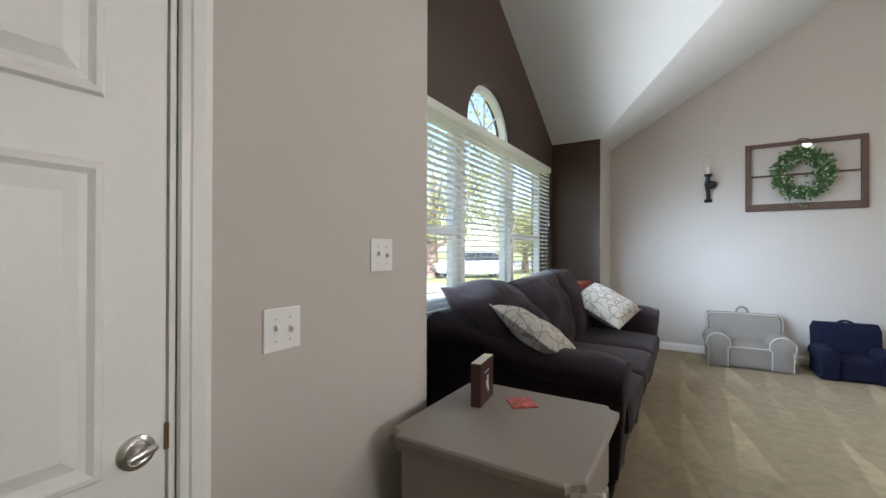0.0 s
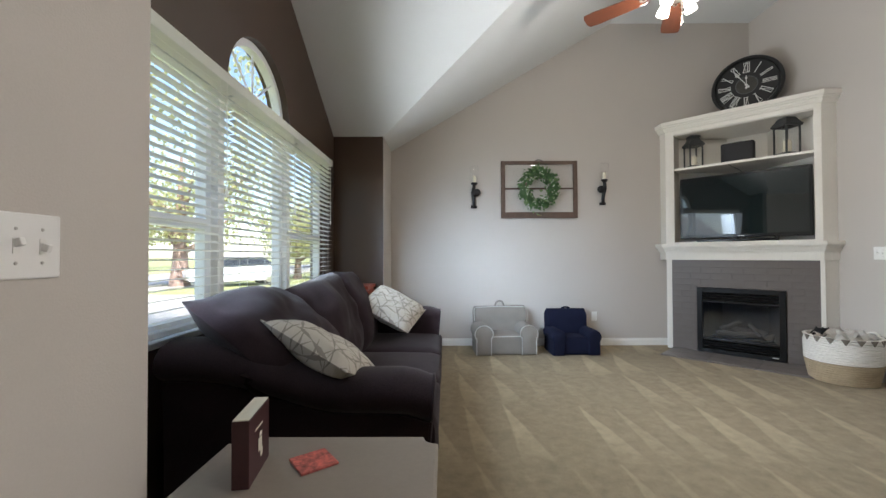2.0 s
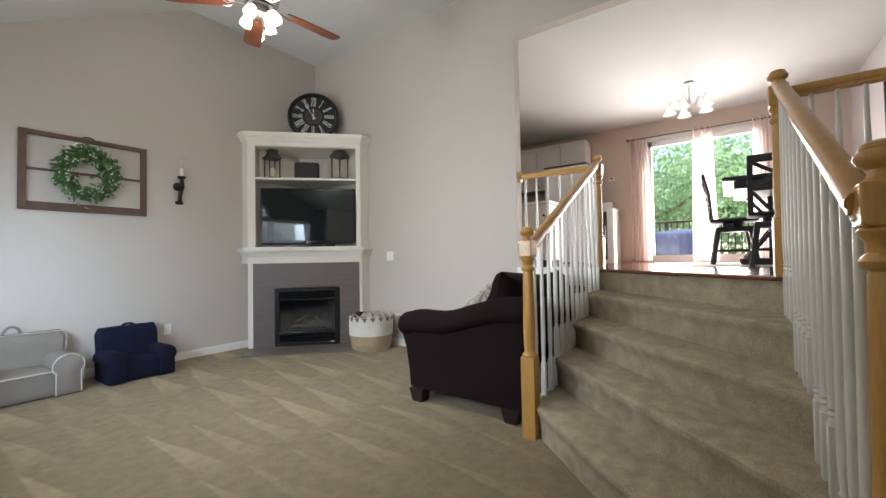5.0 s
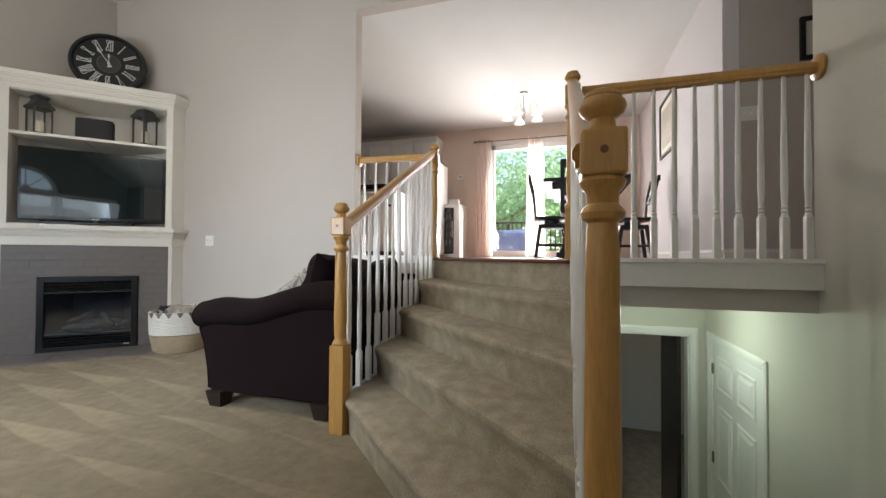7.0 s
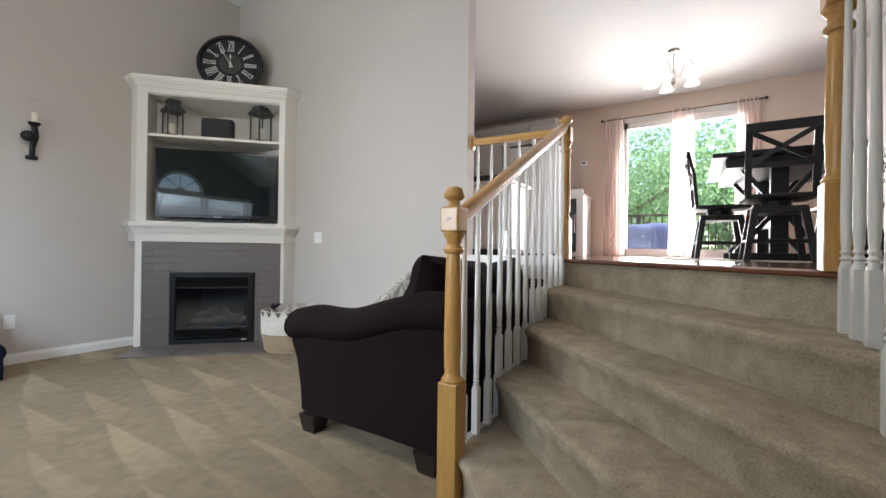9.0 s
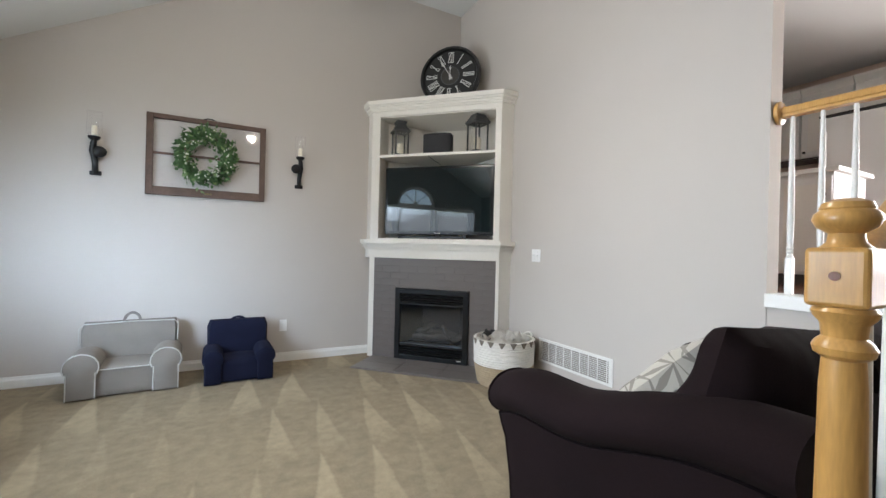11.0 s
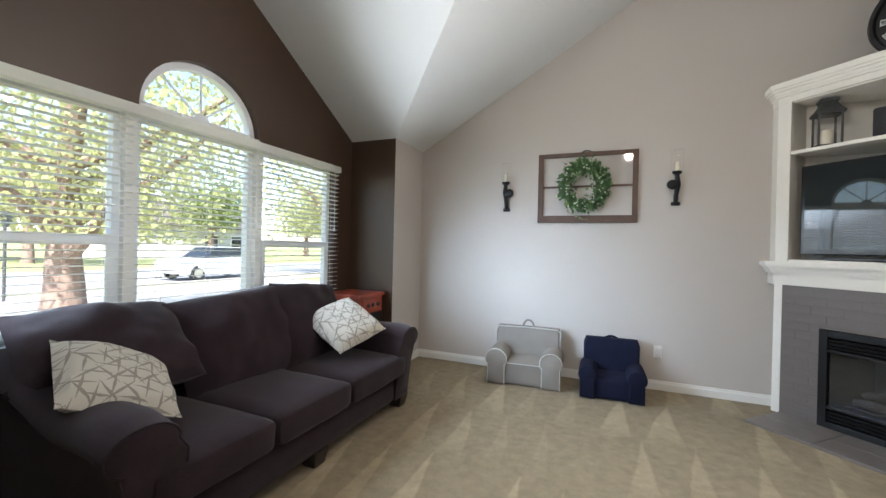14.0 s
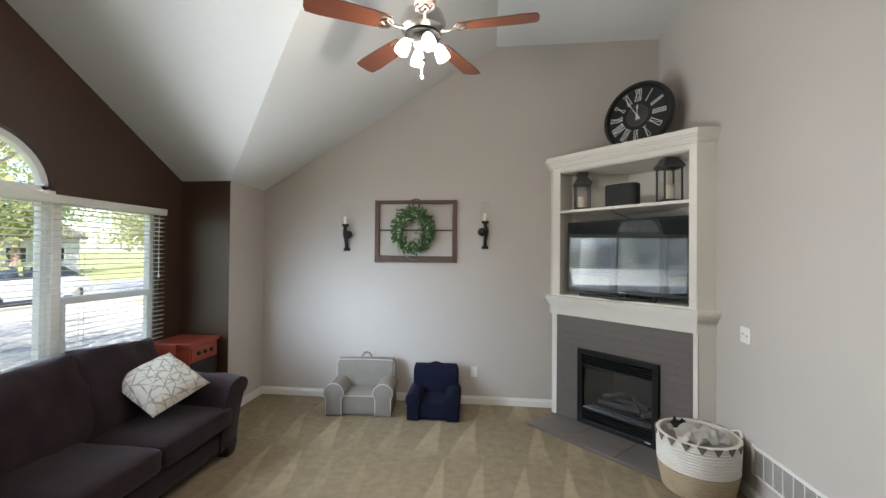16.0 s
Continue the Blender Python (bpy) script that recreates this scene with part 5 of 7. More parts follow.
part("dial", disc(bmesh.new(), [(R - 0.046, -0.01), (R - 0.046, 0.002)], R - 0.03), CLOCKFACE, clk)
part("inner_ring", disc(bmesh.new(), [(0.108, 0.002), (0.108, 0.006), (0.100, 0.006), (0.100, 0.002)], R - 0.03), GREYMETAL, clk)
part("centre_disc", disc(bmesh.new(), [(0.098, 0.001), (0.098, 0.0035)], R - 0.03), FIREBACK, clk)
ROMAN = ["XII", "I", "II", "III", "IV", "V", "VI", "VII", "VIII", "IX", "X", "XI"]
STROKE = {"I": ([0], []), "V": ([], [(-1, 1), (1, -1)]), "X": ([], [(-1, 1), (1, 1)])}
for h, word in enumerate(ROMAN):
    bm = bmesh.new()
    wid = {"I": 0.017, "V": 0.036, "X": 0.036}
    tot = sum(wid[c] for c in word)
    x = -tot / 2
    for c in word:
        cx = x + wid[c] / 2
        if c == "I":
            box(bm, cx - 0.004, cx + 0.004, -0.0075, -0.004, -0.043, 0.043)
        elif c == "X":
            for s in (-1, 1):
                box(bm, -0.0045 if s > 0 else -0.0022, 0.0045 if s > 0 else 0.0022, -0.0076, -0.004, -0.046, 0.046, at=pose(cx, 0, 0, 0, s * 19, 0))
        else:
            for s in (-1, 1):
                box(bm, -0.0045 if s > 0 else -0.0022, 0.0045 if s > 0 else 0.0022, -0.0076, -0.004, -0.044, 0.044, at=pose(cx + s * 0.008, 0, 0, 0, s * 11, 0))
        x += wid[c]
    box(bm, -tot / 2 + 0.003, tot / 2 - 0.003, -0.0074, -0.004, 0.043, 0.047), box(bm, -tot / 2 + 0.003, tot / 2 - 0.003, -0.0074, -0.004, -0.047, -0.043)
    a = 360 / 12 * h
    bmesh.ops.transform(bm, matrix=pose(0, 0, R - 0.03, 0, a, 0) @ Matrix.Translation((0, 0, 0.212)) @ Matrix.Diagonal((1.0, 1, 1.32, 1)), verts=bm.verts[:])
    part("numeral", bm, NUMERAL, clk)
for nm, ang, ln, wd in (("hour_hand", -1, 0.115, 0.011), ("minute_hand", -33, 0.20, 0.008)):
    bm = prism(bmesh.new(), [(-0.004, -0.05), (0.004, -0.05), (0.012, -0.035), (0.004, -0.02), (0.003, ln * 0.55), (wd, ln * 0.7), (0.002, ln), (-0.002, ln), (-wd, ln * 0.7), (-0.003, ln * 0.55), (-0.004, -0.02), (-0.012, -0.035)], "y", -0.013, -0.010)
    bmesh.ops.transform(bm, matrix=pose(0, 0, R - 0.03, 0, ang, 0), verts=bm.verts[:])
    part(nm, bm, NUMERAL, clk)
part("hub", disc(bmesh.new(), [(0.014, 0.002), (0.014, 0.015), (0.006, 0.018)], R - 0.03, 16), NUMERAL, clk)

# basket with throws
bk = thing("storage_basket", "cotton rope basket with jute base, full of blankets", "basket", pose(3.655, 4.47, FZ) @ Matrix.Diagonal((1.16, 1.16, 1.06, 1)))
def rope_wall(z0, z1, r0, r1):
    bm = bmesh.new()
    prof, n = [], int((z1 - z0) / 0.018)
    for i in range(n):
        for k in (0.1, 0.35, 0.65, 0.9):
            z = z0 + (z1 - z0) * (i + k) / n
            r = r0 + (r1 - r0) * (z - z0) / (z1 - z0)
            prof.append((r + (0.006 if 0.2 < k < 0.8 else 0.0), z))
    back = [(r - 0.018, z) for r, z in prof[::-4]]
    return lathe(bm, prof + back, n=36)
part("jute_base", rope_wall(0.0, 0.17, 0.195, 0.225), JUTE, bk, "natural jute lower band", smooth=True)
part("cotton_band", rope_wall(0.17, 0.385, 0.225, 0.232), ROPEWHITE, bk, "white cotton upper band", smooth=True)
tm = mesh_of("tassel", loft(bmesh.new(), [[(-0.026, 0, 0), (0.026, 0, 0), (0.026, 0.006, 0), (-0.026, 0.006, 0)], [(-0.003, 0.002, -0.045), (0.003, 0.002, -0.045), (0.003, 0.005, -0.045), (-0.003, 0.005, -0.045)]]), TASSEL)
for i in range(18):
    a = 360 / 18 * i
    piece("tassel", tm, bk, pose(0, 0, 0.383, 0, 0, a) @ pose(0, -0.243, 0, 0, 0, 0))
hl = part("handle", tube(bmesh.new(), [(0.225 + 0.03 * math.sin(k / 8 * math.pi), -0.06 + 0.12 * k / 8, 0.37 + 0.03 * math.sin(k / 8 * math.pi)) for k in range(9)], 0.010, 8), ROPEWHITE, bk, smooth=True)


def blanket(name, at, w, seed, material, label):
    """Crumpled throw lying in the basket."""
    bm = bmesh.new()
    n = 18
    grid = []
    for i in range(n + 1):
        for j in range(n + 1):
            u, v = 2 * i / n - 1, 2 * j / n - 1
            r = max(0.0, 1 - (u * u + v * v) * 0.55)
            fold = noise.noise((u * 2.2 + seed, v * 2.6, seed)) * 0.05 + abs(noise.noise((u * 4 + seed, v * 5, seed + 4))) * 0.03
            grid.append(bm.verts.new((u * w * (0.9 + 0.1 * v * v), v * w * 0.9, 0.06 * r + fold)))
    for i in range(n):
        for j in range(n):
            bm.faces.new((grid[i * (n + 1) + j], grid[(i + 1) * (n + 1) + j], grid[(i + 1) * (n + 1) + j + 1], grid[i * (n + 1) + j + 1]))
    bmesh.ops.solidify(bm, geom=bm.faces[:], thickness=0.012)
    return solo(name, bm, material, label, "blanket", True, Matrix.Translation(at))


blanket("blanket", (3.64, 4.47, 0.350), 0.18, 2.0, ROPEWHITE, "white knitted throw crumpled in the basket")
blanket("blanket", (3.70, 4.41, 0.362), 0.13, 7.0, ROPEWHITE, "pale throw folded on top of the basket")
blanket("blanket", (3.58, 4.56, 0.355), 0.08, 11.0, SHADEFABRIC, "dark cloth tucked in the basket")

# return-air grille on the east wall
gr = thing("air_vent", "white slotted return-air grille low on the wall", "vent", face_w(XE, 3.94, 0.275))
part("frame", B(-0.40, 0.40, -0.008, -0.001, -0.105, 0.105, 0.003), WHITE, gr)
bm = bmesh.new()
for k in range(-4, 5, 1):
    box(bm, k * 0.088 - 0.004, k * 0.088 + 0.004, -0.012, -0.008, -0.085, 0.085)
part("bars", bm, WHITE, gr)
# grey strips on the flat plate paint the shade inside the slots
slot_shade = mesh_of("slat", B(-0.365, 0.365, -0.0115, -0.0082, -0.0045, 0.0045), GREYCANVAS)
for k in range(11):
    piece("slat", slot_shade, gr, Matrix.Translation((0, 0, -0.075 + 0.015 * k)))

# ---- wall decoration ----
fr = thing("window_frame_decor", "old brown wooden window sash hung as decoration", "wall decor", pose(1.262, YN, 1.945))
hw, hh = 0.483, 0.362
part("stile", B(-hw, -hw + 0.052, -0.034, -0.002, -hh, hh, 0.003), FRAMEWOOD, fr)
part("stile", B(hw - 0.052, hw, -0.034, -0.002, -hh, hh, 0.003), FRAMEWOOD, fr)
part("top_rail", B(-hw + 0.052, hw - 0.052, -0.032, -0.003, hh - 0.042, hh, 0.003), FRAMEWOOD, fr)
part("bottom_rail", B(-hw + 0.052, hw - 0.052, -0.032, -0.003, -hh, -hh + 0.075, 0.003), FRAMEWOOD, fr)
part("muntin", B(-hw + 0.052, hw - 0.052, -0.026, -0.008, 0.002, 0.022, 0.002), FRAMEWOOD, fr)
for z0, z1 in ((0.024, hh - 0.042), (-hh + 0.075, 0.0)):
    p = part("pane", B(-hw + 0.05, hw - 0.05, -0.018, -0.015, z0, z1), GLASS, fr)
    p.visible_shadow = False
part("sash_pull", B(-0.03, 0.03, -0.046, -0.034, -hh + 0.025, -hh + 0.04, 0.004), BRASS, fr)
part("hanger", tube(bmesh.new(), [(-0.05, -0.012, hh), (-0.02, -0.012, hh + 0.016), (0.02, -0.012, hh + 0.016), (0.05, -0.012, hh)], 0.006, 6), BLACKMETAL, fr)

wr = thing("wreath", "green eucalyptus wreath with pale berries", "wreath", pose(1.243, YN - 0.075, 1.955) @ Matrix.Diagonal((0.88, 0.9, 0.88, 1)))
ring = [(0.195 * math.cos(a), 0, 0.21 * math.sin(a)) for a in np.linspace(0, 2 * math.pi, 41)[:-1]]
part("vine_ring", tube(bmesh.new(), ring, 0.022, 8, True), BARK, wr)
def leaves(count, seed, size, spread):
    rnd = random.Random(seed)
    bm = bmesh.new()
    for i in range(count):
        a = rnd.uniform(0, 2 * math.pi)
        r = 0.205 + rnd.gauss(0, spread)
        c = Vector((r * math.cos(a), rnd.uniform(-0.06, 0.03), r * 1.06 * math.sin(a)))
        d = Vector((math.cos(a + 0.9 + rnd.gauss(0, 0.7)), rnd.gauss(-0.25, 0.5), math.sin(a + 0.9 + rnd.gauss(0, 0.7)))).normalized()
        s = d.orthogonal().normalized()
        s.rotate(Matrix.Rotation(rnd.uniform(0, 6.28), 3, d))
        n = d.cross(s)
        L, W = size * rnd.uniform(0.7, 1.3), size * 0.36 * rnd.uniform(0.7, 1.2)
        pts = [c, c + d * L * 0.4 + s * W + n * W * 0.3, c + d * L, c + d * L * 0.4 - s * W + n * W * 0.3]
        vs = [bm.verts.new(p) for p in pts]
        bm.faces.new((vs[0], vs[1], vs[2]))
        bm.faces.new((vs[0], vs[2], vs[3]))
    return bm
tagged(part("leaves", leaves(1150, 3, 0.056, 0.036), LEAF, wr), kind="stuff")
tagged(part("sprig", leaves(160, 5, 0.055, 0.05), mat("leaf_light", (0.20, 0.30, 0.12), 0.6, var=0.3, scale=14), wr, "lighter green sprigs"), "lighter green sprigs", kind="stuff")
bm = bmesh.new()
rnd = random.Random(8)
for i in range(90):
    a, r = rnd.uniform(0, 6.283), 0.205 + rnd.gauss(0, 0.035)
    bmesh.ops.create_icosphere(bm, subdivisions=1, radius=rnd.uniform(0.006, 0.011), matrix=Matrix.Translation((r * math.cos(a), rnd.uniform(-0.08, -0.04), r * math.sin(a))))
tagged(part("berries", bm, LEAFPALE, wr, "pale green berries"), kind="stuff")


def sconce(m, sgn=1):
    """Black scrolled candle sconce with a clear glass chimney."""
    s = thing("wall_sconce", "black iron candle sconce with clear glass chimney", "sconce", m, group="pair of sconces")
    part("arm", tube(bmesh.new(), [(0, -0.004, -0.215), (0, -0.020, -0.20), (0, -0.028, -0.14), (-0.006 * sgn, -0.030, -0.09), (-0.010 * sgn, -0.045, -0.05), (-0.004 * sgn, -0.06, 0.0), (0, -0.065, 0.03)], [0.018, 0.017, 0.017, 0.019, 0.022, 0.018, 0.016], 10), BLACKMETAL, s, smooth=True)
    bm = bmesh.new()
    bmesh.ops.create_uvsphere(bm, u_segments=16, v_segments=10, radius=0.042, matrix=Matrix.Translation((0.026 * sgn, -0.05, -0.055)) @ Matrix.Diagonal((1, 0.6, 1, 1)))
    part("scroll", bm, BLACKMETAL, s, smooth=True)
    part("foot", B(-0.032, 0.032, -0.022, 0, -0.228, -0.196, 0.006), BLACKMETAL, s)
    part("cup", lathe(bmesh.new(), [(0.014, 0.02), (0.032, 0.035), (0.036, 0.05), (0.028, 0.055)], (0, -0.065, 0), 16), BLACKMETAL, s, smooth=True)
    part("candle", lathe(bmesh.new(), [(0.016, 0.055), (0.016, 0.125), (0.012, 0.132), (0.002, 0.134)], (0, -0.065, 0), 12), WAX, s, "ivory candle", smooth=True)
    g = part("chimney", lathe(bmesh.new(), [(0.028, 0.055), (0.042, 0.075), (0.044, 0.12), (0.040, 0.18), (0.043, 0.235)], (0, -0.065, 0), 18), GLASS, s, smooth=True)
    g.visible_shadow = False
    return s


BIG = Matrix.Diagonal((1.22, 1.15, 1.12, 1))
sconce(pose(0.437, YN, 1.965) @ BIG)
sconce(pose(2.067, YN, 2.0) @ BIG, -1)

# ---- small upholstered chairs ----
def child_chair(m, w, d, h, arm_h, fabric, trim, label, logo):
    """Soft child's armchair: block seat, padded back with a carrying loop, two rolled arms."""
    c = thing("child_armchair", label, "child chair", m)
    hw, ar = w / 2, 0.092 * w / 0.66
    aw = ar * 1.6
    part("seat", softbox(bmesh.new(), -hw + aw * 0.9, hw - aw * 0.9, -d + 0.02, -0.08, 0.004, arm_h * 0.66, 0.03, 0.02, 8), fabric, c, smooth=True)
    bm = bmesh.new()
    rings = []
    for k in range(9):
        z = 0.004 + (h - 0.004) * k / 8
        f = k / 8
        ww = (hw - 0.02) * (0.93 + 0.04 * f) if k < 8 else (hw - 0.05)
        t0, t1 = -0.19 + 0.05 * f, -0.01 - 0.03 * (1 - f)
        if k == 8:
            t0, t1 = t0 + 0.035, t1 - 0.025
        rings.append([(-ww, t1, z), (-ww - 0.0, (t0 + t1) / 2, z), (-ww + 0.02, t0, z), (0, t0 - 0.015, z), (ww - 0.02, t0, z), (ww, (t0 + t1) / 2, z), (ww, t1, z), (0, t1 + 0.008, z)])
    part("backrest", loft(bm, rings), fabric, c, smooth=True)
    for s in (-1, 1):
        cx = s * (hw - ar)
        bm = bmesh.new()
        prof = [(-ar * 0.82, 0.004), (ar * 0.82, 0.004), (ar * 0.82, arm_h - ar * 1.4)] + [(ar * 1.05 * math.cos(a), arm_h - ar + ar * math.sin(a)) for a in np.linspace(-0.5, math.pi + 0.5, 11)] + [(-ar * 0.82, arm_h - ar * 1.4)]
        rings = []
        for y, k in ((-d - 0.006, 0.86), (-d, 0.96), (-d + 0.02, 1.0), (-d * 0.5, 1.0), (-0.08, 0.98)):
            rings.append([(cx + u * k, y, max(0.004, (v - arm_h * 0.5) * k + arm_h * 0.5)) for u, v in prof])
        a = part("arm", loft(bm, rings), fabric, c, smooth=True)
        if trim:
            pts = [(cx + u * 1.0, -d - 0.003, v) for u, v in prof[2:]]
            pts = [(cx + ar * 0.83, -d - 0.003, 0.01)] + pts + [(cx - ar * 0.83, -d - 0.003, 0.01)]
            part("piping", tube(bmesh.new(), pts, 0.0048, 6), trim, a, "white piping")
    if trim:
        part("seat_piping", tube(bmesh.new(), [(-hw + aw, -d + 0.012, arm_h * 0.62), (0, -d + 0.006, arm_h * 0.625), (hw - aw, -d + 0.012, arm_h * 0.62)], 0.0048, 6), trim, c)
        part("back_piping", tube(bmesh.new(), [(-hw + 0.035, -0.165, arm_h), (-hw + 0.03, -0.155, h - 0.035), (-hw + 0.06, -0.14, h - 0.004), (0, -0.135, h + 0.002), (hw - 0.06, -0.14, h - 0.004), (hw - 0.03, -0.155, h - 0.035), (hw - 0.035, -0.165, arm_h)], 0.0048, 6), trim, c)
    rl = 0.075 if trim else 0.03
    part("carry_loop", tube(bmesh.new(), [(0.055 * math.cos(a), -0.07, h - 0.01 + rl * math.sin(a)) for a in np.linspace(0, math.pi, 11)], 0.011, 6), fabric, c, smooth=True)
    return c


child_chair(pose(0.73, 5.85, FZ, 0, 0, 4), 0.72, 0.47, 0.515, 0.345, GREYCANVAS, PIPING, "grey canvas child's armchair with white piping", True)
child_chair(pose(1.535, 5.82, FZ, 0, 0, 2), 0.56, 0.46, 0.485, 0.29, NAVY, None, "navy blue canvas child's armchair", False)

# ---- toy kitchen cart in the bay ----
oc = thing("storage_cabinet", "red-orange painted wooden cabinet in the bay corner", "cabinet", pose(-0.92, 5.03, FZ))
part("carcass", B(-0.20, 0.20, -0.20, 0.20, 0.04, 0.80), ORANGEWOOD, oc)
part("top", B(-0.22, 0.22, -0.22, 0.22, 0.80, 0.835, 0.006), ORANGEWOOD, oc)
dr = part("drawer_front", B(0.20, 0.214, -0.18, 0.18, 0.66, 0.785, 0.004), ORANGEWOOD, oc)
for y in (-0.09, 0.0, 0.09):
    part("knob", lathe(bmesh.new(), [(0.02, 0), (0.022, 0.012), (0.016, 0.018)], n=14, m=pose(0.214, y, 0.72, 0, 90, 0)), BLACKMETAL, dr, "black round knob", smooth=True)
part("door", B(0.20, 0.214, -0.18, 0.18, 0.08, 0.64, 0.004), BLACKWOOD, oc, "dark lower door")
for x in (-0.17, 0.17):
    for y in (-0.17, 0.17):
        part("foot", B(x - 0.02, x + 0.02, y - 0.02, y + 0.02, 0, 0.04), ORANGEWOOD, oc)
part("front_flap", B(-0.12, 0.10, -0.236, -0.222, 0.73, 0.83, 0.003), ORANGEWOOD, oc, "pinkish-red front panel")

# ---- ceiling fan ----
FX, FY = 1.71, 3.60
fan = thing("ceiling_fan", "brushed nickel ceiling fan with five cherry blades and lit lamps", "ceiling fan", pose(FX, FY, 0))
zc = main(FX)
part("canopy", lathe(bmesh.new(), [(0.03, -0.13), (0.06, -0.11), (0.075, -0.05), (0.078, 0.04)], (0, 0, zc), 24), STEEL, fan, smooth=True)
part("downrod", lathe(bmesh.new(), [(0.013, 3.12), (0.013, zc - 0.10)], n=12), STEEL, fan)
part("motor", lathe(bmesh.new(), [(0.05, 2.965), (0.10, 2.975), (0.128, 3.0), (0.135, 3.04), (0.12, 3.09), (0.07, 3.125), (0.03, 3.15)], n=32), STEEL, fan, smooth=True)
part("vent_band", lathe(bmesh.new(), [(0.105, 2.962), (0.105, 2.975)], n=32), BLACKMETAL, fan)
part("switch_housing", lathe(bmesh.new(), [(0.032, 2.905), (0.058, 2.912), (0.062, 2.94), (0.055, 2.965)], n=24), STEEL, fan, smooth=True)
for k in range(5):
    a = -6 + 72 * k
    rot = pose(0, 0, 0, 0, 0, a)
    bm = bmesh.new()
    outl = [(0.20, -0.052), (0.30, -0.060), (0.58, -0.072), (0.655, -0.066), (0.668, -0.03), (0.668, 0.03), (0.655, 0.066), (0.58, 0.072), (0.30, 0.060), (0.20, 0.052)]
    prism(bm, outl, "z", 0, 0.006)
    bl = part("blade", bm, FANWOOD, fan, at=rot @ Matrix.Translation((0, 0, 3.0)) @ pose(0, 0, 0, 11, 0, 0))
    bm = bmesh.new()
    tube(bm, [(0.10, 0, -0.01), (0.15, 0, -0.012), (0.20, 0, -0.004)], 0.009, 8)
    for s in (-1, 1):
        tube(bm, [(0.18, 0, -0.005), (0.20, s * 0.03, -0.005), (0.235, s * 0.048, -0.005), (0.27, s * 0.042, -0.005)], 0.006, 6)
        tube(bm, [(0.20, 0, -0.005), (0.225, s * 0.018, -0.005), (0.255, 0, -0.005)], 0.005, 6)
    part("blade_bracket", bm, STEEL, bl, smooth=True)
for k in range(4):
    a = 25 + 90 * k
    d = Vector((math.cos(radians(a)), math.sin(radians(a)), 0))
    part("lamp_arm", tube(bmesh.new(), [d * 0.04 + Vector((0, 0, 2.93)), d * 0.075 + Vector((0, 0, 2.935)), d * 0.095 + Vector((0, 0, 2.922))], 0.011, 8), STEEL, fan, smooth=True)
    tip = Matrix.Translation(d * 0.092 + Vector((0, 0, 2.928))) @ Matrix.Rotation(radians(28), 4, Vector((0, 0, 1)).cross(-d))
    bm = lathe(bmesh.new(), [(0.018, 0.0), (0.027, -0.012), (0.036, -0.040), (0.041, -0.070), (0.040, -0.088), (0.026, -0.094)], n=20, m=tip)
    sh = part("lamp_shade", bm, LAMPGLASS, fan, "lit frosted glass shade", smooth=True)
    sh.visible_shadow = False
for dx, ln in ((0.0, 0.19), (0.012, 0.09)):
    ch = part("pull_chain", tube(bmesh.new(), [(dx, -0.03, 2.91), (dx, -0.035, 2.91 - ln)], 0.0022, 6), STEEL, fan)
    part("chain_fob", lathe(bmesh.new(), [(0.003, 0), (0.009, 0.008), (0.009, 0.018), (0.003, 0.026)], (dx, -0.035, 2.888 - ln), 10), DARKWOOD, ch, smooth=True)

# ---- kitchen and dining ----
def patio_door(y0, y1):
    w = tagged(new("window_5"), "wide white framed patio doors to the garden", "", "", "structure")
    x0, x1, f = KX + 0.02, KX + 0.08, 0.07
    mid = (y0 + y1) / 2
    bm = bmesh.new()
    for y in (y0, mid - f / 2, y1 - f):
        box(bm, x0, x1, y, y + f, KF, PZ1)
    box(bm, x0, x1, y0, y1, KF, KF + 0.12), box(bm, x0, x1, y0, y1, PZ1 - 0.10, PZ1)
    part("window_frame", bm, WHITE, w)
    for a, b in ((y0 + f, mid - f / 2), (mid + f / 2, y1 - f)):
        p = part("pane", B(x0 + 0.02, x0 + 0.026, a, b, KF + 0.12, PZ1 - 0.10), GLASS, w)
        p.visible_shadow = False


patio_door(PY0, PY1)
bm = bmesh.new()
box(bm, KX - 0.012, KX, PY0 - 0.07, PY0, KF, PZ1 + 0.07), box(bm, KX - 0.012, KX, PY1, PY1 + 0.07, KF, PZ1 + 0.07), box(bm, KX - 0.012, KX, PY0, PY1, PZ1, PZ1 + 0.07)
structure("trim_patio_door", bm, WHITE, "white casing round the patio doors")
rod = thing("curtain_rod", "thin bronze curtain rod above the patio doors", "curtain rod", pose(KX - 0.08, 0, 3.14))
part("rod", tube(bmesh.new(), [(0, 0.14, 0), (0, 2.25, 0)], 0.009, 10), BRASS, rod)
for y in (0.14, 2.25):
    bm = bmesh.new()
    bmesh.ops.create_uvsphere(bm, u_segments=12, v_segments=8, radius=0.022, matrix=Matrix.Translation((0, y, 0)))
    part("finial", bm, BLACKMETAL, rod, smooth=True)
for y in (0.2, 1.1, 2.15):
    part("bracket", B(-0.008, 0.08, y - 0.008, y + 0.008, -0.01, 0.01), BRASS, rod)


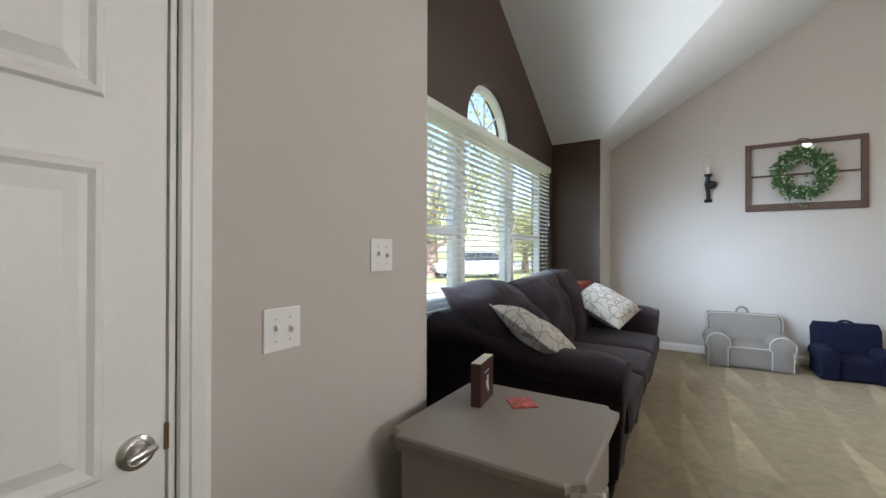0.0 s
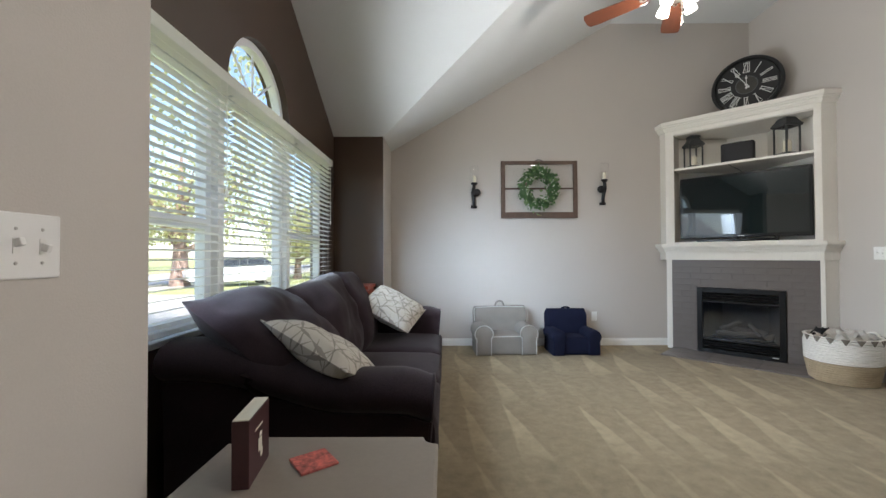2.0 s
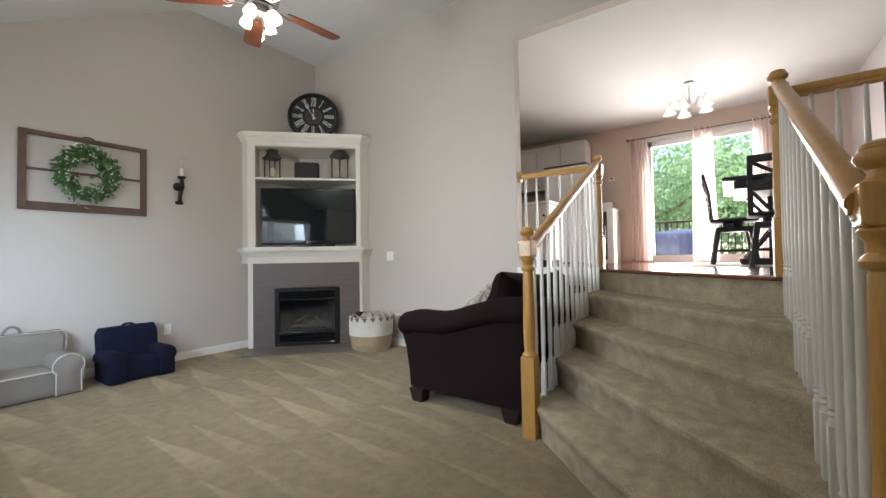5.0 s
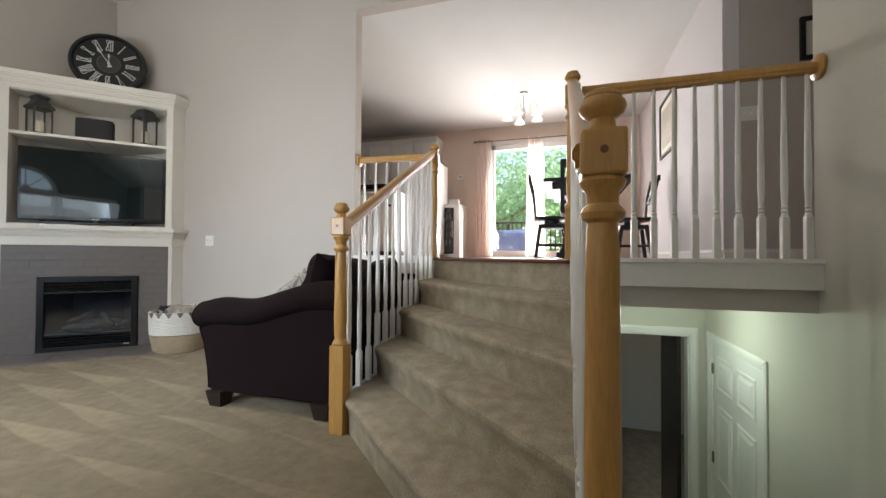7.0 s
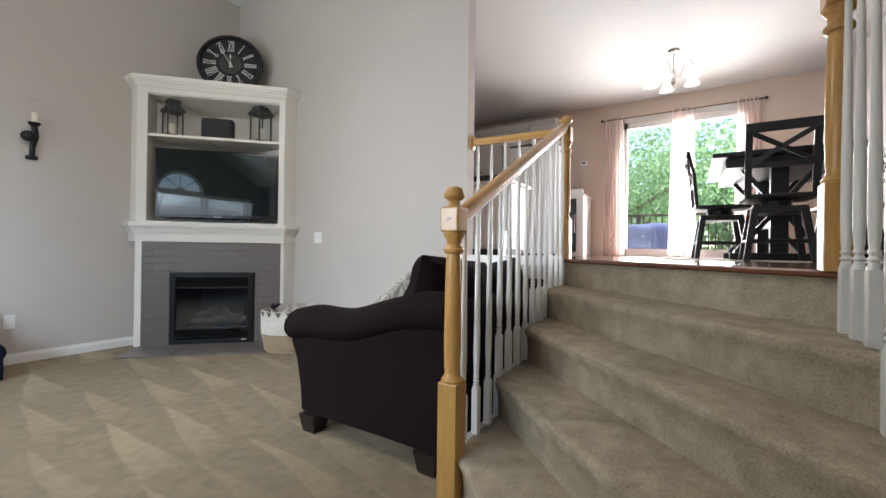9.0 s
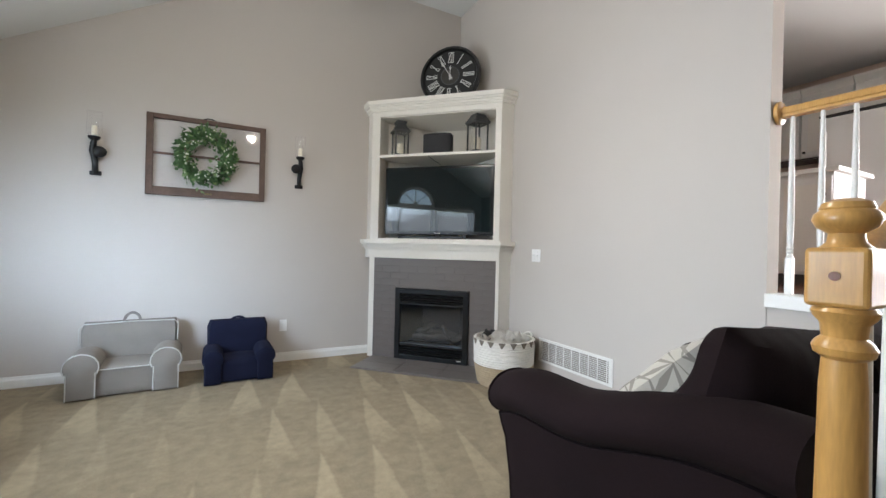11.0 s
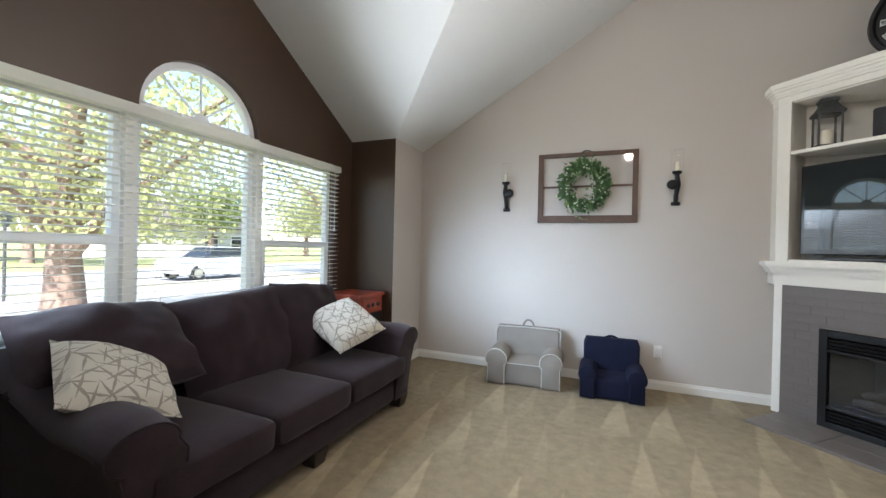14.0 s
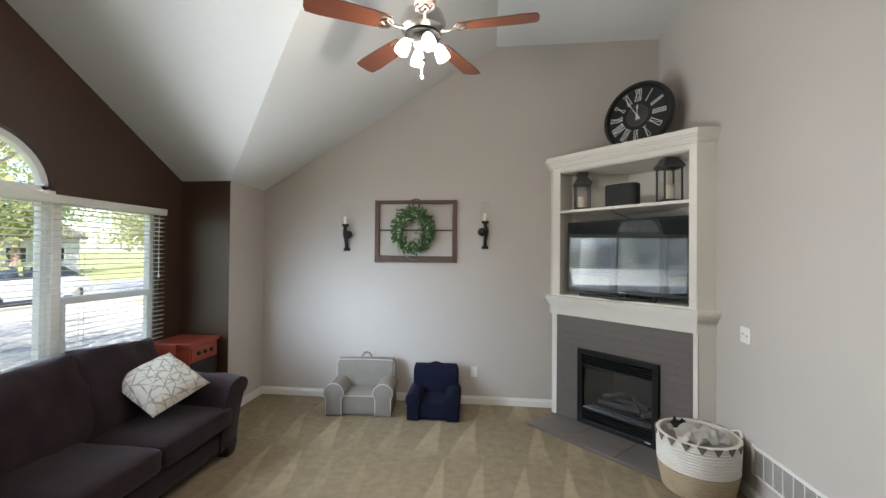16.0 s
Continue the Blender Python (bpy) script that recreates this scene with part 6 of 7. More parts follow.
def curtain(y0, y1, spread):
    """Sheer panel in soft folds hung from the rod."""
    c = thing("curtain", "blush pink sheer curtain panel hanging to the floor", "curtain", pose(KX - 0.08, 0, 0), group="curtains of the patio doors")
    bm = bmesh.new()
    n, k = 72, 14
    rows = []
    for j in range(k + 1):
        f = j / k
        z = 3.17 - (3.17 - KF - 0.02) * f
        row = []
        for i in range(n + 1):
            u = i / n
            cy = (y0 + y1) / 2 + (u - 0.5) * (y1 - y0) * (1 + spread * f)
            row.append(bm.verts.new((0.03 * math.sin(u * math.pi * 2 * 6 + 0.6 * math.sin(f * 3)) * (0.8 + 0.4 * f), cy, z)))
        rows.append(row)
    for a, b in zip(rows, rows[1:]):
        for i in range(n):
            bm.faces.new((a[i], a[i + 1], b[i + 1], b[i]))
    part("panel", bm, CURTAIN, c, smooth=True)
    gm = mesh_of("grommet", tube(bmesh.new(), [(0.003, 0.022 * math.cos(a), 0.022 * math.sin(a)) for a in np.linspace(0, 2 * math.pi, 13)[:-1]], 0.004, 5, True), BRASS)
    for i in range(3):
        piece("grommet", gm, c, Matrix.Translation((-0.03, y0 + (y1 - y0) * (i + 0.5) / 3, 3.14)))
    return c


curtain(1.93, 2.20, 0.25)
curtain(0.98, 1.25, 0.35)
curtain(0.20, 0.46, 0.2)


def kitchen_chair(m, stool_h=0.47):
    """Dining chair with an X back on splayed legs."""
    c = thing("dining_chair", "black wooden dining chair with crossed back", "chair", m, group="chairs round the dining table")
    part("seat", softbox(bmesh.new(), -0.22, 0.22, -0.22, 0.22, stool_h, stool_h + 0.045, 0.02, -0.01, 6, 0), BLACKWOOD, c, smooth=True)
    part("swivel", lathe(bmesh.new(), [(0.10, stool_h - 0.05), (0.10, stool_h)], n=20), BLACKMETAL, c)
    part("apron", B(-0.16, 0.16, -0.16, 0.16, stool_h - 0.10, stool_h - 0.05, 0.004), BLACKWOOD, c)
    for sx in (-1, 1):
        for sy in (-1, 1):
            bm = bmesh.new()
            loft(bm, [[(sx * (0.20 + 0.0) + a, sy * 0.20 + b, 0) for a, b in ((-0.02, -0.02), (0.02, -0.02), (0.02, 0.02), (-0.02, 0.02))], [(sx * 0.14 + a, sy * 0.14 + b, stool_h - 0.05) for a, b in ((-0.024, -0.024), (0.024, -0.024), (0.024, 0.024), (-0.024, 0.024))]])
            part("leg", bm, BLACKWOOD, c)
    for a, b in (((-0.185, -0.185), (0.185, -0.185)), ((0.185, -0.185), (0.185, 0.185)), ((0.185, 0.185), (-0.185, 0.185)), ((-0.185, 0.185), (-0.185, -0.185))):
        part("stretcher", tube(bmesh.new(), [(a[0], a[1], 0.16), (b[0], b[1], 0.16)], 0.014, 6), BLACKWOOD, c)
    z0, z1 = stool_h + 0.03, 1.02
    for s in (-1, 1):
        bm = bmesh.new()
        loft(bm, [[(x + a, s * 0.195 + b, z) for a, b in ((-0.014, -0.022), (0.014, -0.022), (0.014, 0.022), (-0.014, 0.022))] for x, z in ((-0.20, z0), (-0.225, 0.8), (-0.275, z1))])
        part("back_post", bm, BLACKWOOD, c)
    part("top_rail", B(-0.29, -0.262, -0.217, 0.217, 0.955, z1 + 0.005, 0.006), BLACKWOOD, c)
    part("lower_rail", B(-0.235, -0.212, -0.18, 0.18, 0.70, 0.735, 0.004), BLACKWOOD, c)
    for s in (-1, 1):
        bm = bmesh.new()
        loft(bm, [[(x + a, y, z + b) for a, b in ((-0.008, -0.02), (0.008, -0.02), (0.008, 0.02), (-0.008, 0.02))] for x, y, z in ((-0.226, s * 0.18, 0.735), (-0.272, -s * 0.18, 0.955))])
        part("back_cross", bm, BLACKWOOD, c)
    return c


TX, TY = 5.75, 0.36
dt = thing("dining_table", "black counter-height dining table on a trestle base", "table", pose(TX, TY, KF))
part("tabletop", B(-0.68, 0.68, -0.48, 0.48, 0.865, 0.905, 0.006), BLACKWOOD, dt)
part("apron", B(-0.58, 0.58, -0.38, 0.38, 0.79, 0.865), BLACKWOOD, dt)
for x in (-0.40, 0.40):
    part("trestle_foot", B(x - 0.05, x + 0.05, -0.34, 0.34, 0.0, 0.07, 0.01), BLACKWOOD, dt)
    part("trestle_post", B(x - 0.045, x + 0.045, -0.06, 0.06, 0.07, 0.79, 0.005), BLACKWOOD, dt)
    for s in (-1, 1):
        bm = bmesh.new()
        loft(bm, [[(x + a, s * 0.30, 0.06 + b) for a, b in ((-0.03, -0.03), (0.03, -0.03), (0.03, 0.03), (-0.03, 0.03))], [(x + a, -s * 0.26, 0.80 + b) for a, b in ((-0.03, -0.03), (0.03, -0.03), (0.03, 0.03), (-0.03, 0.03))]])
        part("trestle_brace", bm, BLACKWOOD, dt)
part("stretcher", B(-0.40, 0.40, -0.03, 0.03, 0.30, 0.38), BLACKWOOD, dt)
ch = kitchen_chair(pose(4.98, 0.43, KF, 0, 0, 0))
copy_thing(ch, pose(5.66, 0.76, KF, 0, 0, -86))
copy_thing(ch, pose(6.05, -0.22, KF, 0, 0, 92))
solo("dining_rug", B(-0.95, 0.95, -0.85, 0.85, 0, 0.008, 0.002), RUG, "pale woven rug under the dining table", "rug", at=pose(5.75, 0.40, KF))

ld = thing("chandelier", "nickel chandelier with five glass shades", "chandelier", pose(6.47, 1.19, 0))
part("canopy", lathe(bmesh.new(), [(0.02, KC - 0.04), (0.05, KC - 0.03), (0.065, KC - 0.002)], n=24), STEEL, ld, smooth=True)
part("stem", lathe(bmesh.new(), [(0.01, KC - 0.04), (0.009, 3.30), (0.016, 3.29), (0.009, 3.28), (0.012, 3.20), (0.028, 3.16), (0.022, 3.08), (0.028, 3.03), (0.008, 3.0)], n=14), STEEL, ld, smooth=True)
for k in range(5):
    a = 20 + 72 * k
    d = Vector((math.cos(radians(a)), math.sin(radians(a)), 0))
    u = Vector((0, 0, 1))
    part("arm", tube(bmesh.new(), [d * 0.02 + u * 3.10, d * 0.09 + u * 3.12, d * 0.14 + u * 3.22, d * 0.20 + u * 3.23, d * 0.235 + u * 3.17, d * 0.24 + u * 3.13], 0.007, 7), STEEL, ld, smooth=True)
    sh = part("shade", lathe(bmesh.new(), [(0.022, 0), (0.032, -0.02), (0.05, -0.05), (0.07, -0.09), (0.085, -0.115), (0.08, -0.113), (0.045, -0.05), (0.02, -0.01)], tuple(d * 0.24 + u * 3.14), 18), CHANDGLASS, ld, "faintly glowing ribbed glass shade", smooth=True)
    sh.visible_shadow = False

# beverage cooler cabinet beside the doors
bc = thing("beverage_cooler", "white cabinet with a dark glass-door drinks cooler", "cooler", pose(KX - 0.32, 2.62, KF))
part("cabinet", B(-0.28, 0.30, -0.20, 0.20, 0, 0.93, 0.004), WHITE, bc)
part("top", B(-0.30, 0.30, -0.22, 0.22, 0.93, 0.955, 0.004), WHITE, bc)
dr = part("door", B(-0.30, -0.281, -0.10, 0.17, 0.06, 0.89, 0.004), PLASTICBLACK, bc, "black glass door")
part("handle", B(-0.325, -0.30, -0.09, -0.075, 0.35, 0.65, 0.004), STEEL, dr)
for z in (0.2, 0.36, 0.52, 0.68):
    for y in (-0.04, 0.03, 0.10):
        part("bottle", lathe(bmesh.new(), [(0.022, 0), (0.022, 0.08), (0.01, 0.11)], (-0.306, y, z), 8), GREYMETAL, bc, smooth=True)
solo("paper_towel_box", B(-0.07, 0.07, -0.09, 0.09, 0, 0.13, 0.006), PLATE, "small white box on the drinks cooler", "box", at=pose(KX - 0.25, 2.60, KF + 0.955))
tg = thing("thermostat", "small white thermostat on the kitchen wall", "thermostat", face_w(KX, 2.55, 2.50))
part("case", B(-0.05, 0.05, -0.025, 0, -0.035, 0.035, 0.006), PLATE, tg)
part("display", B(-0.03, 0.03, -0.027, -0.024, -0.01, 0.02), GREYMETAL, tg)


def wall_cabinet(y0, y1, z0, z1):
    c = thing("wall_cabinet", "white shaker wall cabinet with crown moulding", "cabinet", pose(KX - 0.32, (y0 + y1) / 2, 0), group="kitchen wall cabinets")
    h = (y1 - y0) / 2
    part("box", B(-0.02, 0.32, -h, h, z0, z1), WHITE, c)
    part("crown", prism(bmesh.new(), [(-0.02, z1), (-0.07, z1 + 0.07), (-0.07, z1 + 0.09), (0.32, z1 + 0.09), (0.32, z1)], "y", -h, h), WHITE, c)
    d = part("door", B(-0.04, -0.021, -h + 0.006, h - 0.006, z0 + 0.01, z1 - 0.01, 0.003), WHITE, c)
    part("panel", B(-0.043, -0.039, -h + 0.07, h - 0.07, z0 + 0.07, z1 - 0.07), WHITEWARM, d)
    part("knob", lathe(bmesh.new(), [(0.014, 0), (0.016, 0.02)], n=10, m=pose(-0.04, h - 0.04, z0 + 0.06, 0, -90, 0)), BLACKMETAL, d)
    part("dark_underside", B(-0.02, 0.32, -h, h, z0 - 0.02, z0 - 0.001), COUNTER, c)
    return c


for i in range(4):
    wall_cabinet(2.92 + 0.48 * i, 3.39 + 0.48 * i, 2.38, 3.14)


def base_cabinet(y0, y1):
    c = thing("base_cabinet", "white base cabinet with black knobs", "cabinet", pose(KX - 0.6, (y0 + y1) / 2, KF), group="kitchen base cabinets")
    h = (y1 - y0) / 2
    part("box", B(0, 0.6, -h, h, 0.09, 0.87), WHITE, c)
    part("plinth", B(0.05, 0.6, -h, h, 0, 0.09), COUNTER, c)
    dr = part("drawer", B(-0.02, -0.001, -h + 0.006, h - 0.006, 0.70, 0.86, 0.003), WHITE, c)
    part("knob", lathe(bmesh.new(), [(0.014, 0), (0.016, 0.02)], n=10, m=pose(-0.02, 0, 0.78, 0, -90, 0)), BLACKMETAL, dr)
    d = part("door", B(-0.02, -0.001, -h + 0.006, h - 0.006, 0.10, 0.69, 0.003), WHITE, c)
    part("knob", lathe(bmesh.new(), [(0.014, 0), (0.016, 0.02)], n=10, m=pose(-0.02, h - 0.05, 0.64, 0, -90, 0)), BLACKMETAL, d)
    return c


for i in range(4):
    base_cabinet(2.92 + 0.48 * i, 3.39 + 0.48 * i)
solo("worktop", B(KX - 0.64, KX, 2.90, 4.86, KF + 0.87, KF + 0.905, 0.004), COUNTER, "dark laminate kitchen worktop", "worktop")
# island with a sink tap, facing the living room
isl = thing("kitchen_island", "white kitchen island with panelled doors and black knobs", "island", pose(5.75, 3.55, KF))
part("body", B(-0.30, 0.30, -0.72, 0.72, 0.08, 0.87), WHITE, isl)
part("plinth", B(-0.25, 0.25, -0.68, 0.68, 0, 0.08), COUNTER, isl)
for i in range(4):
    y = -0.54 + 0.36 * i
    d = part("door", B(-0.32, -0.301, y - 0.175, y + 0.175, 0.10, 0.84, 0.003), WHITE, isl)
    part("panel", B(-0.324, -0.319, y - 0.12, y + 0.12, 0.16, 0.78), WHITEWARM, d)
    part("knob", lathe(bmesh.new(), [(0.015, 0), (0.018, 0.022)], n=10, m=pose(-0.32, y + (0.13 if i % 2 else -0.13), 0.70, 0, -90, 0)), BLACKMETAL, d)
part("worktop", B(-0.34, 0.34, -0.76, 0.76, 0.87, 0.905, 0.004), WHITE, isl)
tap = thing("kitchen_tap", "chrome gooseneck tap on the island", "tap", pose(5.75, 3.75, KF + 0.905))
part("spout", tube(bmesh.new(), [(0, 0, 0), (0, 0, 0.24), (0.02, 0, 0.30), (0.08, -0.03, 0.33), (0.13, -0.06, 0.29), (0.14, -0.07, 0.22)], 0.012, 8), STEEL, tap, smooth=True)
part("lever", tube(bmesh.new(), [(0, 0.09, 0), (0, 0.09, 0.08), (0, 0.14, 0.13)], 0.01, 8), STEEL, tap, smooth=True)
fg = thing("refrigerator", "white refrigerator with dark top edge", "refrigerator", pose(6.9, 3.05, KF))
part("body", B(-0.02, 0.68, -0.36, 0.36, 0.03, 1.66, 0.01), PLATE, fg)
part("door", B(-0.07, -0.022, -0.355, 0.355, 0.06, 1.65, 0.012), PLATE, fg)
part("handle", B(-0.11, -0.07, 0.29, 0.31, 0.7, 1.5, 0.005), PLATE, fg)
part("top_edge", B(-0.07, 0.68, -0.362, 0.362, 1.66, 1.68), COUNTER, fg)

# pictures
def picture(m, w, h, label):
    p = thing("framed_picture", label, "picture", m)
    f = 0.035
    for a in ((-w, -w + f, -h, h), (w - f, w, -h, h), (-w + f, w - f, h - f, h), (-w + f, w - f, -h, -h + f)):
        part("frame_bar", B(a[0], a[1], -0.03, -0.002, a[2], a[3], 0.004), BLACKWOOD, p)
    part("mat_board", B(-w + f, w - f, -0.014, -0.004, -h + f, h - f), PAPER, p)
    part("print", B(-w + f + 0.08, w - f - 0.08, -0.016, -0.0142, -h + f + 0.08, h - f - 0.08), ARTPAPER, p)
    return p


picture(Matrix(((-1, 0, 0, 6.0), (0, -1, 0, -0.64), (0, 0, 1, 2.62), (0, 0, 0, 1))), 0.38, 0.36, "black framed art print on the kitchen wall")
picture(face_w(4.2, -1.33, 2.68), 0.17, 0.17, "small black framed picture in the hall")

# ---- lower hall ----
casing("trim_door_lower", LY1 - LY0, 2.04, Matrix(((0, 1, 0, 4.52), (-1, 0, 0, LY1), (0, 0, 1, LOWF), (0, 0, 0, 1))))
m = Matrix(((-1, 0, 0, LX1), (0, -1, 0, YRW), (0, 0, 1, LOWF), (0, 0, 0, 1)))
casing("trim_door_lower_side", LX1 - LX0, 2.03, m)
d = panel_door("door_2", LX1 - LX0 - 0.03, 2.01, m @ Matrix.Translation((0.015, 0.012, 0)), "closed white six-panel door in the lower hall", 0)
for z in (0.25, 1.05, 1.8):
    part("hinge", B(-0.012, 0.012, -0.012, 0.002, z - 0.045, z + 0.045, 0.002), BRASS, d, "dark brass hinge")
part("door_knob", lathe(bmesh.new(), [(0.03, 0), (0.012, 0.015), (0.012, 0.035), (0.028, 0.05), (0.028, 0.065), (0.015, 0.075)], n=18, m=pose(LX1 - LX0 - 0.1, 0, 0.95, 90, 0, 0)), STEEL, d, smooth=True)
dm = thing("ceiling_light", "lit flush dome ceiling light in the lower hall", "ceiling light", pose(3.62, -0.05, LOWC))
part("dome", lathe(bmesh.new(), [(0.03, -0.085), (0.08, -0.07), (0.12, -0.035), (0.13, -0.012)], n=24), DOMEGLASS, dm, smooth=True).visible_shadow = False
part("base_ring", lathe(bmesh.new(), [(0.135, -0.014), (0.14, -0.001)], n=24), STEEL, dm)
od = panel_door("door_3", 0.74, 2.0, Matrix.Translation((5.6, 0.735, LOWF)), "white panel door inside the lower room", 0)
structure("door_4", B(4.64, 5.3, -0.435, -0.40, LOWF + 0.01, LOWF + 2.03, 0.003), DARKWOOD, "dark wooden door standing open in the lower room")

# ---- outdoors ----
GZ = -0.35
bm = bmesh.new()
box(bm, -400, -1.4, -400, 400, GZ - 0.3, GZ)
box(bm, -1.4, 8.2, 6.1, 400, GZ - 0.3, GZ), box(bm, -1.4, 8.2, -400, -3.2, GZ - 0.3, GZ)
box(bm, 8.2, 400, -400, 400, GZ - 0.3, GZ)
structure("ground", bm, GRASS, "lawn reaching into the distance")
structure("road", B(-22.5, -14.0, -120, 120, GZ - 0.1, GZ + 0.004), ASPHALT, "sunlit grey street")
structure("pavement", B(-13.6, -12.3, -120, 120, GZ - 0.1, GZ + 0.02), CONCRETE, "pale concrete pavement")
structure("driveway", B(-13.62, -5.2, 2.6, 16.0, GZ - 0.1, GZ + 0.015), CONCRETE, "pale concrete driveway")
for i, x in enumerate((-14.0, -22.65)):
    structure("kerb_%d" % (i + 1), B(x, x + 0.15, -120, 120, GZ - 0.1, GZ + 0.09, 0.02), CONCRETE, "concrete kerb")


def tree(at, height, spread, count, seed, material, label, leaf=0.16, base=0.45):
    """Tapered trunk with forking limbs and a crown of single leaves in loose clumps."""
    rnd = random.Random(seed)
    t = thing("tree", label, "tree", Matrix.Translation(at))
    bm = bmesh.new()
    r0 = height * (0.046 if base > 0.3 and count > 6000 else 0.032)
    tube(bm, [(0, 0, -0.1), (0.02, 0.01, height * 0.12), (0.04, -0.02, height * base * 0.6), (0.0, 0.03, height * base), (0.05, 0.0, height * 0.8)], [r0 * 1.35, r0, r0 * 0.85, r0 * 0.7, r0 * 0.15], 12)
    part("trunk", bm, BARK, t, smooth=True)
    ends = []
    for k in range(9):
        a = k * 2.4 + rnd.uniform(-0.3, 0.3)
        z0 = height * (base * 0.55 + 0.30 * k / 9)
        d = Vector((math.cos(a), math.sin(a), rnd.uniform(0.35, 0.9))).normalized()
        L = spread * rnd.uniform(0.65, 1.0)
        pts = [Vector((0, 0, z0)), Vector((0, 0, z0)) + d * L * 0.35, Vector((0, 0, z0)) + d * L * 0.7 + Vector((0, 0, 0.08 * L)), Vector((0, 0, z0)) + d * L + Vector((0, 0, 0.22 * L))]
        part("limb", tube(bmesh.new(), pts, [r0 * 0.42, r0 * 0.3, r0 * 0.18, r0 * 0.06], 8), BARK, t, smooth=True)
        ends += pts[1:]
    for k in range(22):
        e = rnd.choice(ends)
        ends.append(e + Vector((rnd.gauss(0, 1), rnd.gauss(0, 1), rnd.gauss(0.4, 0.8))) * spread * 0.32)
    rs = np.random.RandomState(seed)
    c = np.array([ends[i] for i in rs.randint(0, len(ends), count)]) + rs.normal(0, spread * 0.17, (count, 3))
    low = height * base * 0.72
    c[:, 2] = low + np.abs(c[:, 2] - low)
    d = rs.normal(0, 1, (count, 3))
    d /= np.linalg.norm(d, axis=1)[:, None]
    s = np.cross(d, rs.normal(0, 1, (count, 3)))
    s /= np.linalg.norm(s, axis=1)[:, None]
    L = leaf * rs.uniform(0.6, 1.3, (count, 1))
    v = np.stack([c, c + d * L * 0.5 + s * L * 0.32, c + d * L, c + d * L * 0.5 - s * L * 0.32], 1).reshape(-1, 3)
    me = bpy.data.meshes.new("crown")
    me.from_pydata(v.tolist(), [], [(4 * i, 4 * i + 1, 4 * i + 2, 4 * i + 3) for i in range(count)])
    me.materials.append(material)
    cr = new("crown", me)
    cr.parent = t
    return t


tree((-7.2, 5.40, GZ), 6.2, 4.0, 17000, 4, FOLIAGE, "broadleaf front-yard tree with yellow-green leaves", 0.105, 0.36)
tree((-12.9, 20.5, GZ), 8.0, 4.4, 7000, 41, FOLIAGE, "leafy street tree beside the pavement", 0.2, 0.36)
tree((-9.5, 27.0, GZ), 6.5, 3.6, 5000, 9, FOLIAGE, "broadleaf tree along the pavement", 0.2, 0.3)
tree((-16.5, 52.0, GZ), 9.0, 5.5, 5000, 10, FOLIAGE, "leafy tree far along the street", 0.4, 0.25)
tree((-33.0, 15.0, GZ), 8.5, 4.2, 4500, 12, FOLIAGE, "leafy tree across the street", 0.32)
tree((-36.0, 0.0, GZ), 9.0, 4.5, 4500, 15, FOLIAGE2, "leafy tree across the street", 0.32)
tree((-36.0, 30.0, GZ), 9.5, 4.5, 4500, 18, FOLIAGE2, "leafy tree across the street", 0.34)
tree((-38.0, 46.0, GZ), 9.5, 4.8, 4000, 21, FOLIAGE, "leafy tree farther down the street", 0.4)
tree((16.5, 3.4, GZ), 7.0, 3.4, 13000, 24, FOLIAGE3, "leafy garden tree behind the house", 0.15, 0.25)
tree((21.5, 6.5, GZ), 8.0, 5.0, 13000, 30, FOLIAGE3, "dense leafy garden tree", 0.18, 0.25)
tree((27.0, -1.0, GZ), 8.5, 5.0, 6000, 33, FOLIAGE3, "tall tree beyond the garden", 0.4, 0.25)


def house(m, w, d, h, label):
    """Suburban house: walls, gabled roof, windows, garage door."""
    o = thing("house", label, "house", m)
    part("wall", B(0, d, -w / 2, w / 2, 0, h), SIDING, o)
    part("roof", prism(bmesh.new(), [(-0.5, h - 0.1), (d / 2, h + d * 0.28), (d + 0.5, h - 0.1), (d + 0.5, h + 0.1), (d / 2, h + d * 0.28 + 0.2), (-0.5, h + 0.1)], "y", -w / 2 - 0.4, w / 2 + 0.4), SHINGLE, o)
    part("gable", prism(bmesh.new(), [(0.02, h), (d - 0.02, h), (d / 2, h + d * 0.28 - 0.1)], "y", -w / 2, w / 2), SIDING, o)
    part("garage_door", B(d, d + 0.05, -w / 2 + 0.8, -w / 2 + 5.4, 0, 2.2), WHITE, o)
    for y in (0.8, 4.0):
        wd = part("window", B(d, d + 0.05, y, y + 1.5, 1.0, 2.3), CARGLASS, o)
        bm = bmesh.new()
        for a in ((y - 0.1, y, 0.9, 2.4), (y + 1.5, y + 1.6, 0.9, 2.4), (y, y + 1.5, 2.3, 2.4), (y, y + 1.5, 0.9, 1.0)):
            box(bm, d, d + 0.08, a[0], a[1], a[2], a[3])
        part("frame", bm, WHITE, wd)
    return o


h1 = house(pose(-46, 8, GZ), 14, 9, 3.2, "pale sided house with grey shingle roof across the street")
copy_thing(h1, pose(-47, 30, GZ))
copy_thing(h1, pose(-45, -14, GZ))


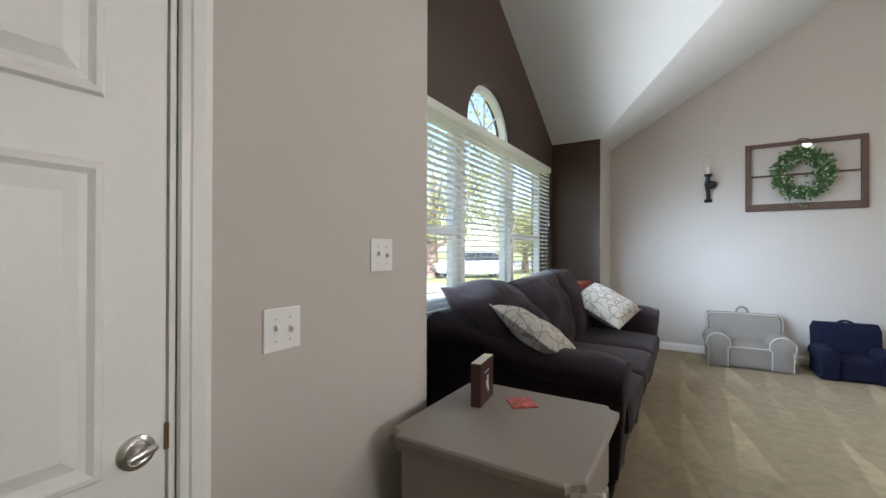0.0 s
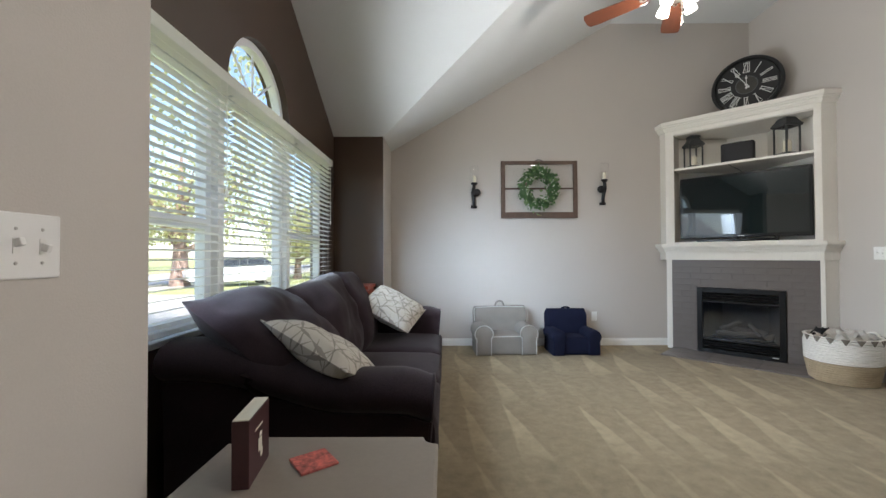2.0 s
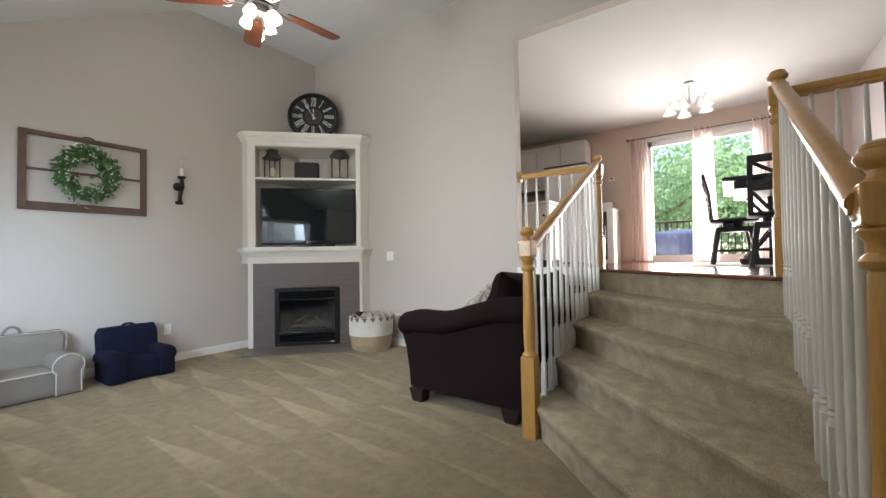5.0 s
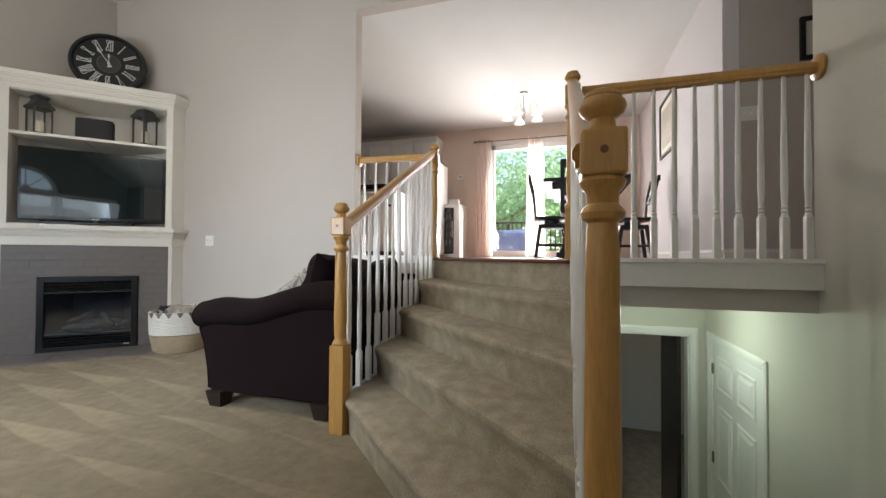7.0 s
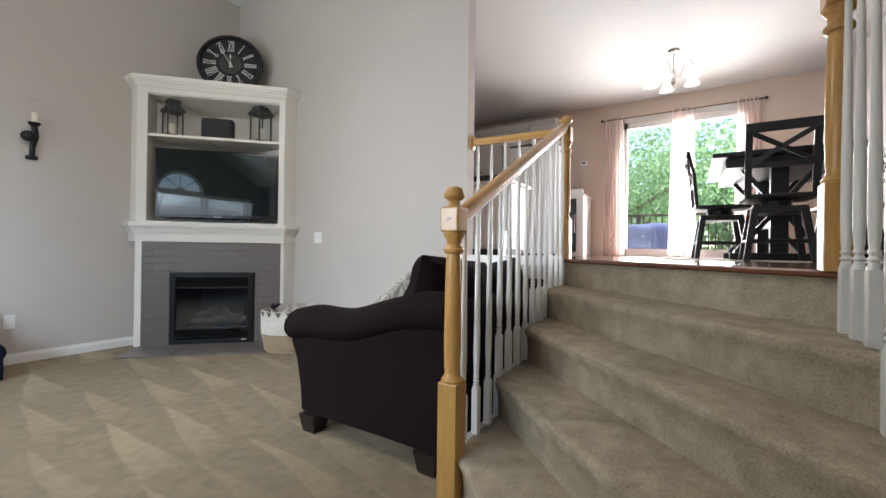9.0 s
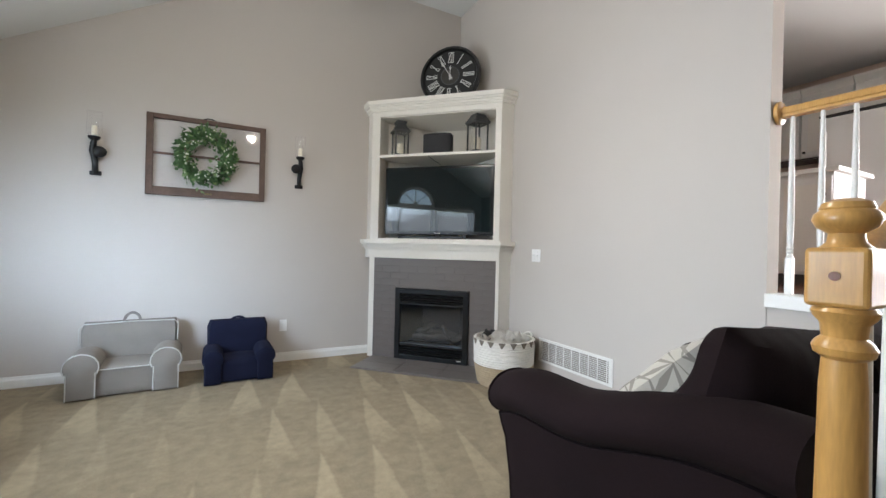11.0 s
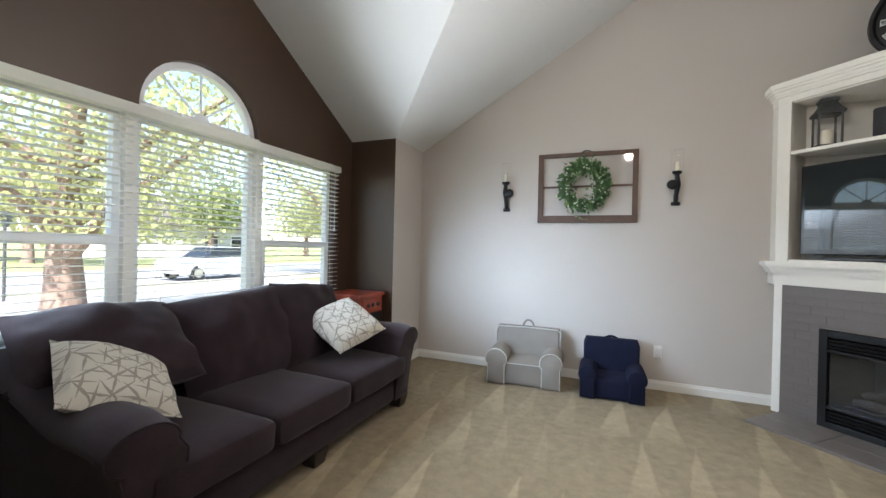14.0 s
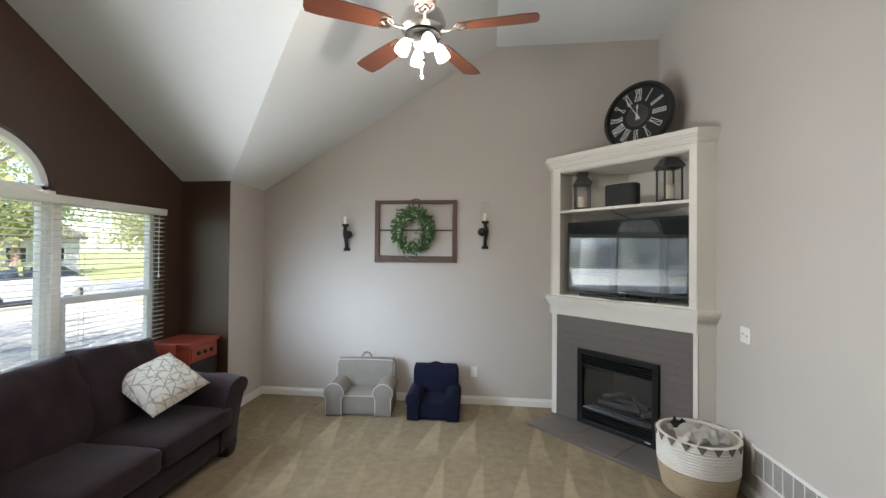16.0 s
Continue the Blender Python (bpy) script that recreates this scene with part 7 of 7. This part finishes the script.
def car(m):
    c = thing("car", "silver parked car at the kerb", "car", m)
    bm = bmesh.new()
    rings = []
    for x, zl, zt, hw in ((-2.2, 0.45, 0.62, 0.72), (-2.1, 0.3, 0.82, 0.82), (-1.4, 0.25, 0.92, 0.88), (-0.8, 0.25, 0.95, 0.9), (1.2, 0.25, 0.98, 0.9), (1.9, 0.27, 0.95, 0.86), (2.2, 0.4, 0.75, 0.76)):
        rings.append([(x, -hw, zl), (x, hw, zl), (x, hw + 0.02, (zl + zt) / 2), (x, hw - 0.06, zt), (x, -hw + 0.06, zt), (x, -hw - 0.02, (zl + zt) / 2)])
    part("body", loft(bm, rings), CARPAINT, c, smooth=True)
    bm = bmesh.new()
    loft(bm, [[(x, -hw, z), (x, hw, z), (x2, hw2, z2), (x2, -hw2, z2)] for x, hw, z, x2, hw2, z2 in ((-1.0, 0.8, 0.93, -0.45, 0.62, 1.4), (1.8, 0.78, 0.95, 1.1, 0.62, 1.4))])
    part("cabin", bm, CARGLASS, c)
    part("roof", B(-0.5, 1.15, -0.63, 0.63, 1.395, 1.43, 0.02), CARPAINT, c)
    for x in (-1.4, 1.35):
        for s in (-1, 1):
            w = part("wheel", lathe(bmesh.new(), [(0.2, -0.1), (0.32, -0.09), (0.33, 0.0), (0.32, 0.09), (0.2, 0.1)], n=20, m=pose(x, s * 0.8, 0.33, 90, 0, 0)), RUBBER, c, smooth=True)
            part("rim", lathe(bmesh.new(), [(0.2, -0.102), (0.19, 0.102)], n=20, m=pose(x, s * 0.8, 0.33, 90, 0, 0)), STEEL, w)
    for s in (-1, 1):
        part("headlight", B(-2.19, -2.08, s * 0.6 - 0.14, s * 0.6 + 0.14, 0.62, 0.74, 0.02), PLATE, c)
    return c


car(pose(-15.3, 14.5, GZ + 0.01, 0, 0, 90))
car(pose(-10.4, 21.0, GZ + 0.01, 0, 0, 40))
post = thing("mailbox_post", "thin grey sign post by the street", "post", pose(-12.6, 6.6, GZ))
part("post", lathe(bmesh.new(), [(0.035, 0), (0.035, 2.2)], n=10), GREYMETAL, post)
part("plate", B(-0.02, 0.02, -0.2, 0.2, 1.9, 2.3), GREYMETAL, post)
# deck behind the patio doors
dk = thing("deck", "wooden deck with dark railing behind the patio doors", "deck", pose(8.2, 0, KF - 0.12))
dm_ = mesh_of("plank", B(-0.07, 0.07, -2.0, 4.0, 0, 0.03, 0.003, 1), CONCRETE)
for i in range(18):
    piece("plank", dm_, dk, Matrix.Translation((0.1 + 0.15 * i, 0, 0.0)))
for y in (-2, 0.0, 2.0, 4.0):
    part("post", B(2.62, 2.70, y - 0.04, y + 0.04, -1.3, 1.0), BLACKWOOD, dk)
part("top_rail", B(2.60, 2.72, -2.0, 4.0, 0.98, 1.02), BLACKWOOD, dk)
part("bottom_rail", B(2.64, 2.68, -2.0, 4.0, 0.10, 0.14), BLACKWOOD, dk)
pm = mesh_of("picket", B(-0.012, 0.012, -0.012, 0.012, 0.14, 0.98), BLACKWOOD)
for i in range(50):
    piece("picket", pm, dk, Matrix.Translation((2.66, -1.94 + 0.12 * i, 0)))
gc = solo("covered_grill", softbox(bmesh.new(), -0.3, 0.3, -0.5, 0.5, 0, 0.72, 0.10, 0.05, 10, 0.03), NAVYCOVER, "barbecue grill under a blue cover on the deck", "grill", True, pose(10.45, 1.72, KF - 0.09))
